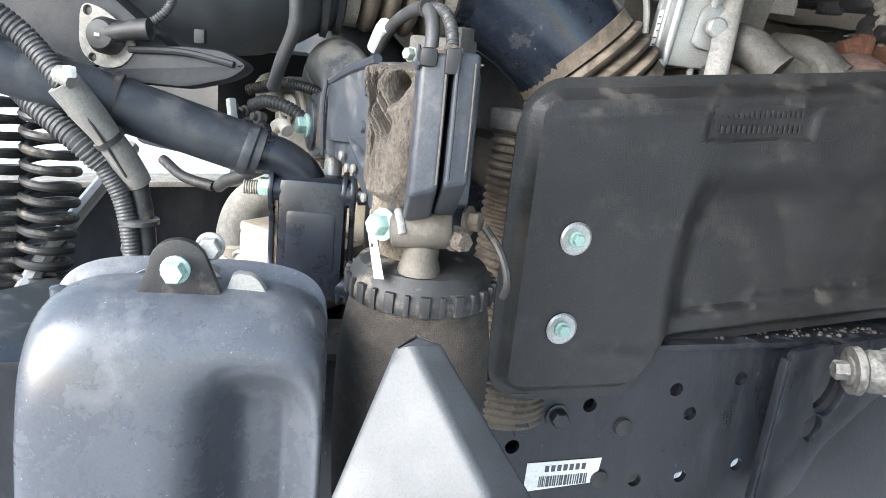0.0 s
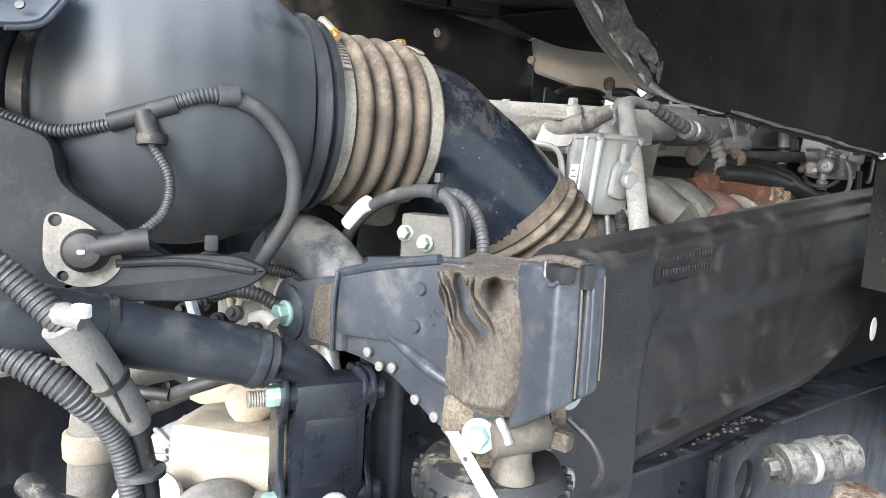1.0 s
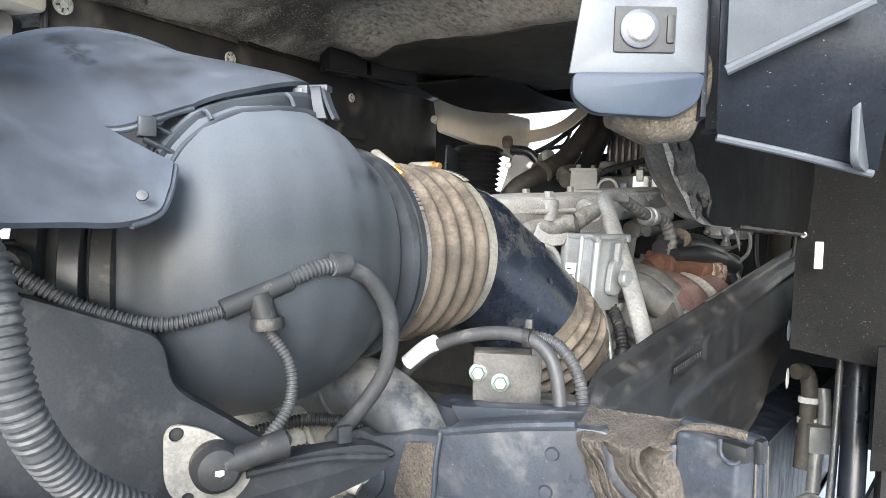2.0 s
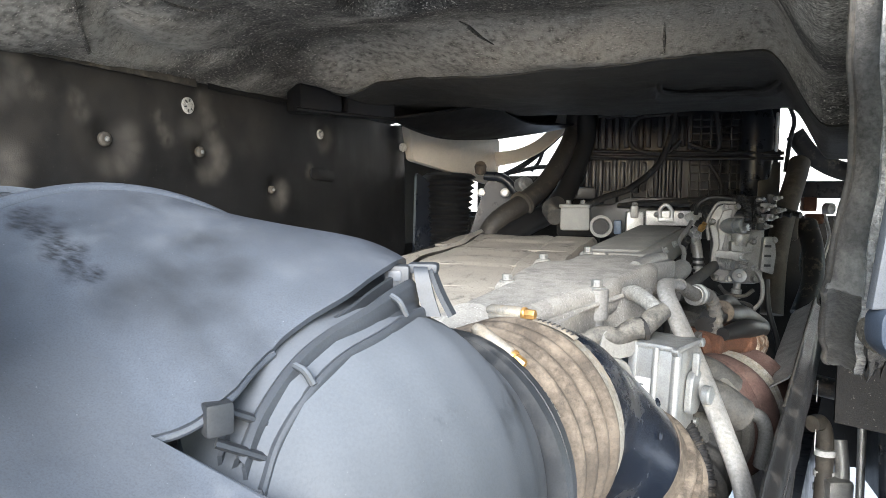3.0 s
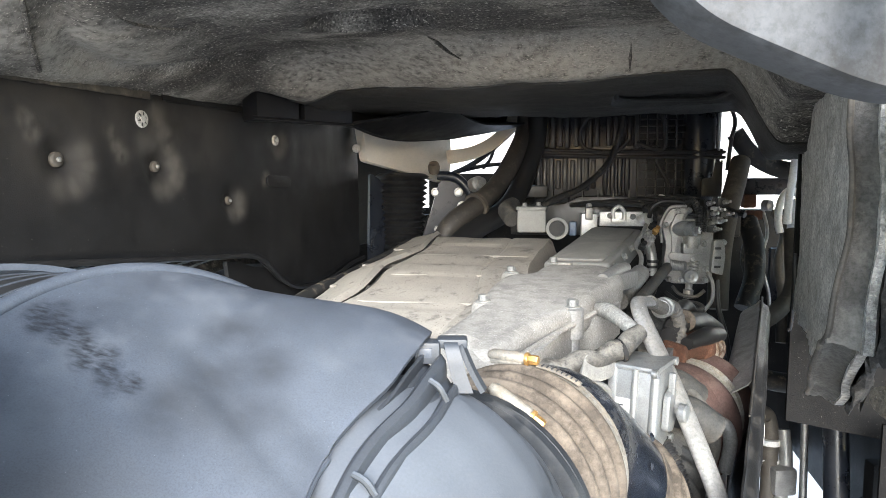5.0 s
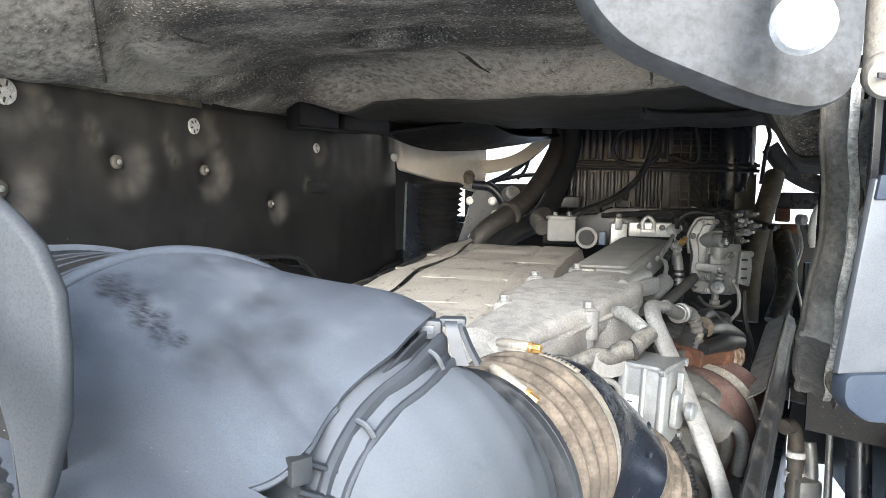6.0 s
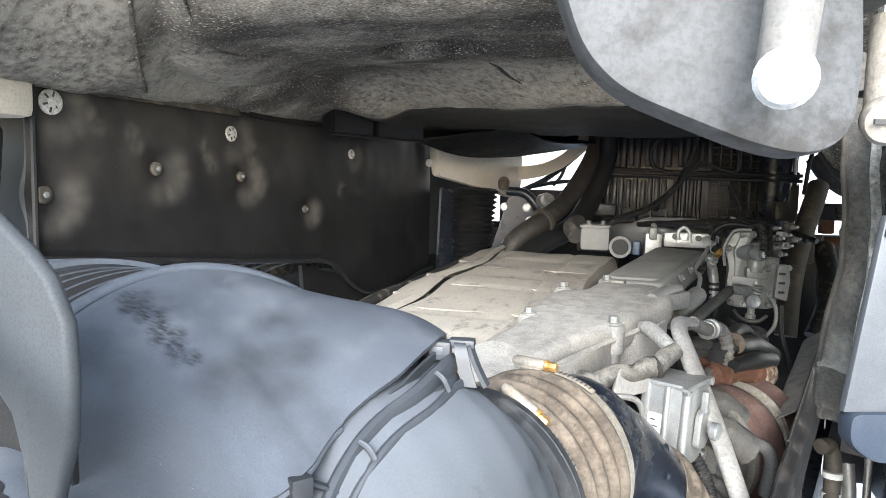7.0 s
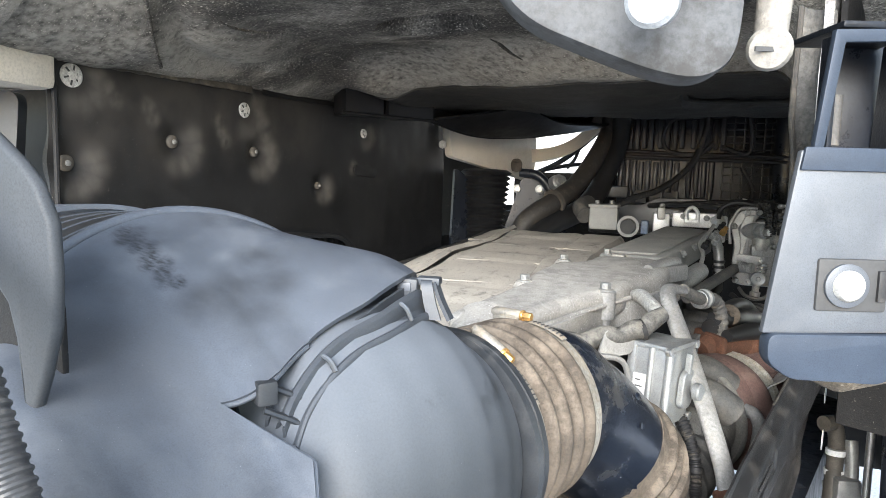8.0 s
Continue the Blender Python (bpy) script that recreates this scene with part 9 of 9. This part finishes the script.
    part("brace", tube([(-1.50, 0.56, 1.70), (-1.45, 0.55, 1.74), (-1.42, 0.55, 1.78)], 0.012, 10), "plastic", t)
    part("brace", tube([(-1.50, 0.56, 1.62), (-1.46, 0.55, 1.68), (-1.42, 0.55, 1.69)], 0.010, 10), "grey", t)


left_side()


# ---- dark sheets that close the bay at its sides and front ----
def bay_walls():
    c = thing("bay_front_wall", (-0.6, 2.3, 0.9), "black sheet metal wall behind the radiator", "wall panel")
    part("lower_panel", box((-0.6, 2.32, 1.22), (2.0, 0.03, 0.82), None, 0.004), "liner", c)
    k = thing("side_bulkhead", (-1.2, 2.05, 1.0), "black sheet bulkhead beside the radiator with gaps to daylight", "bulkhead")
    part("sheet", box((-1.42, 2.06, 1.45), (0.39, 0.02, 0.96), None, 0.004), "liner", k)
    part("sheet", box((-0.97, 2.06, 1.365), (0.40, 0.02, 0.78), None, 0.004), "liner", k)
    part("sheet", box((-1.197, 2.06, 1.30), (0.06, 0.02, 0.64), None, 0.004), "liner", k)
    part("brace", tube([(-1.12, 2.05, 1.74), (-1.0, 2.05, 1.80), (-0.86, 2.05, 1.92)], 0.009, 8), "black", k)
    part("brace", tube([(-1.06, 2.05, 1.765), (-0.97, 2.05, 1.782), (-0.90, 2.05, 1.785)], 0.007, 8), "black", k)
    part("brace", tube([(-0.99, 2.05, 1.77), (-0.965, 2.05, 1.80), (-0.95, 2.05, 1.84)], 0.006, 8), "black", k)
    part("stub", lathe([(0, 0.014), (0.02, 0.014), (0.022, 0.009), (0.04, 0.009)], (-1.06, 2.03, 1.70), (0.4, -0.8, 0.1), 14), "steel", k)
    d = thing("inner_wing", (0.04, 1.6, 0.8), "dark inner wing panel closing the engine bay", "wing panel")
    part("panel", box((0.06, 1.7, 1.13), (0.03, 1.25, 0.64), None, 0.004), "liner", d)
    part("panel", box((-0.02, 1.15, 1.0), (0.3, 0.03, 0.5), 10, 0.004), "liner", d)
    e = thing("inner_wing", (-1.3, 1.6, 0.8), "dark inner wing panel beside the rocker cover", "wing panel")
    part("panel", sheet(lambda a, b: V(-1.37 + 0.12 * a + 0.06 * (1 - b), 1.10 + 1.1 * a, 0.95 + (0.63 - 0.03 * ss(0.0, 0.12, a)) * b), 24, 10, 0.01), "liner", e)
    part("seal", tube([(-1.23, 0.93, 1.42), (-1.205, 1.04, 1.505), (-1.16, 1.25, 1.535), (-1.13, 1.45, 1.555), (-1.12, 1.6, 1.57)], 0.014, 10), "rubber", e, "black rubber edge seal")
    f = thing("filter_canister", (-1.0, 0.45, 1.1), "black plastic air filter canister under the hood", "air filter")
    part("canister", lathe([(0, 0.12), (0.02, 0.135), (0.26, 0.135), (0.28, 0.12)], (-1.03, 0.47, 1.16), (0.1, 0.05, 1), 40), "plastic", f)
    part("lid", lathe([(0, 0.14), (0.03, 0.14), (0.04, 0.10)], (-1.0, 0.485, 1.44), (0.1, 0.05, 1), 40), "plastic", f)
    part("intake_box", box((-0.985, 0.285, 1.325), (0.16, 0.26, 0.14), 30, 0.02), "plastic", f)


bay_walls()
